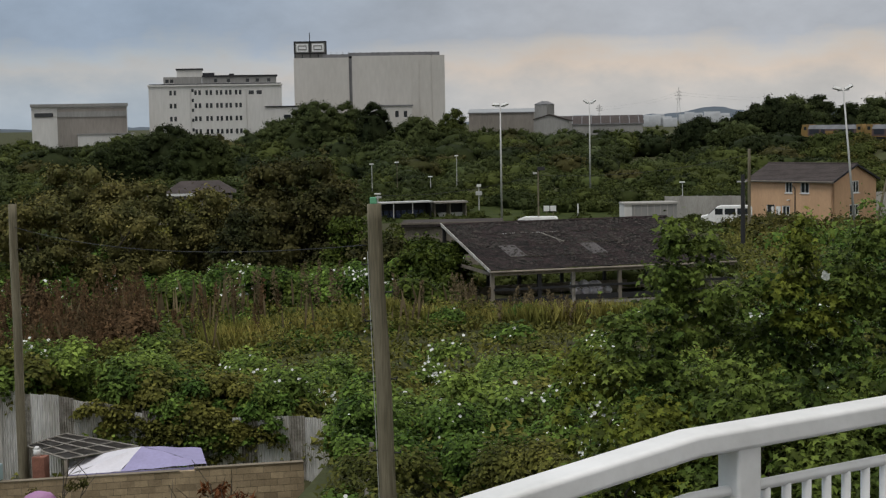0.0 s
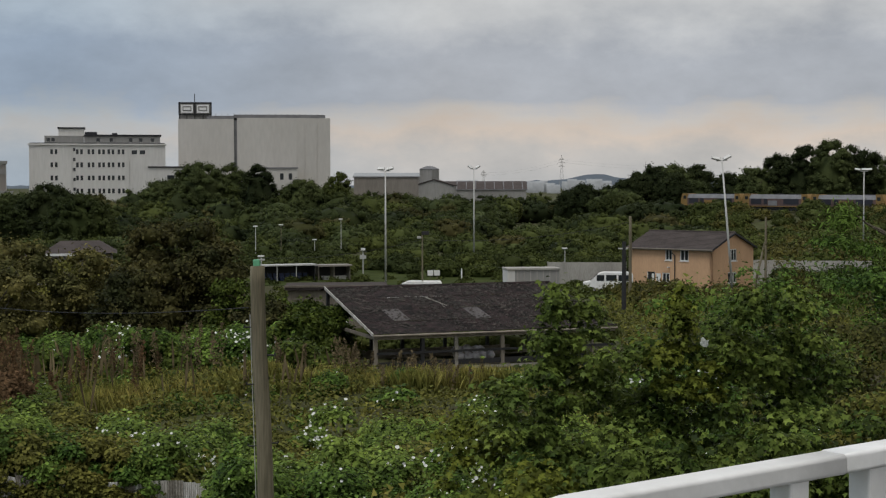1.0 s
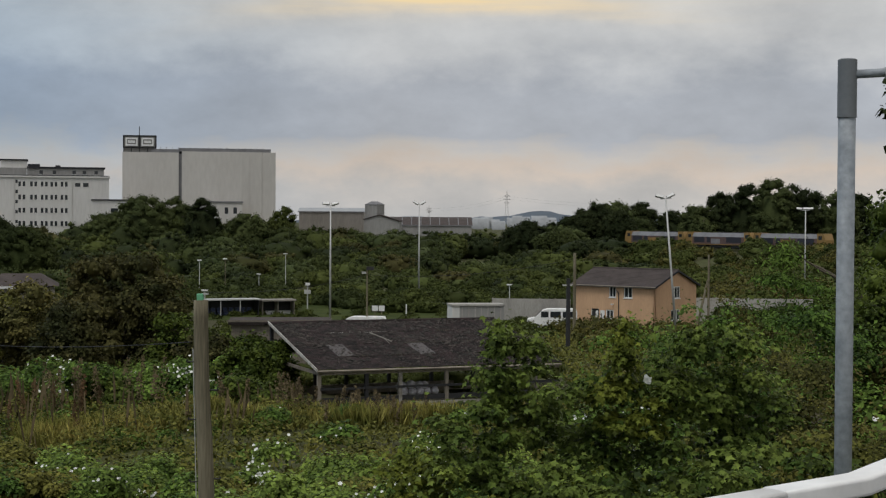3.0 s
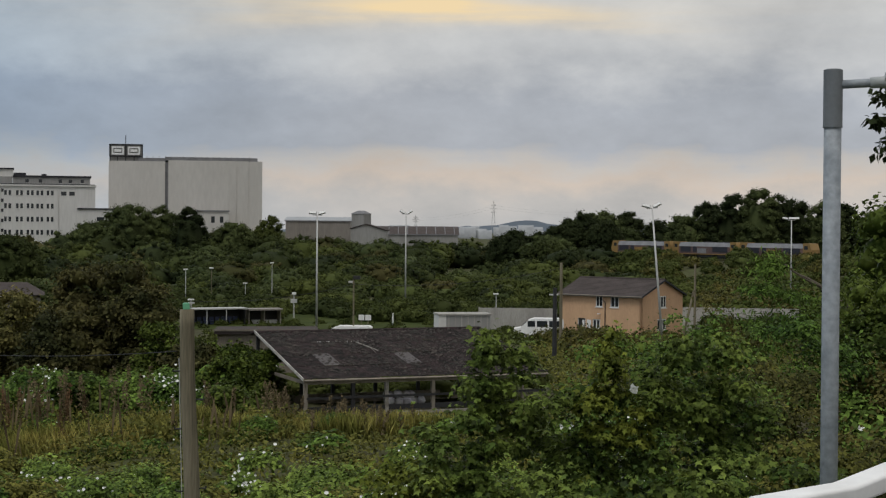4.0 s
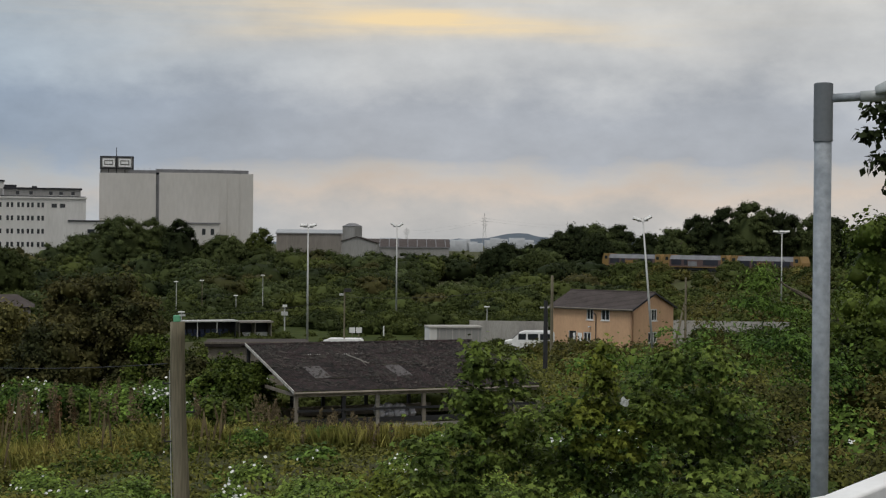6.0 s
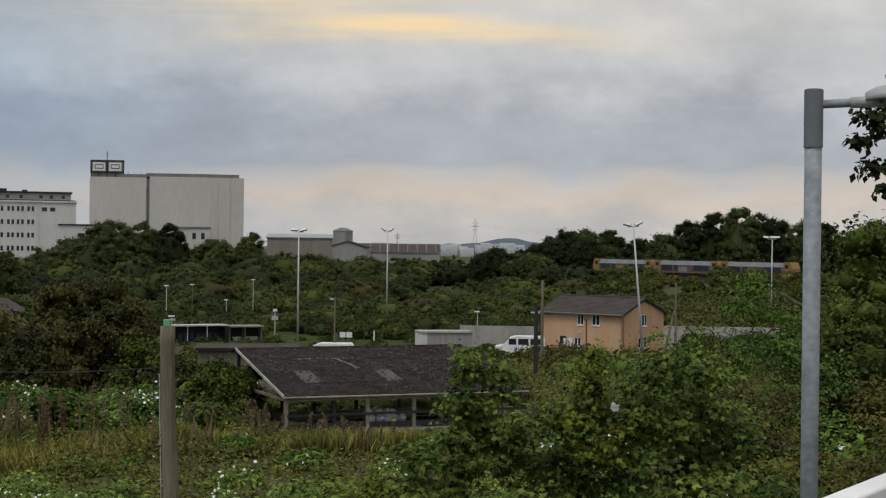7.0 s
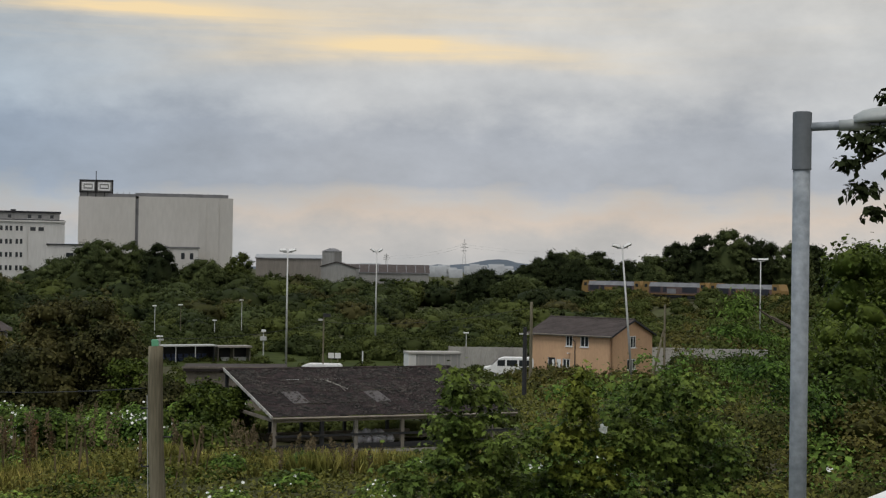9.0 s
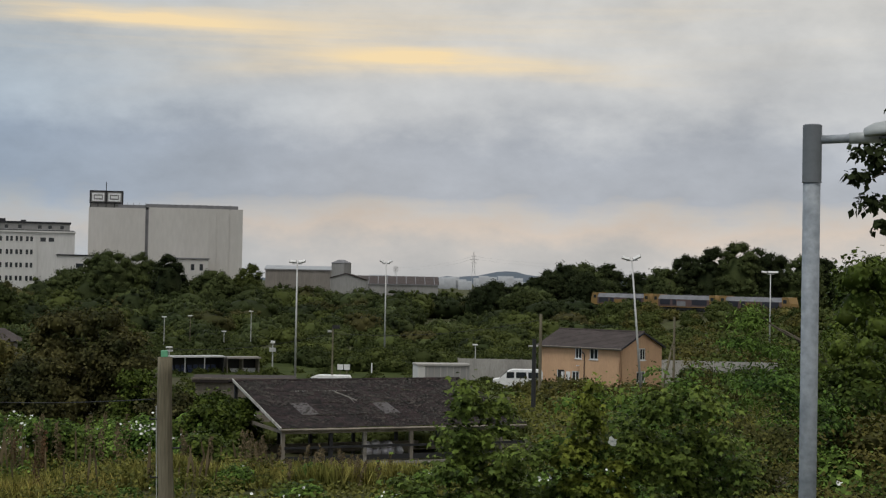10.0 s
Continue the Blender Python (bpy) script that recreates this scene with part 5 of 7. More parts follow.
# dark hawthorns on the bank
for k, (x, y, top, w, mt) in enumerate(((-23.4, 102.5, 9.5, 7.4, "leaf_dark"), (-26.4, 104, 8.9, 6.2, "leaf_dark"), (-20.6, 100.5, 8.0, 5.6, "leaf_dark"), (-29.8, 101, 7.6, 6.0, "leaf_brown"),
                                        (-34.5, 100, 8.2, 7.0, "leaf_brown"), (-39.5, 103, 9.2, 7.5, "leaf_brown"), (-36.2, 118, 5.9, 6.0, "leaf_bramble_dry"), (-39.8, 121, 6.0, 6.0, "leaf_brown"), (-43, 123, 6.0, 6.0, "leaf_bramble"), (-32.5, 120, 5.6, 6.0, "leaf_brown"), (-25.0, 95, 6.6, 6.0, "leaf_dark"), (-18.8, 97, 5.6, 4.4, "leaf_hedge"), (-13.4, 91.0, 4.1, 4.2, "leaf_hedge"), (-16.5, 94.5, 4.6, 4.2, "leaf_dark"), (-15.0, 99.5, 4.3, 5.0, "leaf_hedge"), (-12.4, 95.5, 4.2, 3.8, "leaf_hedge"),
                                        (-32.0, 92, 7.0, 6.5, "leaf_brown"), (-37.0, 90, 7.4, 6.5, "leaf_brown"))):
    tree(x, y, top, w, M[mt], {"leaf_dark": "dark reddish-green hawthorn on the bank", "leaf_brown": "brownish-green hawthorn on the bank"}.get(mt, "leafy green bush beside the shed"), 60 + k, 8500, 0.25, core=0.68, crown_from=0.05, name="hawthorn_bush", category="bush", clumps=40)


def scrub(name, seed, count, place, height, width, per, leaf, mat, label, keep=lambda x, y: True):
    """A thicket: many bushes, one sheet of leaves."""
    nr = np.random.default_rng(seed)
    cs, rs = [], []
    done = 0
    while done < count:
        x, y = place(nr)
        if not keep(x, y):
            continue
        done += 1
        h, w = height(nr, x, y), width(nr, x, y)
        gz = float(ground_z(x, y))
        wide = min(w * 0.42, h * 0.95)
        for k in range(6):
            a, rr = nr.uniform(0, 6.283), (wide * nr.uniform(0.6, 1.0) if k else 0.0)
            r = wide * (0.85 if k == 0 else nr.uniform(0.32, 0.58))
            cs.append((x + math.cos(a) * rr, y + math.sin(a) * rr, gz + max(r * 0.3, (h - r * 0.8) * (nr.uniform(0.45, 0.95) if k else 1.0))))
            rs.append(r)
    n = count * per
    pos, nrm = shell(nr, np.array(cs), np.array(rs), n, up=0.16, jitter=0.5, fill=0.2)
    pos = pos + nr.normal(size=pos.shape) * leaf * 0.55
    ob = leaves(name, pos, nrm, leaf * nr.uniform(0.6, 1.5, n), CHIP, mat, None, nr)
    cs, rs = np.array(cs), np.array(rs)
    big = np.arange(len(cs)) % 6 == 0
    join_mesh(ob, *lumps(cs[big], rs[big] * 0.70, 2, 0.74, nr))
    join_mesh(ob, *lumps(cs[~big], rs[~big] * 0.60, 1, 0.74, nr))
    return tagged(ob, label, "scrub", kind="stuff")


def fan(d0, d1, a0, a1):
    def place(nr):
        d, a = math.sqrt(nr.uniform(d0 * d0, d1 * d1)), radians(nr.uniform(a0, a1))
        return d * math.sin(a), d * math.cos(a)
    return place


def azimuth(x, y):
    return math.degrees(math.atan2(x, y))


def wood_top(a):
    """How high the far wood stands, by bearing."""
    return float(np.interp(a, (-25, -20, -16, -13.5, -12, -9, -7, -6, -4, 0, 3, 6, 8), (9.5, 9.5, 10.5, 12.2, 12.6, 13.2, 12.6, 11.2, 10.2, 9.6, 9.2, 8.0, 3.0)))


def mid_height(nr, x, y):
    rise = 3.4 + (wood_top(azimuth(x, y)) - 3.4) * float(smooth_step(225, 430, math.hypot(x, y)))
    return rise * nr.uniform(0.55, 1.02)


def thicket(seed, count, place, height, width, per, leaf, mat, label, keep=lambda x, y: True, name="woodland"):
    """Rounded bushes standing close, each a dome of small clumps, with dark hollows between them."""
    nr = np.random.default_rng(seed)
    cs, rs, hv, hf = [], [], [], []
    bv, bf = BALLS[2]
    done = 0
    while done < count:
        x, y = place(nr)
        if not keep(x, y):
            continue
        h, w = height(nr, x, y), width(nr, x, y)
        w = min(w, h * 2.2)
        base = np.array((x, y, float(ground_z(x, y)) - 0.2))
        c, r = crown_clumps(nr, w / 2, h, 40, (0.11, 0.24))
        cs.append(c + base), rs.append(r)
        hv.append(bv * np.array([w * 0.355, w * 0.355, h * 0.47]) * (1 + 0.06 * nr.normal(size=(len(bv), 1))) + base + np.array([0, 0, h * 0.34]))
        hf.append(bf + done * len(bv))
        done += 1
    cs, rs = np.concatenate(cs), np.concatenate(rs)
    n = count * per
    pos, nrm = shell(nr, cs, rs, n, 0.85, 0.12, 0.2, 0.28)
    pos = pos + nr.normal(size=pos.shape) * leaf * 0.45
    ob = leaves(name, pos, nrm, leaf * nr.uniform(0.6, 1.5, n), CHIP, mat, None, nr)
    join_mesh(ob, np.concatenate(hv), np.concatenate(hf))
    join_mesh(ob, *lumps(cs, rs * 0.66, 1, 0.85, nr))
    return tagged(ob, label, "scrub", kind="stuff")


off_pitch = lambda x, y: math.hypot(x, y) > 228 or azimuth(x, y) < -10.8 or azimuth(x, y) > 11.5
clear_of_line = lambda x, y: not (x > 24 and (x - 49.8) * 0.814 + (y - 360.6) * 0.58 > -14)
broad = lambda nr, x, y: nr.uniform(9, 20)
for seed, count, key, label in ((3, 150, "leaf_wood", "dense mixed green woodland and scrub"), (4, 75, "leaf_wood_light", "lighter green bushes among the woodland"),
                                (5, 60, "leaf_far", "dark bushes among the woodland"), (12, 70, "leaf_park", "grey-green bushes among the woodland"), (18, 40, "leaf_tan", "brownish bushes among the woodland")):
    thicket(seed, count, fan(236, 480, -24.5, 7.5), mid_height, broad, 900, 0.40, M[key], label, clear_of_line)
low = lambda nr, x, y: nr.uniform(1.6, 4.0)
thicket(13, 150, fan(215, 330, -24.5, 9), low, lambda nr, x, y: nr.uniform(5, 10), 480, 0.34, M["leaf_wood_light"], "lighter green bramble scrub beyond the pitch", off_pitch)
thicket(6, 90, fan(125, 228, -24.5, -13.6), lambda nr, x, y: nr.uniform(2.2, 4.4), lambda nr, x, y: nr.uniform(5, 9), 460, 0.30, M["leaf_wood"], "scrub between the bank and the wood",
        lambda x, y: not (-52 < x < -34 and 128 < y < 160))
thicket(14, 60, fan(125, 228, -24.5, -13.6), lambda nr, x, y: nr.uniform(1.8, 4.0), lambda nr, x, y: nr.uniform(4, 8), 460, 0.30, M["leaf_wood_light"], "light green scrub between the bank and the wood",
        lambda x, y: not (-52 < x < -34 and 128 < y < 160))
thicket(8, 130, fan(193, 234, -13, 8), lambda nr, x, y: nr.uniform(0.9, 2.6), lambda nr, x, y: nr.uniform(4, 9), 420, 0.30, M["leaf_wood_light"], "low green scrub grown over the far side of the pitch")
thicket(15, 60, fan(196, 236, -13, 8), lambda nr, x, y: nr.uniform(1.2, 3.0), lambda nr, x, y: nr.uniform(4, 8), 420, 0.30, M["leaf_wood"], "darker scrub grown over the far side of the pitch")
thicket(9, 220, fan(150, 192, -13.5, 4.5), lambda nr, x, y: nr.uniform(0.3, 0.9), lambda nr, x, y: nr.uniform(3, 6), 220, 0.28, M["leaf_wood_light"], "rough overgrown grass round the pitch",
        name="rough_grass")
bank_keep = lambda x, y: y > 186 and (x - 49.8) * 0.814 + (y - 360.6) * 0.58 < -4.5
thicket(7, 150, fan(185, 470, 6.5, 17.5), lambda nr, x, y: nr.uniform(1.6, 3.4), lambda nr, x, y: nr.uniform(4, 9), 300, 0.42, M["leaf_olive"], "dull olive scrub on the railway bank", bank_keep)
thicket(16, 90, fan(185, 420, 5.5, 17.5), lambda nr, x, y: nr.uniform(2.0, 4.4), lambda nr, x, y: nr.uniform(5, 10), 340, 0.42, M["leaf_wood_light"], "green scrub on the railway bank", bank_keep)
thicket(19, 14, lambda nr: (nr.uniform(-1.5, 9), nr.uniform(157, 161)), lambda nr, x, y: nr.uniform(0.8, 1.7), lambda nr, x, y: nr.uniform(1.6, 3.0), 300, 0.2, M["leaf_wood_light"], "low green scrub before the site cabin")
def along_bank(nr):
    u, v = nr.uniform(-45, 80), nr.uniform(-36, -4)
    return 49.8 + 0.58 * u + 0.814 * v, 360.6 - 0.814 * u + 0.58 * v


for seed, key, label in ((20, "leaf_olive", "dull olive growth on the embankment slope"), (21, "leaf_wood_light", "green growth on the embankment slope")):
    thicket(seed, 120, along_bank, lambda nr, x, y: nr.uniform(0.7, 1.9), lambda nr, x, y: nr.uniform(3, 6), 220, 0.34, M[key], label)
thicket(17, 24, fan(180, 200, 9.5, 13.5), lambda nr, x, y: nr.uniform(1.0, 2.0), lambda nr, x, y: nr.uniform(4, 7), 300, 0.36, M["leaf_far"], "dark low scrub behind the concrete wall", lambda x, y: y > 186)


# ---- bramble bank ----
def bramble_top(x, y):
    """Height of the bramble tangle above the ground."""
    h = 0.75 + 0.45 * ripple(x, y, 5.0, 1) + 0.35 * ripple(x, y, 1.9, 2)
    h = h + 0.9 * smooth_step(78, 90, y) * (1 - smooth_step(-12, -9, x))
    return np.maximum(h, 0.35)


def grassy(x, y):
    """1 where the dry grass strip runs through the brambles, drifting farther off to the east."""
    a, d = np.degrees(np.arctan2(x, y)), np.hypot(x, y)
    mid = 75.5 + 0.85 * (a + 16.5) + 1.2 * ripple(x, y, 4.0, 6)
    deep = 3.0 + 2.6 * smooth_step(-9, -5, a)
    return np.exp(-((d - mid) / deep) ** 2) * smooth_step(-19, -16, a + 0.4 * ripple(x, y, 3)) * (1 - smooth_step(-3.0, 0.5, a))


def tangle(name, seed, n, xr, yr, leaf, mat, label, keep, depth=0.9, tilt=0.75):
    nr = np.random.default_rng(seed)
    x, y = nr.uniform(*xr, n), nr.uniform(*yr, n)
    ok = keep(x, y, nr)
    x, y = x[ok], y[ok]
    n = len(x)
    e = 0.25
    top = lambda u, v: ground_z(u, v) + bramble_top(u, v)
    z = top(x, y)
    gx_, gy_ = (top(x + e, y) - z) / e, (top(x, y + e) - z) / e
    nrm = np.stack([-gx_, -gy_ - 0.35, np.ones(n)], -1) + nr.normal(size=(n, 3)) * tilt
    pos = np.stack([x, y, z - depth * nr.random(n) ** 2.2 + 0.10 * nr.normal(size=n)], -1)
    return tagged(leaves(name, pos, nrm, leaf * nr.uniform(0.55, 1.4, n), CHIP, mat, None, nr), label, "brambles", kind="stuff")


in_view = lambda x, y: (np.degrees(np.arctan2(x, y)) > -24.6) & (np.degrees(np.arctan2(x, y)) < 17)
no_yard = lambda x, y: ~((x < np.maximum(-0.214 * y, -9.9) + 0.4 * ripple(x, y, 2)) & (y < 45.5 + (x + 26.5) * 0.34))
no_shed = lambda x, y: ~((y > 87.3 + 0.36 * (x + 9)) & (x > -10.5))
patch = lambda x, y: ripple(x, y, 6.5, 5)
base_keep = lambda x, y: in_view(x, y) & no_yard(x, y) & no_shed(x, y)
def mounds(seed, count, xr, yr, radius, height, n, leaf, mat, label, keep, bloom=0, petal=0.07):
    """Brambles heaped over themselves: many low domes of leaves with hollows between them."""
    nr = np.random.default_rng(seed)
    cs, rs = [], []
    while len(cs) < count:
        x, y = nr.uniform(*xr), nr.uniform(*yr)
        if not (base_keep(np.array([x]), np.array([y]))[0] and keep(x, y, nr)):
            continue
        r = nr.uniform(*radius)
        h = height(nr, x, y)
        gz = float(ground_z(x, y))
        if -7.5 < azimuth(x, y) < 4 and y > 48:
            h = max(0.25, min(h, 11.5 + 0.5 * float(smooth_step(70, 80, y)) - 0.1236 * y - gz))
            r = min(r, h * 1.1)
        if -17.5 < azimuth(x, y) < -7.5 and 62 < y < 84:
            h = max(0.45, 0.55 * h - 0.9 * float(smooth_step(62, 70, y)) + 0.6 * float(smooth_step(80, 84, y)))
            r = min(r, h * 1.8)
        cs.append((x, y, gz + max(0.2 * r, h - r * 0.75)))
        rs.append(r)
        for k in range(3):
            a = nr.uniform(0, 6.283)
            cs.append((x + math.cos(a) * r * 0.8, y + math.sin(a) * r * 0.8, gz + max(0.1, (h - r * 0.75) * nr.uniform(0.55, 1.0))))
            rs.append(r * nr.uniform(0.35, 0.6))
    pos, nrm = shell(nr, np.array(cs), np.array(rs), n, 0.75, 0.95, 0.50, 0.40)
    nrm[:, 1] -= 0.25
    ok = (pos[:, 2] > ground_z(pos[:, 0], pos[:, 1]) - 0.1) & no_yard(pos[:, 0], pos[:, 1]) & no_shed(pos[:, 0], pos[:, 1])
    pos, nrm = pos[ok], nrm[ok]
    n = len(pos)
    if bloom:
        odds = np.clip(ripple(pos[:, 0], pos[:, 1], 2.4, 9) - 0.1, 0, 1) ** 2 * (nrm[:, 1] < 0.2) + 0.004
        pick = nr.choice(n, bloom, replace=False, p=odds / odds.sum())
        face = nrm[pick] * 0.4 + np.array([0, -1.0, 0.5])
        tagged(leaves("bindweed_flowers", pos[pick] + np.array([0, -0.10, 0.08]), face, petal * nr.uniform(0.6, 1.3, bloom), STAR, M["petal"], None, nr),
               "white trumpet flowers scattered over the brambles", "flowers", kind="stuff")
    tagged(leaves("brambles", pos, nrm, leaf * nr.uniform(0.5, 1.5, n), OVAL, mat, None, nr), label, "brambles", kind="stuff")


one = lambda f, x, y: float(f(np.array([x]), np.array([y]))[0])
green = lambda x, y, r: one(patch, x, y) + 0.5 * r.normal() > -0.45
dull = lambda x, y, r: one(patch, x, y) + 0.4 * r.normal() < -0.05
off_grass = lambda x, y, r: one(grassy, x, y) < 0.35 + 0.15 * r.normal()
near_h = lambda nr, x, y: 1.9 + 0.6 * one(lambda u, v: ripple(u, v, 4.0, 1), x, y) + nr.uniform(-0.5, 0.5)
mid_h = lambda nr, x, y: 1.7 + 0.5 * one(lambda u, v: ripple(u, v, 5.0, 1), x, y) + nr.uniform(-0.5, 0.5) - 0.7 * one(grassy, x, y)
back_h = lambda nr, x, y: 1.5 + 0.7 * one(lambda u, v: ripple(u, v, 5.0, 1), x, y) + nr.uniform(-0.5, 0.5) + 1.6 * float(smooth_step(76, 90, y)) * (x < -9)
mounds(21, 230, (-14, 7), (20, 42), (0.5, 1.15), near_h, 105000, 0.125, M["leaf_bramble"], "green bramble and bindweed covering the bank", green, 1100, 0.082)
mounds(22, 110, (-14, 7), (20, 42), (0.45, 0.95), near_h, 40000, 0.115, M["leaf_bramble_dry"], "dull brownish bramble among the green", dull)
mounds(23, 330, (-26, 10), (42, 66), (0.6, 1.5), mid_h, 120000, 0.17, M["leaf_bramble_lit"], "green bramble hanging over the fence", lambda x, y, r: green(x, y, r) and off_grass(x, y, r), 1000, 0.115)
mounds(24, 200, (-26, 10), (42, 66), (0.6, 1.3), mid_h, 60000, 0.175, M["leaf_bramble_dry"], "dull brown-green bramble above the fence", lambda x, y, r: dull(x, y, r) and off_grass(x, y, r))
mounds(25, 230, (-44, 12), (66, 100), (0.8, 1.9), back_h, 80000, 0.25, M["leaf_bramble"], "green bramble thicket beside the shed", lambda x, y, r: green(x, y, r) and off_grass(x, y, r), 1000, 0.16)
mounds(26, 200, (-44, 12), (66, 100), (0.8, 1.8), back_h, 60000, 0.25, M["leaf_hedge"], "dark green bramble thicket on the bank", lambda x, y, r: dull(x, y, r) and off_grass(x, y, r))
on_fence = lambda x, y, r: abs(y - (46.1 + (x + 26.5) * 0.34)) < 0.45 and r.random() < float(smooth_step(-18.6, -17.2, x))
mounds(29, 90, (-24, -9.5), (46, 53), (0.4, 0.8), lambda nr, x, y: 3.4 - 1.3 * float(smooth_step(-22, -12, x)) + nr.uniform(-0.7, 0.3), 30000, 0.14, M["leaf_bramble_dry"], "brambles spilling over the top of the fence", on_fence)
mounds(30, 50, (-24, -9.5), (46, 53), (0.4, 0.8), lambda nr, x, y: 3.4 - 1.3 * float(smooth_step(-22, -12, x)) + nr.uniform(-0.6, 0.3), 16000, 0.15, M["leaf_bramble"], "green brambles spilling over the top of the fence", on_fence)
mounds(35, 16, (-32, -15), (62, 86), (0.7, 1.4), lambda nr, x, y: 2.2 + nr.uniform(-0.5, 0.8), 18000, 0.20, M["leaf_rust"], "reddish-brown dying growth on the bank", lambda x, y, r: x < -0.265 * y + 0.8 * r.normal())
behind_fence = lambda x, y, r: 0.4 < y - (45.6 + (x + 26.5) * 0.34) < 4.5
mounds(36, 90, (-26, -8.5), (45.5, 57), (0.6, 1.2), lambda nr, x, y: 2.9 - 1.2 * float(smooth_step(-22, -12, x)) + nr.uniform(-0.6, 0.5), 32000, 0.165, M["leaf_bramble_lit"], "green bramble heaped behind the sheet fence", behind_fence)
mounds(37, 70, (-26, -8.5), (45.5, 57), (0.6, 1.1), lambda nr, x, y: 2.7 - 1.1 * float(smooth_step(-22, -12, x)) + nr.uniform(-0.6, 0.5), 24000, 0.165, M["leaf_bramble_dry"], "brownish bramble heaped behind the sheet fence", behind_fence)
mounds(42, 100, (-30, -13.5), (85, 94), (0.8, 1.6), lambda nr, x, y: nr.uniform(2.0, 4.0), 48000, 0.21, M["leaf_bramble"], "green bramble climbing before the hawthorns", lambda x, y, r: x > -0.335 * y, 420, 0.16)
mounds(41, 70, (-11.5, 3.5), (76, 88), (0.5, 1.0), lambda nr, x, y: nr.uniform(0.9, 1.7), 26000, 0.15, M["leaf_bramble"], "nettles and bramble growing before the open shed", lambda x, y, r: True, 24, 0.12)
tangle("brambles", 28, 90000, (-44, 12), (22, 100), 0.22, M["leaf_bramble_dry"], "low creeping growth between the bramble mounds",
       lambda x, y, r: base_keep(x, y), 0.5)
scrub("rough_scrub", 40, 34, lambda nr: (nr.uniform(-13, 5), nr.uniform(103, 112)), lambda nr, x, y: nr.uniform(1.4, 2.6), lambda nr, x, y: nr.uniform(3, 5), 420, 0.22, M["leaf_wood_light"], "green scrub growing behind the open shed")
scrub("rough_scrub", 38, 90, lambda nr: (nr.uniform(9, 42), nr.uniform(138, 162)), lambda nr, x, y: nr.uniform(0.9, 2.2), lambda nr, x, y: nr.uniform(3, 6), 300, 0.3, M["leaf_olive"], "olive scrub growing before the house and wall")
scrub("rough_scrub", 39, 26, lambda nr: (nr.uniform(26, 42), nr.uniform(160, 178)), lambda nr, x, y: nr.uniform(1.4, 3.0), lambda nr, x, y: nr.uniform(3, 5), 300, 0.3, M["leaf_wood"], "green scrub against the concrete wall")
tangle("brambles", 27, 40000, (-6, 34), (96, 150), 0.30, M["leaf_bramble_dry"], "rough olive scrub before the house",
       lambda x, y, r: in_view(x, y) & (x > 6.5) & (y < 148), 1.0)


def blades(name, seed, n, xr, yr, size, mat, label, keep, lean=0.25, category="grass", shape=BLADE, lift=0.0):
    nr = np.random.default_rng(seed)
    x, y = nr.uniform(*xr, n), nr.uniform(*yr, n)
    ok = keep(x, y, nr)
    x, y = x[ok], y[ok]
    n = len(x)
    s = size * nr.uniform(0.55, 1.3, n)
    az = np.degrees(np.arctan2(x, y))
    s = np.where((az > -6.5) & (az < 4), np.minimum(s, np.maximum(0.3, 12.3 - 0.1236 * y - ground_z(x, y)) * nr.uniform(0.7, 1.15, n)), s)
    pos = np.stack([x, y, ground_z(x, y) + lift], -1)
    nrm = np.stack([nr.normal(size=n) * 0.6, -np.ones(n), nr.normal(size=n) * lean], -1)
    tv, tf = shape
    nrm /= np.linalg.norm(nrm, axis=1, keepdims=True)
    along = np.stack([nr.normal(size=n) * lean, nr.normal(size=n) * lean, np.ones(n)], -1)
    along /= np.linalg.norm(along, axis=1, keepdims=True)
    side = np.cross(along, nrm)
    v = pos[:, None, :] + s[:, None, None] * (side[:, None, :] * tv[None, :, :1] + along[:, None, :] * tv[None, :, 1:2] + nrm[:, None, :] * tv[None, :, 2:])
    f = tf[None] + (np.arange(n) * len(tv))[:, None, None]
    return tagged(mesh_of(name, v.reshape(-1, 3), f.reshape(-1, 3), mat), label, category, kind="stuff")


blades("long_grass", 31, 90000, (-26, 9), (60, 92), 0.95, M["grass"], "tall dry yellow-green grass across the bank",
       lambda x, y, r: in_view(x, y) & no_shed(x, y) & (grassy(x, y) > 0.30 + 0.25 * r.random(len(x))))
blades("long_grass", 32, 26000, (-15, 4), (78, 88), 1.25, M["grass"], "pale tall grass before the open shed",
       lambda x, y, r: in_view(x, y) & (ripple(x, y, 3.5, 4) > 0.0) & (y < 86.5 + 0.36 * (x + 9)), 0.16)
SPIKE = (np.array([(-0.008, 0, 0), (0.008, 0, 0), (0.028, 0.68, 0.0), (0.0, 1.0, 0.02), (-0.028, 0.68, 0)]), np.array([(0, 1, 2), (0, 2, 4), (4, 2, 3)]))
blades("dock_stalks", 33, 1000, (-36, -5), (74, 96), 2.1, M["dock"], "brown seeded dock stalks standing in the brambles",
       lambda x, y, r: in_view(x, y) & no_shed(x, y) & (ripple(x, y, 2.6, 7) > 0.42), 0.12, "weeds", SPIKE)
blades("dock_stalks", 34, 900, (-30, -15), (62, 84), 2.2, M["dock"], "reddish dried dock stalks on the bank",
       lambda x, y, r: in_view(x, y) & (x < -0.27 * y - 0.5) & (ripple(x, y, 3.0, 3) > 0.2), 0.2, "weeds", SPIKE)


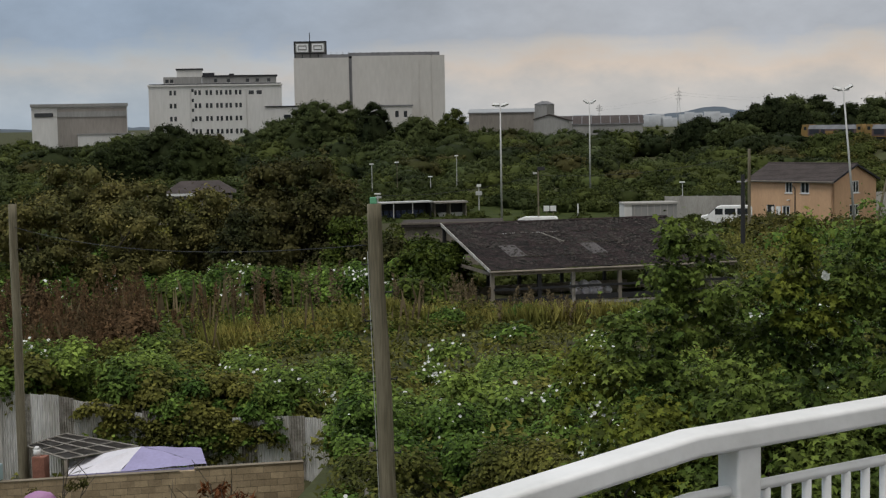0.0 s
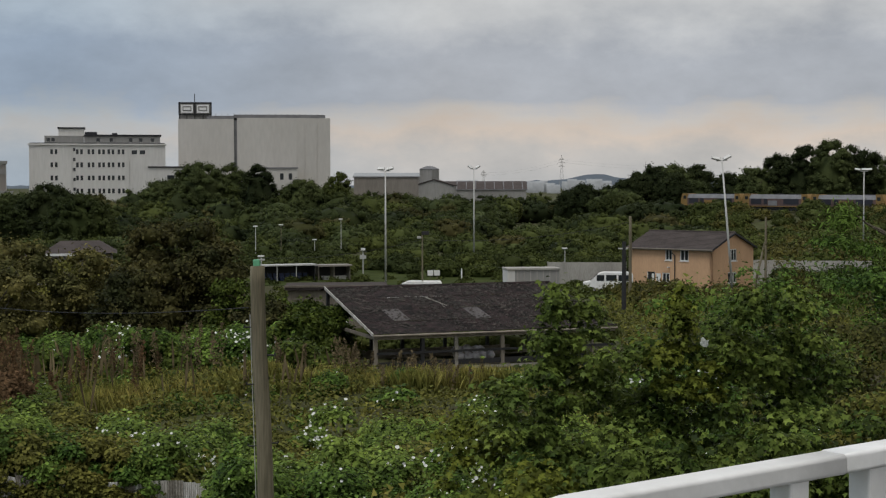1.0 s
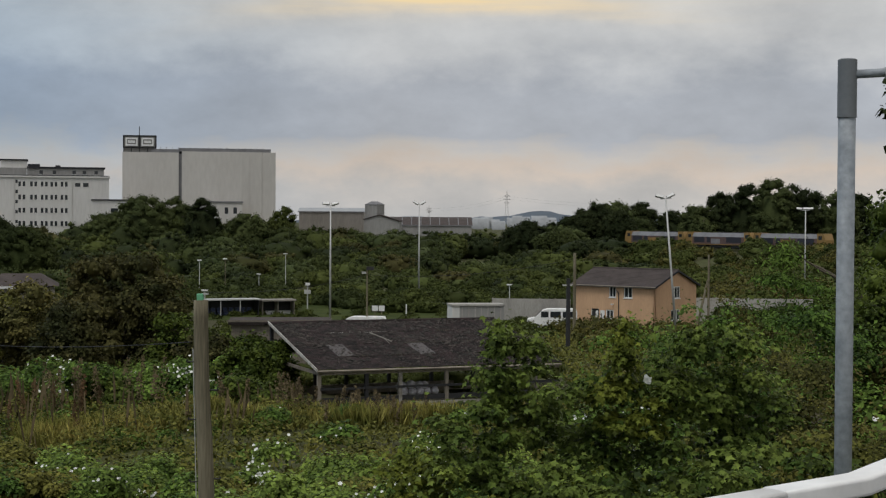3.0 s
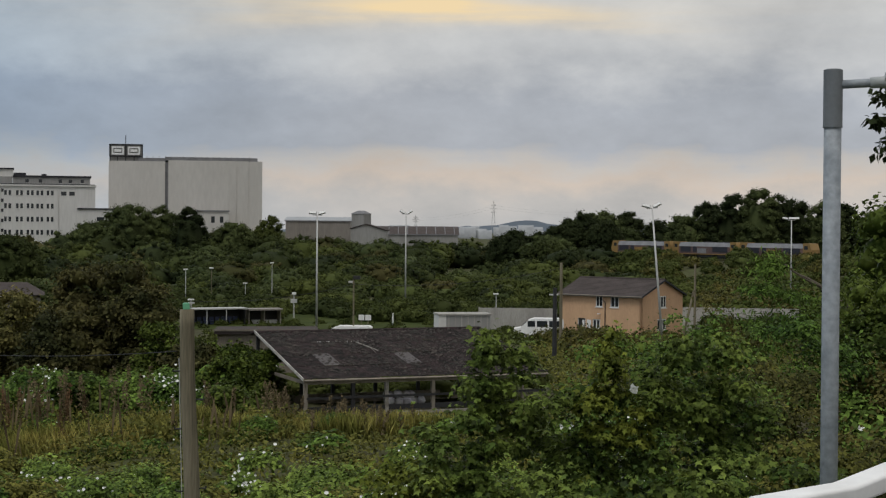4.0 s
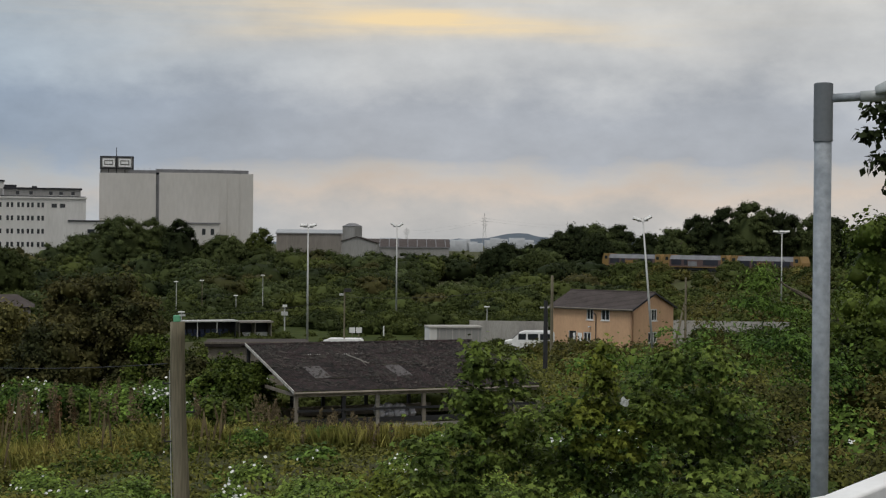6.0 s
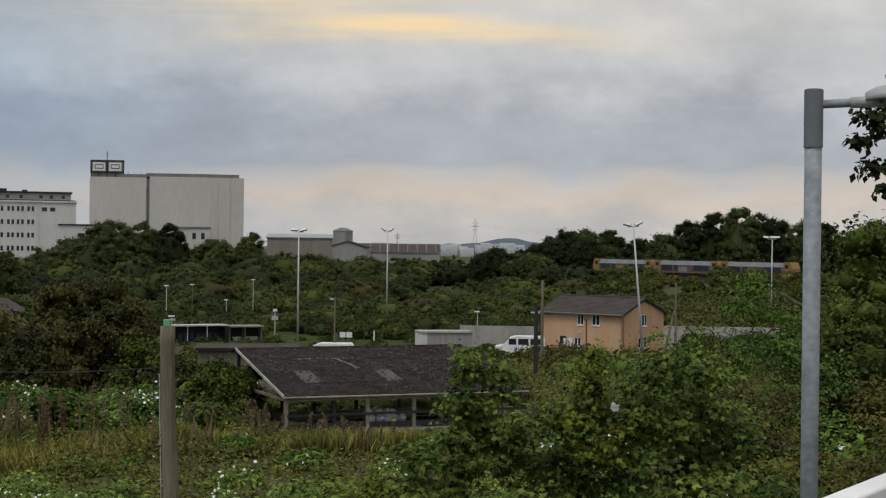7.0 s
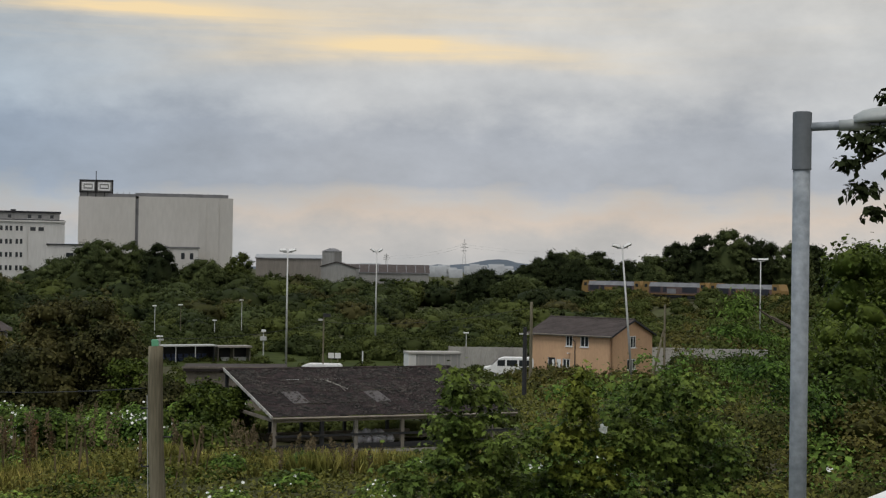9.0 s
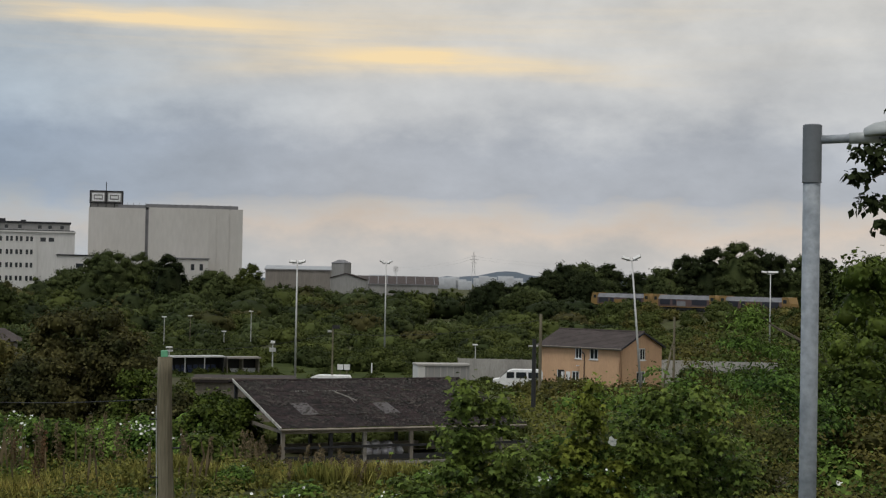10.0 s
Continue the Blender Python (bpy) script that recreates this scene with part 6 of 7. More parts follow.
def plumes(name, seed, count, place, tall, mat, label, per=110):
    """Stalks with a thick ragged seed head, each made of many small bracts."""
    nr = np.random.default_rng(seed)
    at, up, size = [], [], []
    for k in range(count):
        x, y = place(nr)
        h = nr.uniform(*tall)
        u = nr.random(per) ** 0.7
        r = h * 0.085 * np.sin(math.pi * np.clip(u, 0.06, 0.97)) ** 0.6 * np.sqrt(nr.random(per))
        a = nr.uniform(0, 6.283, per)
        tip = nr.normal(size=2) * 0.07 * h
        at.append(np.stack([x + r * np.cos(a) + tip[0] * u, y + r * np.sin(a) + tip[1] * u, float(ground_z(x, y)) + h * (0.12 + 0.88 * u)], -1))
        up.append(np.stack([np.cos(a), np.sin(a) - 0.5, nr.normal(size=per) * 0.5], -1))
    at, up = np.concatenate(at), np.concatenate(up)
    ob = leaves(name, at, up, 0.13 * nr.uniform(0.6, 1.5, len(at)), CHIP, mat, None, nr, -1.2)
    return tagged(ob, label, "weeds", kind="stuff")


plumes("dock_plumes", 51, 26, fan(82, 90, -9.6, -6.0), (2.0, 2.9), M["dock"], "tan dock seed heads standing beside the shed")
plumes("dock_plumes", 52, 16, fan(82, 90, -16.5, -11.5), (2.4, 3.6), M["dock"], "tan dock seed heads standing in the brambles")
plumes("dock_plumes", 53, 20, fan(78, 84, -6.6, -1.5), (1.3, 2.2), M["dock"], "tan seed heads before the open shed")
plumes("dying_weeds", 54, 230, fan(64, 86, -25, -18.5), (2.0, 3.4), M["leaf_rust"], "reddish-brown dying weeds standing on the bank")
plumes("dying_weeds", 55, 16, fan(72, 86, -18.5, -13.0), (1.6, 2.6), M["leaf_rust"], "reddish-brown dying weeds among the brambles")


# ---- near shrubs and saplings ----
def sapling(x, y, top, low, width, n, leaf, mat, label, seed, shape=MAPLE, name="maple_sapling", clumps=26, spire=0.0, droop=0.9, category="shrub"):
    """Young growth: thin stems, and leaves in layered sprays."""
    rng, nr = random.Random(seed), np.random.default_rng(seed)
    gz = float(ground_z(x, y))
    e = thing(name, pose(x, y, gz - 0.1), label, category)
    for k in range(4):
        bm = bmesh.new()
        woody(bm, rng, Vector((rng.uniform(-0.2, 0.2) * width, rng.uniform(-0.2, 0.2) * width, 0)), (rng.uniform(-0.25, 0.25), rng.uniform(-0.25, 0.25), 1), (top - gz) * rng.uniform(0.4, 0.5), 0.024, 1, [])
        part("stem", bm, M["bark"], e)
    cs, rs = [], []
    for k in range(clumps):
        u = nr.random()
        rr = width / 2 * math.sqrt(nr.random()) * (1 - 0.55 * u ** 2)
        a = nr.uniform(0, 6.283)
        r = width * nr.uniform(0.08, 0.17)
        cs.append((math.cos(a) * rr, math.sin(a) * rr, low - gz + (top - low - r) * u))
        rs.append(r)
    if spire:
        for k in range(9):
            cs.append((nr.normal() * 0.05, nr.normal() * 0.05, top - gz - r * 0.3 + spire * k / 9))
            rs.append(width * 0.085 * (1.5 - k / 9))
    pos, nrm = shell(nr, np.array(cs), np.array(rs), n, 0.5, 0.95, 0.6)
    stray = nr.random(n) < 0.3
    pos[stray] += nr.normal(size=(stray.sum(), 3)) * width * 0.07
    nrm[:, 1] -= 0.35
    leaves("foliage", pos, nrm, leaf * nr.uniform(0.4, 1.05, n), shape, mat, e, nr, droop)
    return e


for k, (x, y, top, w, n, leaf, spire, mt) in enumerate((
        (-0.50, 15.3, 9.75, 1.3, 3600, 0.095, 0.0, "leaf_lime"), (-0.05, 14.8, 10.25, 1.5, 5600, 0.10, 0.0, "leaf_maple"), (0.26, 15.2, 10.60, 1.2, 5200, 0.10, 0.36, "leaf_maple"),
        (0.55, 15.5, 10.62, 1.4, 5600, 0.10, 0.10, "leaf_maple"), (0.98, 15.0, 10.48, 1.8, 7600, 0.105, 0.0, "leaf_maple"), (1.43, 14.9, 10.52, 1.2, 4200, 0.095, 0.46, "leaf_lime"),
        (1.72, 15.2, 10.66, 1.8, 7600, 0.105, 0.0, "leaf_maple"), (2.15, 15.0, 10.66, 1.6, 7000, 0.10, 0.24, "leaf_maple"), (2.62, 15.3, 10.72, 1.5, 6400, 0.10, 0.12, "leaf_maple"),
        (0.85, 13.5, 9.85, 2.0, 6600, 0.11, 0.0, "leaf_maple"), (1.85, 13.3, 9.95, 2.0, 6800, 0.11, 0.0, "leaf_maple"), (2.85, 13.8, 10.0, 1.8, 6400, 0.11, 0.0, "leaf_maple"),
        (0.0, 13.6, 9.55, 1.6, 5200, 0.10, 0.0, "leaf_lime"), (1.4, 12.2, 9.2, 2.0, 5600, 0.11, 0.0, "leaf_maple"), (0.35, 12.4, 8.9, 1.7, 4600, 0.11, 0.0, "leaf_maple"))):
    sapling(x, y, top, 7.0, w, int(n * 1.35), leaf * 0.82, M[mt], "young maple with broad dark green leaves" if mt == "leaf_maple" else "yellow-green young maple sapling on the bank", 101 + k, clumps=44, spire=spire)
for k, (x, y, top, low, w, n, mt) in enumerate(((3.0, 19.5, 10.6, 7.0, 2.4, 8000, "leaf_bramble"), (4.1, 20.5, 10.4, 7.0, 2.4, 8000, "leaf_olive"), (5.0, 19.0, 10.1, 6.6, 2.3, 8000, "leaf_olive"),
                                                (3.9, 17.0, 9.9, 6.6, 2.0, 7000, "leaf_bramble_dry"), (5.2, 23.5, 10.8, 7.5, 2.6, 8000, "leaf_bramble"), (5.0, 16.2, 10.0, 6.4, 2.0, 7000, "leaf_olive"),
                                                (4.4, 15.0, 9.6, 6.4, 1.6, 5000, "leaf_olive"), (3.55, 24.0, 10.7, 7.5, 2.2, 6000, "leaf_bramble"), (2.4, 22.5, 10.5, 7.5, 2.2, 6000, "leaf_bramble"))):
    sapling(x, y, top, low, w, n, 0.085, M[mt], "tangled yellow-green shrub on the bank", 120 + k, OVAL, "tangled_shrub", 34)
sapling(6.6, 33.0, 11.1, 7.4, 3.0, 5200, 0.16, M["leaf_bramble"], "thin willow-like shrub with narrow leaves", 140, LANCE, "willow_shrub", 30, spire=0.4, category="shrub")
sapling(5.4, 34.0, 10.6, 7.2, 2.6, 2600, 0.15, M["leaf_olive"], "sparse shrub with narrow leaves", 141, LANCE, "willow_shrub", 24)
tree(11.1, 40.0, 12.7, 5.4, M["leaf_hedge"], "leafy green tree high on the bank", 150, 17000, 0.13, crown_from=0.1, core=0.6)
tree(8.6, 33.0, 10.9, 3.6, M["leaf_hedge"], "leafy green bush below the tree", 151, 11000, 0.11, crown_from=0.05, core=0.6, name="leafy_bush", category="bush")
tree(13.2, 46.0, 12.6, 5.0, M["leaf_hedge"], "leafy green tree on the bank", 152, 13000, 0.14, crown_from=0.1, core=0.6)
tree(6.9, 23.5, 9.9, 3.0, M["leaf_olive"], "leafy olive bush below the tree", 153, 10000, 0.095, crown_from=0.05, core=0.6, name="leafy_bush", category="bush")
# the tree whose branch hangs beyond the lamp
branch_tree = thing("oak_tree", pose(5.7, 13.2, float(ground_z(5.7, 13.2)) - 0.1), "tall tree with leafy branches, coloured dark as if backlit, hanging by the lamp", "tree")
bm, tips = bmesh.new(), []
rg = random.Random(77)
oz = branch_tree.location.z
woody(bm, rg, Vector((0, 0, 0)), (0.02, 0, 1), 7.5, 0.17, 1, tips)
tube(bm, (0, 0, 5.2), (-1.05, 0.15, 13.25 - oz), 0.05, 0.022, 8)
tube(bm, (-1.05, 0.15, 13.25 - oz), (-1.95, 0.30, 12.75 - oz), 0.022, 0.007, 7)
part("trunk", bm, M["bark"], branch_tree)
nr = np.random.default_rng(78)
oc = [(-1.75, 0.28, 12.98), (-1.6, 0.25, 12.72), (-1.45, 0.2, 13.1), (-1.9, 0.3, 12.85), (-1.3, 0.2, 12.85), (-1.5, 0.25, 12.5), (-1.2, 0.2, 13.3), (-1.72, 0.25, 13.32), (-1.0, 0.1, 13.0),
      (-0.6, 0.1, 13.5), (-0.2, 0.0, 13.9), (0.4, 0.2, 13.6), (-0.4, 0.3, 14.3), (0.3, -0.2, 14.4), (-0.8, 0, 12.4), (0.2, 0.1, 12.8), (-2.08, 0.3, 12.72), (-1.95, 0.3, 12.5), (-2.0, 0.3, 12.95), (-1.85, 0.3, 12.3), (-1.6, 0.3, 13.55), (-1.45, 0.3, 13.75), (-1.3, 0.3, 12.2)]
orad = [0.16, 0.14, 0.16, 0.1, 0.2, 0.12, 0.18, 0.1, 0.25, 0.4, 0.5, 0.5, 0.45, 0.5, 0.3, 0.5, 0.1, 0.12, 0.12, 0.09, 0.1, 0.12, 0.2]
pos, nrm = shell(nr, np.array(oc) - np.array([0, 0, oz]), np.array(orad) * 1.35, 10500, 0.9, 0.3, 0.8)
# Deep green stands in for backlight: the silhouette is in the leaf colour.
leaves("crown", pos, nrm, 0.080 * nr.uniform(0.6, 1.3, 10500), OVAL, M["leaf_far"], branch_tree, nr, 0.4)

# a scrap of white paper caught on the maple
bm = bmesh.new()
sheet = [[bm.verts.new((0.05 * i + 0.012 * math.sin(j * 2.1), 0.03 * math.sin(i * 1.7 + j), 0.045 * j + 0.015 * math.cos(i * 2))) for j in range(4)] for i in range(4)]
for i in range(3):
    for j in range(3):
        bm.faces.new((sheet[i][j], sheet[i + 1][j], sheet[i + 1][j + 1], sheet[i][j + 1]))
bmesh.ops.solidify(bm, geom=list(bm.faces), thickness=0.002)
scrap = tagged(finish("paper_scrap", bm, M["petal"]), "crumpled white paper scrap caught in the maple leaves", "paper")
scrap.matrix_world = pose(1.53, 14.1, 10.33, 10, 25, 15) @ Matrix.Scale(0.5, 4)


# ---- railway and train ----
TRACK = pose(49.8, 360.6, 5.35, 0, 0, math.degrees(math.atan2(-0.814, 0.58)))
bed = bmesh.new()
box(bed, (-70, -2.2, -0.7), (80, 2.2, 0.0))
ob = tagged(finish("railway_track", bed, M["soil"]), "ballast bed of the railway on its embankment", "railway", kind="structure")
ob.matrix_world = TRACK


def locomotive(m, label, body, side):
    """A double-ended freight locomotive, 21.2 m over its ends."""
    e = thing("locomotive", m, label, "locomotive", "coupled locomotives")
    L, hw = 21.0, 1.32

    def along_x(points, x0, x1):
        bm = bmesh.new()
        a = [bm.verts.new((x0, y, z)) for y, z in points]
        b = [bm.verts.new((x1, y, z)) for y, z in points]
        bm.faces.new(a), bm.faces.new(list(reversed(b)))
        for k in range(len(points)):
            bm.faces.new((a[k], a[(k + 1) % len(points)], b[(k + 1) % len(points)], b[k]))
        return bm

    part("body", along_x([(-hw, 1.05), (hw, 1.05), (hw, 2.75), (-hw, 2.75)], 2.3, L - 2.3), M[body], e)
    part("roof", along_x([(-hw - 0.02, 2.72), (hw + 0.02, 2.72), (hw * 0.62, 3.66), (-hw * 0.62, 3.66)], 2.3, L - 2.3), M["loco_roof"], e, "grey sloping roof")
    for x0, x1, nose in ((0.35, 2.3, 0.0), (L - 2.3, L - 0.35, L)):
        bm = bmesh.new()
        xs = (0.0, 0.0, 0.55, 2.3) if nose == 0.0 else (L, L, L - 0.55, L - 2.3)
        pts = [(xs[0], 0.95), (xs[3], 0.95), (xs[3], 3.8), (xs[2], 3.8), (xs[0], 2.45)]
        a = [bm.verts.new((x, -hw, z)) for x, z in pts]
        b = [bm.verts.new((x, hw, z)) for x, z in pts]
        bm.faces.new(a), bm.faces.new(list(reversed(b)))
        for k in range(5):
            bm.faces.new((a[k], b[k], b[(k + 1) % 5], a[(k + 1) % 5]))
        cab = part("cab", bm, M["loco_yellow"], e, "yellow cab end")
        xm = (xs[2] + xs[3]) / 2
        part("cab_window", boxes(((xm - 0.5, -hw - 0.02, 2.5), (xm + 0.45, -hw, 3.25))), M["glass_dark"], cab)
    for x0, x1 in ((2.9, 6.2), (7.0, 8.2), (13.2, 17.9)):
        part("grille", boxes(((x0, -hw - 0.03, 1.45), (x1, -hw, 2.68))), M["loco_blue"], e, "dark side grille")
    part("stripe", boxes(((8.4, -hw - 0.02, 1.2), (11.2, -hw, 2.3))), M[side], e)
    part("sill", boxes(((0.4, -hw - 0.04, 0.92), (L - 0.4, hw + 0.04, 1.08))), M["loco_yellow"], e)
    part("fuel_tank", boxes(((8.0, -1.1, 0.25), (13.0, 1.1, 0.95)), bevel=0.1), M["dark_metal"], e)
    for cx in (4.0, L - 4.0):
        bogie = part("bogie", boxes(((cx - 2.4, -1.15, 0.35), (cx + 2.4, 1.15, 0.9))), M["dark_metal"], e)
        for k in (-1.7, 0, 1.7):
            part("wheel", tubes(((cx + k, -1.05, 0.48), (cx + k, -0.9, 0.48), 0.48), sides=14), M["dark_metal"], bogie)
            part("wheel", tubes(((cx + k, 0.9, 0.48), (cx + k, 1.05, 0.48), 0.48), sides=14), M["dark_metal"], bogie)
    part("exhaust", boxes(((9.5, -0.5, 3.6), (11.5, 0.5, 3.85))), M["dark_metal"], e)
    part("roof_vent", boxes(((14.5, -0.7, 3.6), (17.5, 0.7, 3.8))), M["dark_metal"], e)
    return e


for k, (body, side, label) in enumerate((("loco_orange", "loco_yellow", "muted orange and dark blue diesel locomotive, first of three"), ("loco_orange", "loco_roof", "orange and dark blue diesel locomotive between two others"),
                                         ("loco_orange", "loco_yellow", "orange and grey diesel locomotive at the rear"))):
    locomotive(TRACK @ pose(-21.3 + 21.3 * k, 0, 0), label, body, side)

# ---- round the pitch ----
dug = thing("team_dugout", pose(-32.0, 182.2, 0, 0, 0, 26), "open timber dugout with a pale flat roof and blue seats", "dugout", "dugouts")
part("roof", boxes(((-0.2, -0.4, 1.9), (6.9, 2.0, 2.05))), M["light_metal"], dug)
part("rear_wall", boxes(((0, 1.8, 0), (6.7, 1.9, 1.9))), M["dark_metal"], dug)
for x in (0.0, 6.6):
    part("side_wall", boxes(((x, 0, 0), (x + 0.1, 1.8, 1.9))), M["dark_metal"], dug)
for x in (1.8, 4.2):
    part("post", boxes(((x, -0.3, 0), (x + 0.1, -0.2, 1.9))), M["light_metal"], dug)
seat_blue = material("blue_plastic", (0.025, 0.04, 0.10), 0.5, 0.2, 2, 10, 0.05)
for k in range(8):
    part("seat", boxes(((0.4 + 0.75 * k, 1.1, 0.0), (0.95 + 0.75 * k, 1.6, 0.5)), ((0.4 + 0.75 * k, 1.5, 0.5), (0.95 + 0.75 * k, 1.6, 0.95))), seat_blue, dug)
dug2 = thing("team_dugout", pose(-25.6, 185.3, 0, 0, 0, 22), "smaller dark timber dugout beside the larger", "dugout", "dugouts")
part("roof", boxes(((-0.1, -0.4, 1.72), (4.1, 1.9, 1.92))), M["cladding_brown"], dug2)
part("rear_wall", boxes(((0, 1.7, 0), (4.0, 1.8, 1.72))), M["dark_metal"], dug2)
for x in (0.0, 3.9, 1.9):
    part("side_wall", boxes(((x, 0, 0), (x + 0.1, 1.7, 1.72))), M["old_timber"], dug2)
part("bench", boxes(((0.2, 1.0, 0), (1.7, 1.5, 0.5)), ((2.1, 1.0, 0), (3.8, 1.5, 0.5))), M["light_metal"], dug2)

# the pitch itself, mown, with its far touchline hedge
bm = boxes(((-34, 176, 0.02), (10, 224, 0.06)))
tagged(finish("pitch", bm, leafy("mown_turf", (0.062, 0.078, 0.022), (0.036, 0.050, 0.014), 0.0, 0.25, 0.9)), "mown green turf of the sports pitch", "pitch", kind="structure")


def lamp_post(x, y, top, label, mat="light_metal", turn=0):
    gz = float(ground_z(x, y))
    e = thing("lamp_post", pose(x, y, gz, 0, 0, turn), label, "lamp post", "small lamp posts")
    h = top - gz
    part("column", tubes(((0, 0, -0.1), (0, 0, h), 0.07, 0.05), sides=8), M[mat], e)
    hd = part("lamp_head", boxes(((-0.36, -0.14, h - 0.03), (0.30, 0.14, h + 0.13)), bevel=0.04), M["upvc"], e, "white lamp head")
    part("lens", boxes(((-0.3, -0.1, h - 0.06), (0.1, 0.1, h - 0.032))), M["lantern"], hd)
    return e


lamp_post(4.1, 185, 3.9, "short grey lamp post with a white head")
lamp_post(-40.6, 226.4, 5.4, "lamp post with a white head among scrub")
lamp_post(-32.7, 232.7, 3.2, "low lamp post with a white head in scrub")
lamp_post(-36.9, 227, 5.6, "thin lamp post standing among the scrub", "pole_wood")
lamp_post(-30.8, 250, 5.9, "lamp post with a round white head in the wood")
lamp_post(-28.2, 160.5, 4.1, "lamp post with a white head by the dugouts")


def plain_post(name, x, y, top, r, mat, label, extras=()):
    gz = float(ground_z(x, y))
    e = thing(name, pose(x, y, gz), label, "post")
    part("shaft", tubes(((0, 0, -0.1), (0, 0, top - gz), r, r * 0.8), sides=10), M[mat], e)
    for pname, lo, hi, m2 in extras:
        part(pname, boxes((lo, hi), bevel=0.01), M[m2], e)
    return e


plain_post("light_pole", -21.65, 198.8, 3.2, 0.09, "light_metal", "short pole with a small floodlight and box", (("lamp_head", (-0.25, -0.3, 3.1), (0.3, 0.1, 3.4), "upvc"), ("control_box", (-0.4, -0.2, 2.0), (0.4, 0.15, 2.5), "light_metal")))
plain_post("camera_pole", -10.5, 149.6, 6.9, 0.09, "pole_wood", "thin wooden pole carrying two security cameras", (("camera_unit", (-0.05, -0.15, 6.75), (0.65, 0.15, 7.1), "dark_metal"), ("camera_unit", (-0.5, -0.15, 6.4), (-0.1, 0.1, 6.6), "light_metal")))
plain_post("white_post", -8.25, 184.8, 1.55, 0.1, "upvc", "short white post beside the pitch")
plain_post("black_pole", 8.05, 133.8, 6.7, 0.21, "dark_metal", "black timber pole with a small bracket", (("bracket", (-0.5, -0.1, 6.0), (0.3, 0.1, 6.12), "light_metal"),))
plain_post("grey_pole", 9.6, 149.7, 8.55, 0.17, "pole_wood", "tall grey wooden pole beside the house")
plain_post("wooden_pole", 26.5, 176, 7.9, 0.15, "pole_wood", "wooden pole behind the house")
stay = tubes(((25.3, 176.1, 0), (26.4, 176.0, 5.0), 0.15, 0.12), sides=8)
tagged(finish("timber_stay", stay, M["pole_wood"]), "leaning timber stay propping the pole", "stay")
cable((8.05, 133.8, 6.2), (10.6, 166.0, 4.2), 0.5, 0.02, "thin cable from the pole to the house")
cable((9.6, 149.7, 8.0), (-10.5, 149.6, 6.3), 0.7, 0.018, "thin cable between the poles")
cable((-10.5, 149.6, 6.3), (-28.2, 160.5, 4.0), 0.6, 0.018, "thin cable between the poles")

notice = thing("pitch_sign", pose(-11.6, 184.6, 0), "small pair of white signs on posts", "sign")
for x in (-0.75, 0.05):
    part("sign_panel", boxes(((x, -0.04, 0.7), (x + 0.7, 0.0, 1.35))), M["upvc"], notice)
    part("post", boxes(((x + 0.3, 0.002, 0), (x + 0.4, 0.1, 1.3))), M["pole_wood"], notice)


# ---- yard before the house ----
def panel_wall(x, y, length, h, turn, label, name="yard_wall"):
    e = thing(name, pose(x, y, 0, 0, 0, turn), label, "wall")
    k = 0
    while k * 1.83 < length:
        part("panel", boxes(((k * 1.83 + 0.06, 0, 0), (k * 1.83 + 1.77, 0.08, h)), bevel=0.01), M["concrete"], e)
        part("post", boxes(((k * 1.83 - 0.06, -0.03, 0), (k * 1.83 + 0.06, 0.11, h + 0.08))), M["concrete"], e)
        k += 1
    return e


panel_wall(24.5, 181, 14.5, 2.75, -8, "grey stained concrete panel wall behind the house")
panel_wall(2.0, 180, 9.0, 2.55, -3, "grey concrete panel wall beside the parked van")
cabin = thing("site_cabin", pose(-2.4, 164, 0, 0, 0, 12), "white cream-ended site cabin with a flat roof", "cabin")
part("body", boxes(((0, 0, 0), (5.6, 2.6, 2.5))), M["cladding"], cabin)
part("end_panel", boxes(((-0.06, -0.05, 0.1), (0.75, 2.65, 2.6))), M["white_render"], cabin, "cream corner panel")
part("roof", boxes(((-0.12, -0.14, 2.5), (5.7, 2.7, 2.72)), bevel=0.03), M["concrete"], cabin)
for k in range(7):
    part("rib", boxes(((1.0 + 0.7 * k, -0.04, 0.1), (1.1 + 0.7 * k, 0, 2.45))), M["concrete"], cabin)


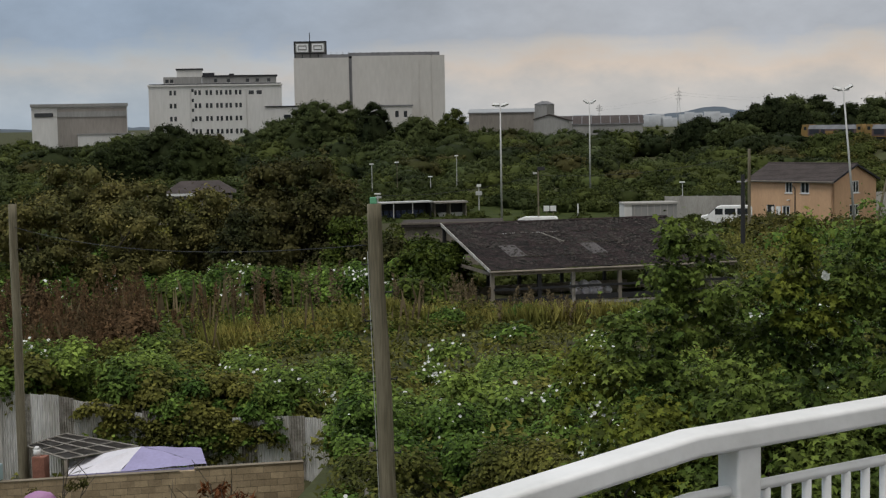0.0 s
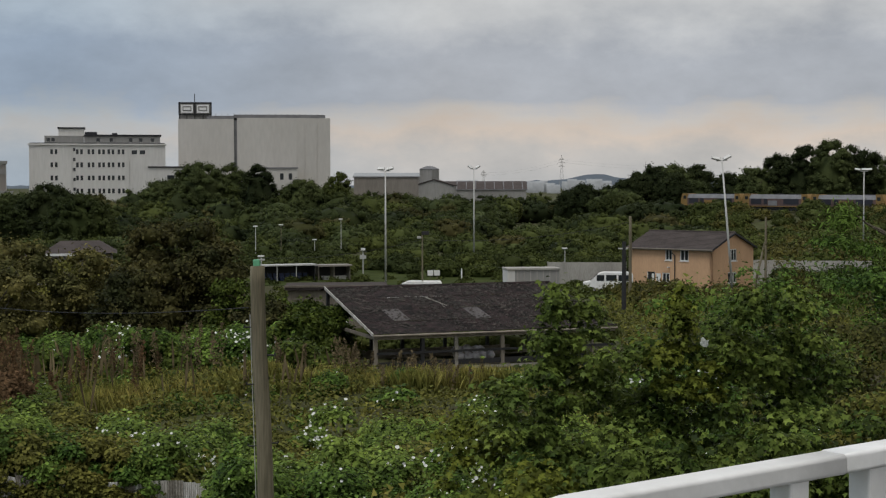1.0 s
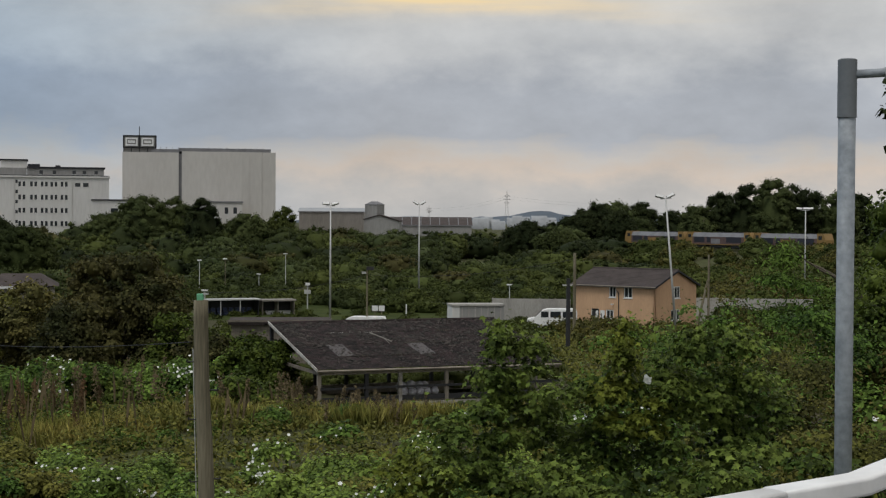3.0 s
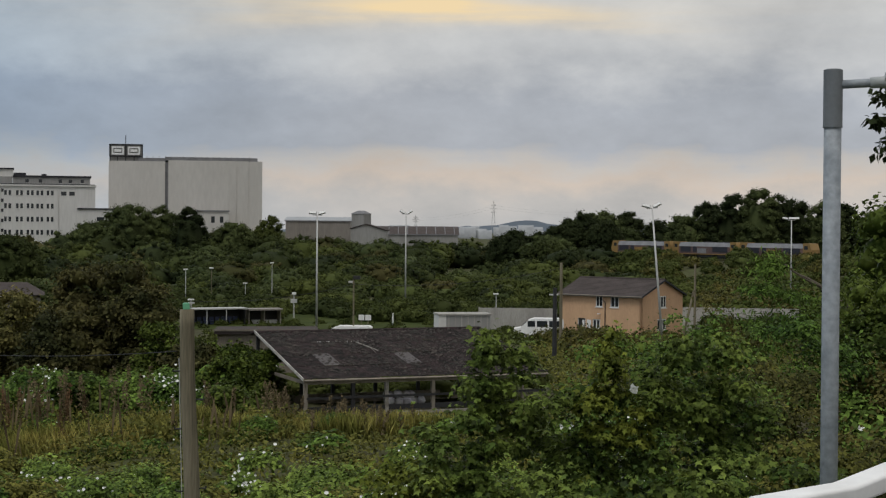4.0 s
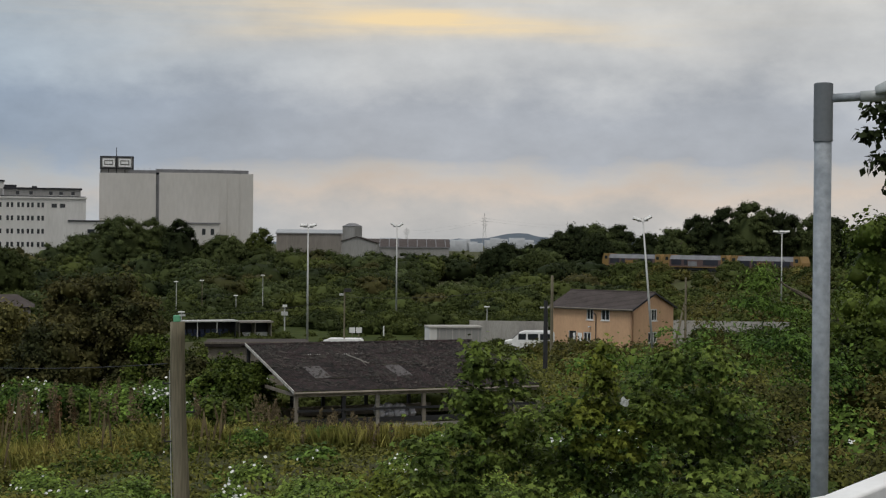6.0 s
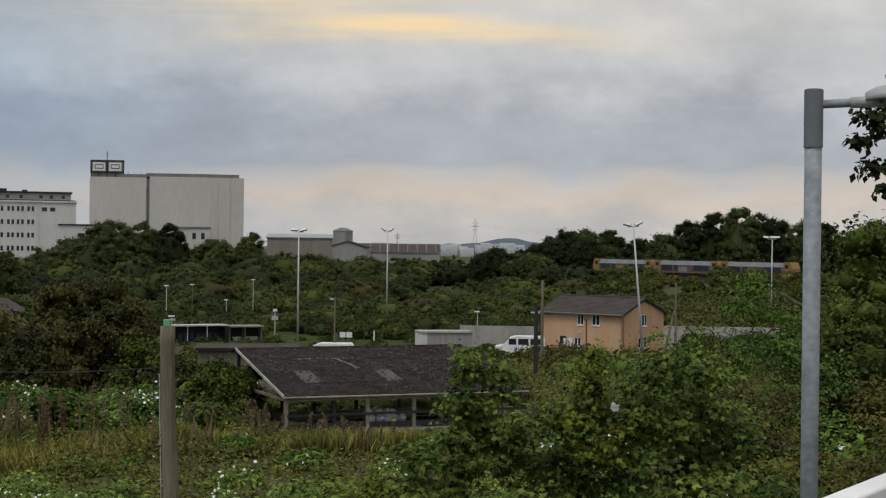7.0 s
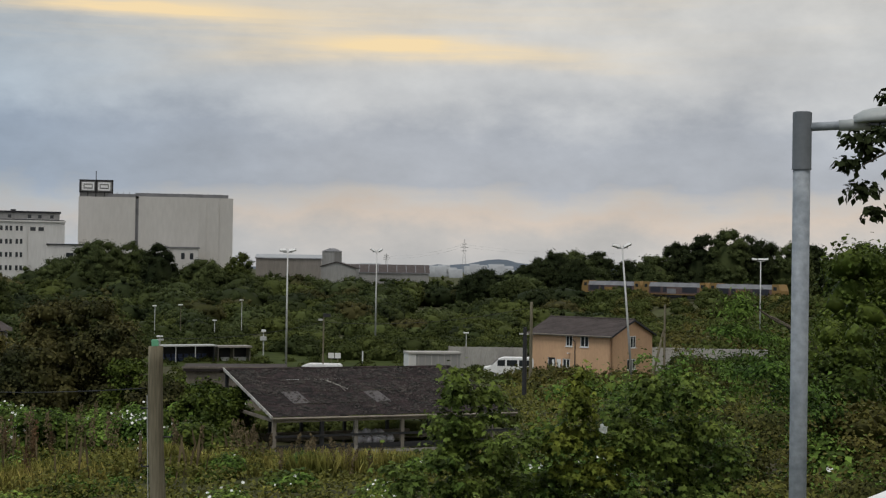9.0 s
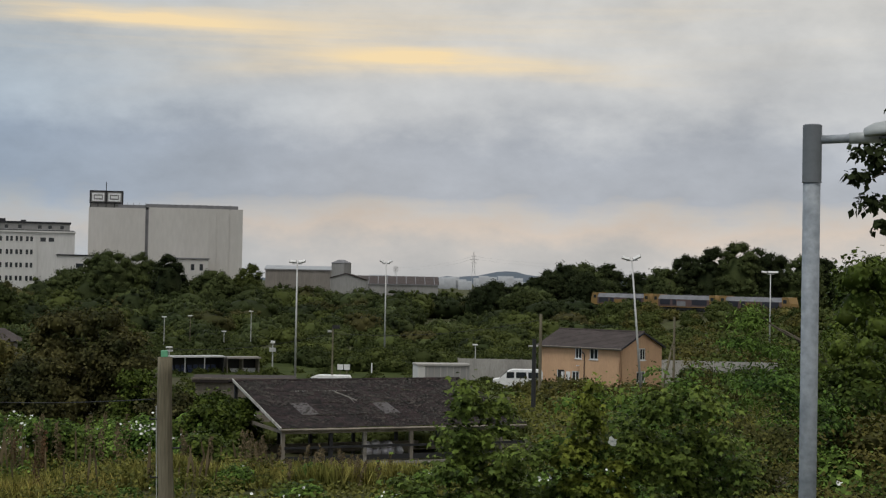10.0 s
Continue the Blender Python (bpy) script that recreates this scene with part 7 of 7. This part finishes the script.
def van(m, label):
    """A plain white panel van: body, glass, lamps and wheels."""
    e = thing("van", m, label, "van")
    prof = [(0, 0.45), (5.2, 0.45), (5.3, 1.15), (4.55, 1.3), (3.75, 2.05), (3.2, 2.25), (0.15, 2.25), (0, 2.05)]
    bm = prism(prof, -0.95, 0.95)
    bmesh.ops.recalc_face_normals(bm, faces=bm.faces)
    bmesh.ops.bevel(bm, geom=list(bm.edges), offset=0.06, segments=2, affect="EDGES")
    part("body", bm, M["white_paint"], e)
    part("windscreen", moved(boxes(((-0.55, -0.8, -0.012), (0.50, 0.8, 0.012))), pose(4.16, 0, 1.70, 0, 43, 0)), M["glass_dark"], e)
    for y in (-0.965, 0.955):
        for x0, x1 in ((3.05, 3.85), (1.75, 2.85), (0.45, 1.55)):
            part("side_window", boxes(((x0, y, 1.35), (x1, y + 0.01, 1.98))), M["glass_dark"], e)
    for x in (0.95, 4.25):
        for y in (-0.96, 0.76):
            w = part("wheel", tubes(((x, y, 0.33), (x, y + 0.2, 0.33), 0.33), sides=18), M["dark_metal"], e)
            part("rim", tubes(((x, y - 0.01, 0.33), (x, y + 0.21, 0.33), 0.19), sides=14), M["light_metal"], w)
    for y in (-0.85, 0.6):
        part("headlight", boxes(((5.2, y, 0.85), (5.31, y + 0.25, 1.1)), bevel=0.02), M["lantern"], e)
        part("rear_light", boxes(((-0.02, y, 0.9), (0.03, y + 0.18, 1.3))), M["brick_red"], e)
    part("bumper", boxes(((5.1, -0.9, 0.35), (5.4, 0.9, 0.6)), bevel=0.05), M["dark_metal"], e)
    return e


van(pose(10.9, 165.5, 0, 0, 0, 178), "white panel van parked beside the house")
van(pose(-8.7, 150.0, 0, 0, 0, 178), "white van with only its roof showing")

# bungalow roofs above the hawthorns
bung = thing("bungalow", pose(-42.2, 131.2, 0, 0, 0, 15), "low bungalow with a grey hipped roof and pale fascia", "bungalow")
part("wall", boxes(((-5.0, 0.5, 0), (6.0, 6.0, 5.5))), M["cladding_brown"], bung)
for x0, x1, ez in ((0.0, 6.4, 5.75), (-6.0, -0.1, 5.45)):
    bm = bmesh.new()
    q = [bm.verts.new(p) for p in ((x0, 0, ez), (x1, 0, ez), (x1, 6.4, ez), (x0, 6.4, ez), (x0 + 1.5, 3.2, ez + 1.0), (x1 - 1.5, 3.2, ez + 1.0))]
    for f in ((0, 1, 5, 4), (1, 2, 5), (2, 3, 4, 5), (3, 0, 4), (3, 2, 1, 0)):
        bm.faces.new([q[k] for k in f])
    part("roof", bm, M["roof_tile"], bung)
    part("fascia", boxes(((x0 + 0.02, -0.06, ez - 0.22), (x0 + (x1 - x0) * 0.6, 0.0, ez - 0.004))), M["upvc"], bung)

# ---- sunken yard: block wall, sheet fence, tent and lean-to ----
W0, W1 = Vector((-21.0, 42.2, 0)), Vector((-10.55, 45.85, 0))
wall_way = (W1 - W0).normalized()
turn = math.degrees(math.atan2(wall_way.y, wall_way.x))
blockwall = thing("block_wall", pose(W0.x, W0.y, -0.5, 0, 0, turn), "buff block garden wall with a thin coping", "wall")
WL = (W1 - W0).length
TOPS = 1.84
part("core", boxes(((0, 0.012, 0), (WL, 0.20, TOPS - 0.05))), M["mortar"], blockwall, "recessed mortar")
me_full, me_half = None, None
rg = random.Random(4)
course, bl = 0.205, 0.41
rows_n = 9
for r in range(rows_n):
    x = -0.5 * bl * (r % 2)
    while x < WL - 0.02:
        x0, x1 = max(0.0, x), min(WL, x + bl - 0.014)
        if x1 - x0 > 0.05 and r >= rows_n - 7:
            whole = abs((x1 - x0) - (bl - 0.014)) < 0.002
            if whole and me_full is not None:
                ob = new("block", me_full)
                ob.parent = blockwall
            else:
                ob = part("block", boxes(((0, -0.004, 0), (x1 - x0, 0.18, course - 0.014))), M["block"], blockwall)
                if whole:
                    me_full = ob.data
            ob.location = (x0, rg.uniform(-0.006, 0.004), r * course)
        x += bl
part("lower_courses", boxes(((0, -0.003, 0), (WL, 0.015, (rows_n - 7) * course - 0.014))), M["block"], blockwall)
part("coping", boxes(((0, -0.03, TOPS), (WL * 0.66, 0.21, TOPS + 0.02))), M["mortar"], blockwall)
part("coping", boxes(((WL * 0.70, -0.03, TOPS + 0.05), (WL, 0.21, TOPS + 0.07))), M["mortar"], blockwall)
part("raised_courses", boxes(((WL * 0.70, 0.0, TOPS), (WL, 0.2, TOPS + 0.05))), M["block"], blockwall)

fence = thing("sheet_fence", pose(0, 0, -0.45), "weathered corrugated sheet fence overhung by brambles", "fence")
stops = ((-26.5, 45.3, 3.9), (-21.0, 47.57, 3.75), (-18.9, 48.46, 3.30), (-16.8, 49.2, 2.72), (-14.2, 50.04, 2.35), (-11.6, 50.69, 2.30), (-9.6, 51.1, 2.2))


def fence_at(f):
    f = min(max(f, 0), len(stops) - 1.001)
    i = int(f)
    u = f - i
    return [p + (q - p) * u for p, q in zip(stops[i], stops[i + 1])]


count = 30
for k in range(count):
    f0, f1 = 6 * k / count, 6 * (k + 1.03) / count
    drop = rg.uniform(-0.05, 0.07)
    bm = bmesh.new()
    cols = []
    for c in range(25):
        x, y, h = fence_at(f0 + (f1 - f0) * c / 24)
        w = 0.022 * math.sin(c * math.pi / 2)
        cols.append([bm.verts.new((x, y + w + 0.01 * (k % 2), z)) for z in (0.0, h * 0.5, h - drop)])
    for ca, cb in zip(cols, cols[1:]):
        for j in (0, 1):
            bm.faces.new((ca[j], cb[j], cb[j + 1], ca[j + 1]))
    part("sheet", bm, M["corrugated"] if k % 3 else M["pale_board"], fence)

tent = thing("party_tent", pose(-15.9, 46.0, -0.45, 0, 0, 20), "lilac and white fabric garden tent", "tent")
ridge, eav = 2.24, 1.70
tp = [(-2.1, -1.1, eav), (2.05, -1.1, eav + 0.1), (2.05, 1.2, eav + 0.12), (-2.1, 1.2, eav), (0.15, 0.0, ridge), (-0.4, 0.2, ridge - 0.02)]


def cloth(corners, sag, n=8):
    bm = bmesh.new()
    a, b_, c = [Vector(p) for p in corners]
    grid = {}
    for i in range(n + 1):
        for j in range(n + 1 - i):
            u, v = i / n, j / n
            p = a * (1 - u - v) + b_ * u + c * v
            p.z -= sag * 27 * u * v * (1 - u - v) + 0.015 * math.sin(u * 19 + v * 7)
            grid[i, j] = bm.verts.new(p)
    for i in range(n):
        for j in range(n - i):
            bm.faces.new((grid[i, j], grid[i + 1, j], grid[i, j + 1]))
            if j < n - i - 1:
                bm.faces.new((grid[i + 1, j], grid[i + 1, j + 1], grid[i, j + 1]))
    return bm


part("roof_panel", cloth((tp[0], (-0.55, -1.12, eav + 0.03), tp[4]), 0.04), M["tarp_white"], tent, "white panel", True)
part("roof_panel", cloth(((-0.55, -1.12, eav + 0.03), tp[1], tp[4]), 0.05), M["tarp"], tent, "lilac panel", True)
part("roof_panel", cloth((tp[1], tp[2], tp[4]), 0.05), M["tarp"], tent, "lilac panel", True)
part("roof_panel", cloth((tp[2], tp[3], tp[4]), 0.05), M["tarp_white"], tent, "white panel", True)
part("roof_panel", cloth((tp[3], tp[0], tp[4]), 0.05), M["tarp_white"], tent, "white panel", True)
part("valance", boxes(((-2.1, -1.12, eav - 0.35), (2.05, -1.1, eav + 0.02))), M["tarp"], tent)
part("valance", boxes(((2.05, -1.1, eav - 0.30), (2.07, 1.2, eav + 0.08))), M["tarp"], tent)
for x in (-2.08, 2.03):
    for y in (-1.08, 1.18):
        part("leg", tubes(((x, y, 0), (x, y, eav), 0.02), sides=6), M["light_metal"], tent)

lean = thing("lean_to", pose(0, 0, 0), "lean-to with a grubby framed plastic roof", "lean-to")
corner = [Vector(p) for p in ((-17.83, 44.95, 1.58), (-16.36, 47.5, 1.45), (-19.0, 48.0, 1.74), (-19.34, 45.6, 1.84))]


def on_lean(u, v, lift=0.0):
    return corner[0] * (1 - u) * (1 - v) + corner[1] * u * (1 - v) + corner[2] * u * v + corner[3] * (1 - u) * v + Vector((0, 0, lift))


for i in range(4):
    for j in range(3):
        bm = bmesh.new()
        lo = [bm.verts.new(on_lean(u, v)) for u, v in ((i / 4, j / 3), ((i + 1) / 4, j / 3), ((i + 1) / 4, (j + 1) / 3), (i / 4, (j + 1) / 3))]
        bm.faces.new(lo)
        bmesh.ops.solidify(bm, geom=list(bm.faces), thickness=0.012)
        part("roof_sheet", bm, M["polycarb"], lean)
for i in range(5):
    part("rafter", tubes((on_lean(i / 4, 0, 0.02), on_lean(i / 4, 1, 0.02), 0.028), sides=6), M["pale_board"], lean)
for j in range(4):
    part("batten", tubes((on_lean(0, j / 3, 0.025), on_lean(1, j / 3, 0.025), 0.022), sides=6), M["pale_board"], lean)
for c in corner:
    part("post", boxes(((c.x - 0.045, c.y - 0.045, -0.45), (c.x + 0.045, c.y + 0.045, c.z - 0.02))), M["old_timber"], lean)
pillar = boxes(((-0.2, -0.2, 0), (0.2, 0.2, 2.15)), bevel=0.01)
ob = tagged(finish("brick_pillar", pillar, M["brick_red"]), "red brick pillar beside the lean-to", "pillar")
ob.location = (-18.62, 44.9, -0.45)
bm = bmesh.new()
tube(bm, (0, 0, 0), (0, 0, 0.22), 0.10, 0.11, 14)
tube(bm, (0, 0, 0.22), (0, 0, 0.30), 0.11, 0.05, 14)
ob = tagged(finish("white_jar", bm, M["upvc"], smooth=True), "white lidded jar on the brick pillar", "jar")
ob.location = (-18.72, 44.9, 1.70)
bm = boxes(((-0.25, -0.2, 0), (0.25, 0.2, 0.5)), bevel=0.05)
ob = tagged(finish("plastic_crate", bm, material("pale_blue_plastic", (0.35, 0.48, 0.50), 0.5, 0.15, 2, 10, 0.05)), "pale blue plastic crate on the wall", "crate")
ob.location = (-19.35, 43.05, 1.35)


def dry_plant(x, y, z, h, n, leaf, mat, label, seed):
    nr, rng = np.random.default_rng(seed), random.Random(seed)
    e = thing("dead_shrub", pose(x, y, float(ground_z(x, y)) - 0.05), label, "shrub")
    gz = e.location.z
    for k in range(3):
        bm = bmesh.new()
        woody(bm, rng, Vector((rng.uniform(-0.2, 0.2), 0, 0)), (rng.uniform(-0.2, 0.2), 0, 1), z + h - gz, 0.03, 1, [])
        part("stem", bm, M["bark"], e)
    cs = np.array([(nr.normal() * h * 0.45, nr.normal() * 0.2, z - gz + h * nr.random()) for k in range(10)])
    pos, nrm = shell(nr, cs, np.full(10, h * 0.16), n, 1.0, 0.2, 0.6)
    leaves("foliage", pos, nrm, leaf * nr.uniform(0.5, 1.4, n), LANCE, mat, e, nr, 0.3)


rust = leafy("rust_brown_leaf", (0.22, 0.085, 0.035), (0.12, 0.05, 0.025), 0.4, 2.0)
dry_plant(-11.9, 42.0, 0.7, 0.9, 260, 0.22, rust, "rust-brown dried shrub before the wall", 201)
dry_plant(-13.2, 42.0, 0.6, 0.6, 160, 0.18, rust, "rust-brown dried shrub before the wall", 202)
dry_plant(-16.6, 41.5, 0.9, 1.0, 420, 0.14, M["leaf_olive"], "dull leafy shrub before the block wall", 203)
bm = bmesh.new()
bmesh.ops.create_icosphere(bm, subdivisions=3, radius=0.5)
for v in bm.verts:
    v.co = Vector((v.co.x * 1.0, v.co.y * 0.7, max(-0.3, v.co.z * 0.7))) * (1 + 0.2 * noise.noise(v.co * 3))
ob = tagged(finish("folded_cover", bm, material("pink_lilac_plastic", (0.45, 0.22, 0.42), 0.5, 0.15, 2, 10, 0.1), smooth=True), "pink-lilac plastic cover heaped on a stand", "cover")
ob.location = (-16.9, 40.7, 1.3)
ob2 = tagged(finish("garden_stand", boxes(((-0.4, -0.3, -1.75), (0.4, 0.3, -0.15))), M["old_timber"]), "old timber stand under the plastic cover", "stand")
ob2.location = (-16.9, 40.7, 1.3)
# loose boards on the bramble slope
for (x, y, z0, z1, w, lean_y) in ((-6.8, 35.3, 2.6, 4.25, 0.05, 7), (-8.1, 39.2, 1.6, 2.95, 0.16, 10)):
    bm = boxes(((-w, -0.015, 0), (w, 0.015, z1 - z0 + 1.0)), bevel=0.008)
    ob = tagged(finish("loose_board", bm, M["pale_board"]), "pale weathered board leaning in the brambles", "board", "loose boards")
    ob.matrix_world = pose(x, y, z0 - 1.0, -4, lean_y, 10)
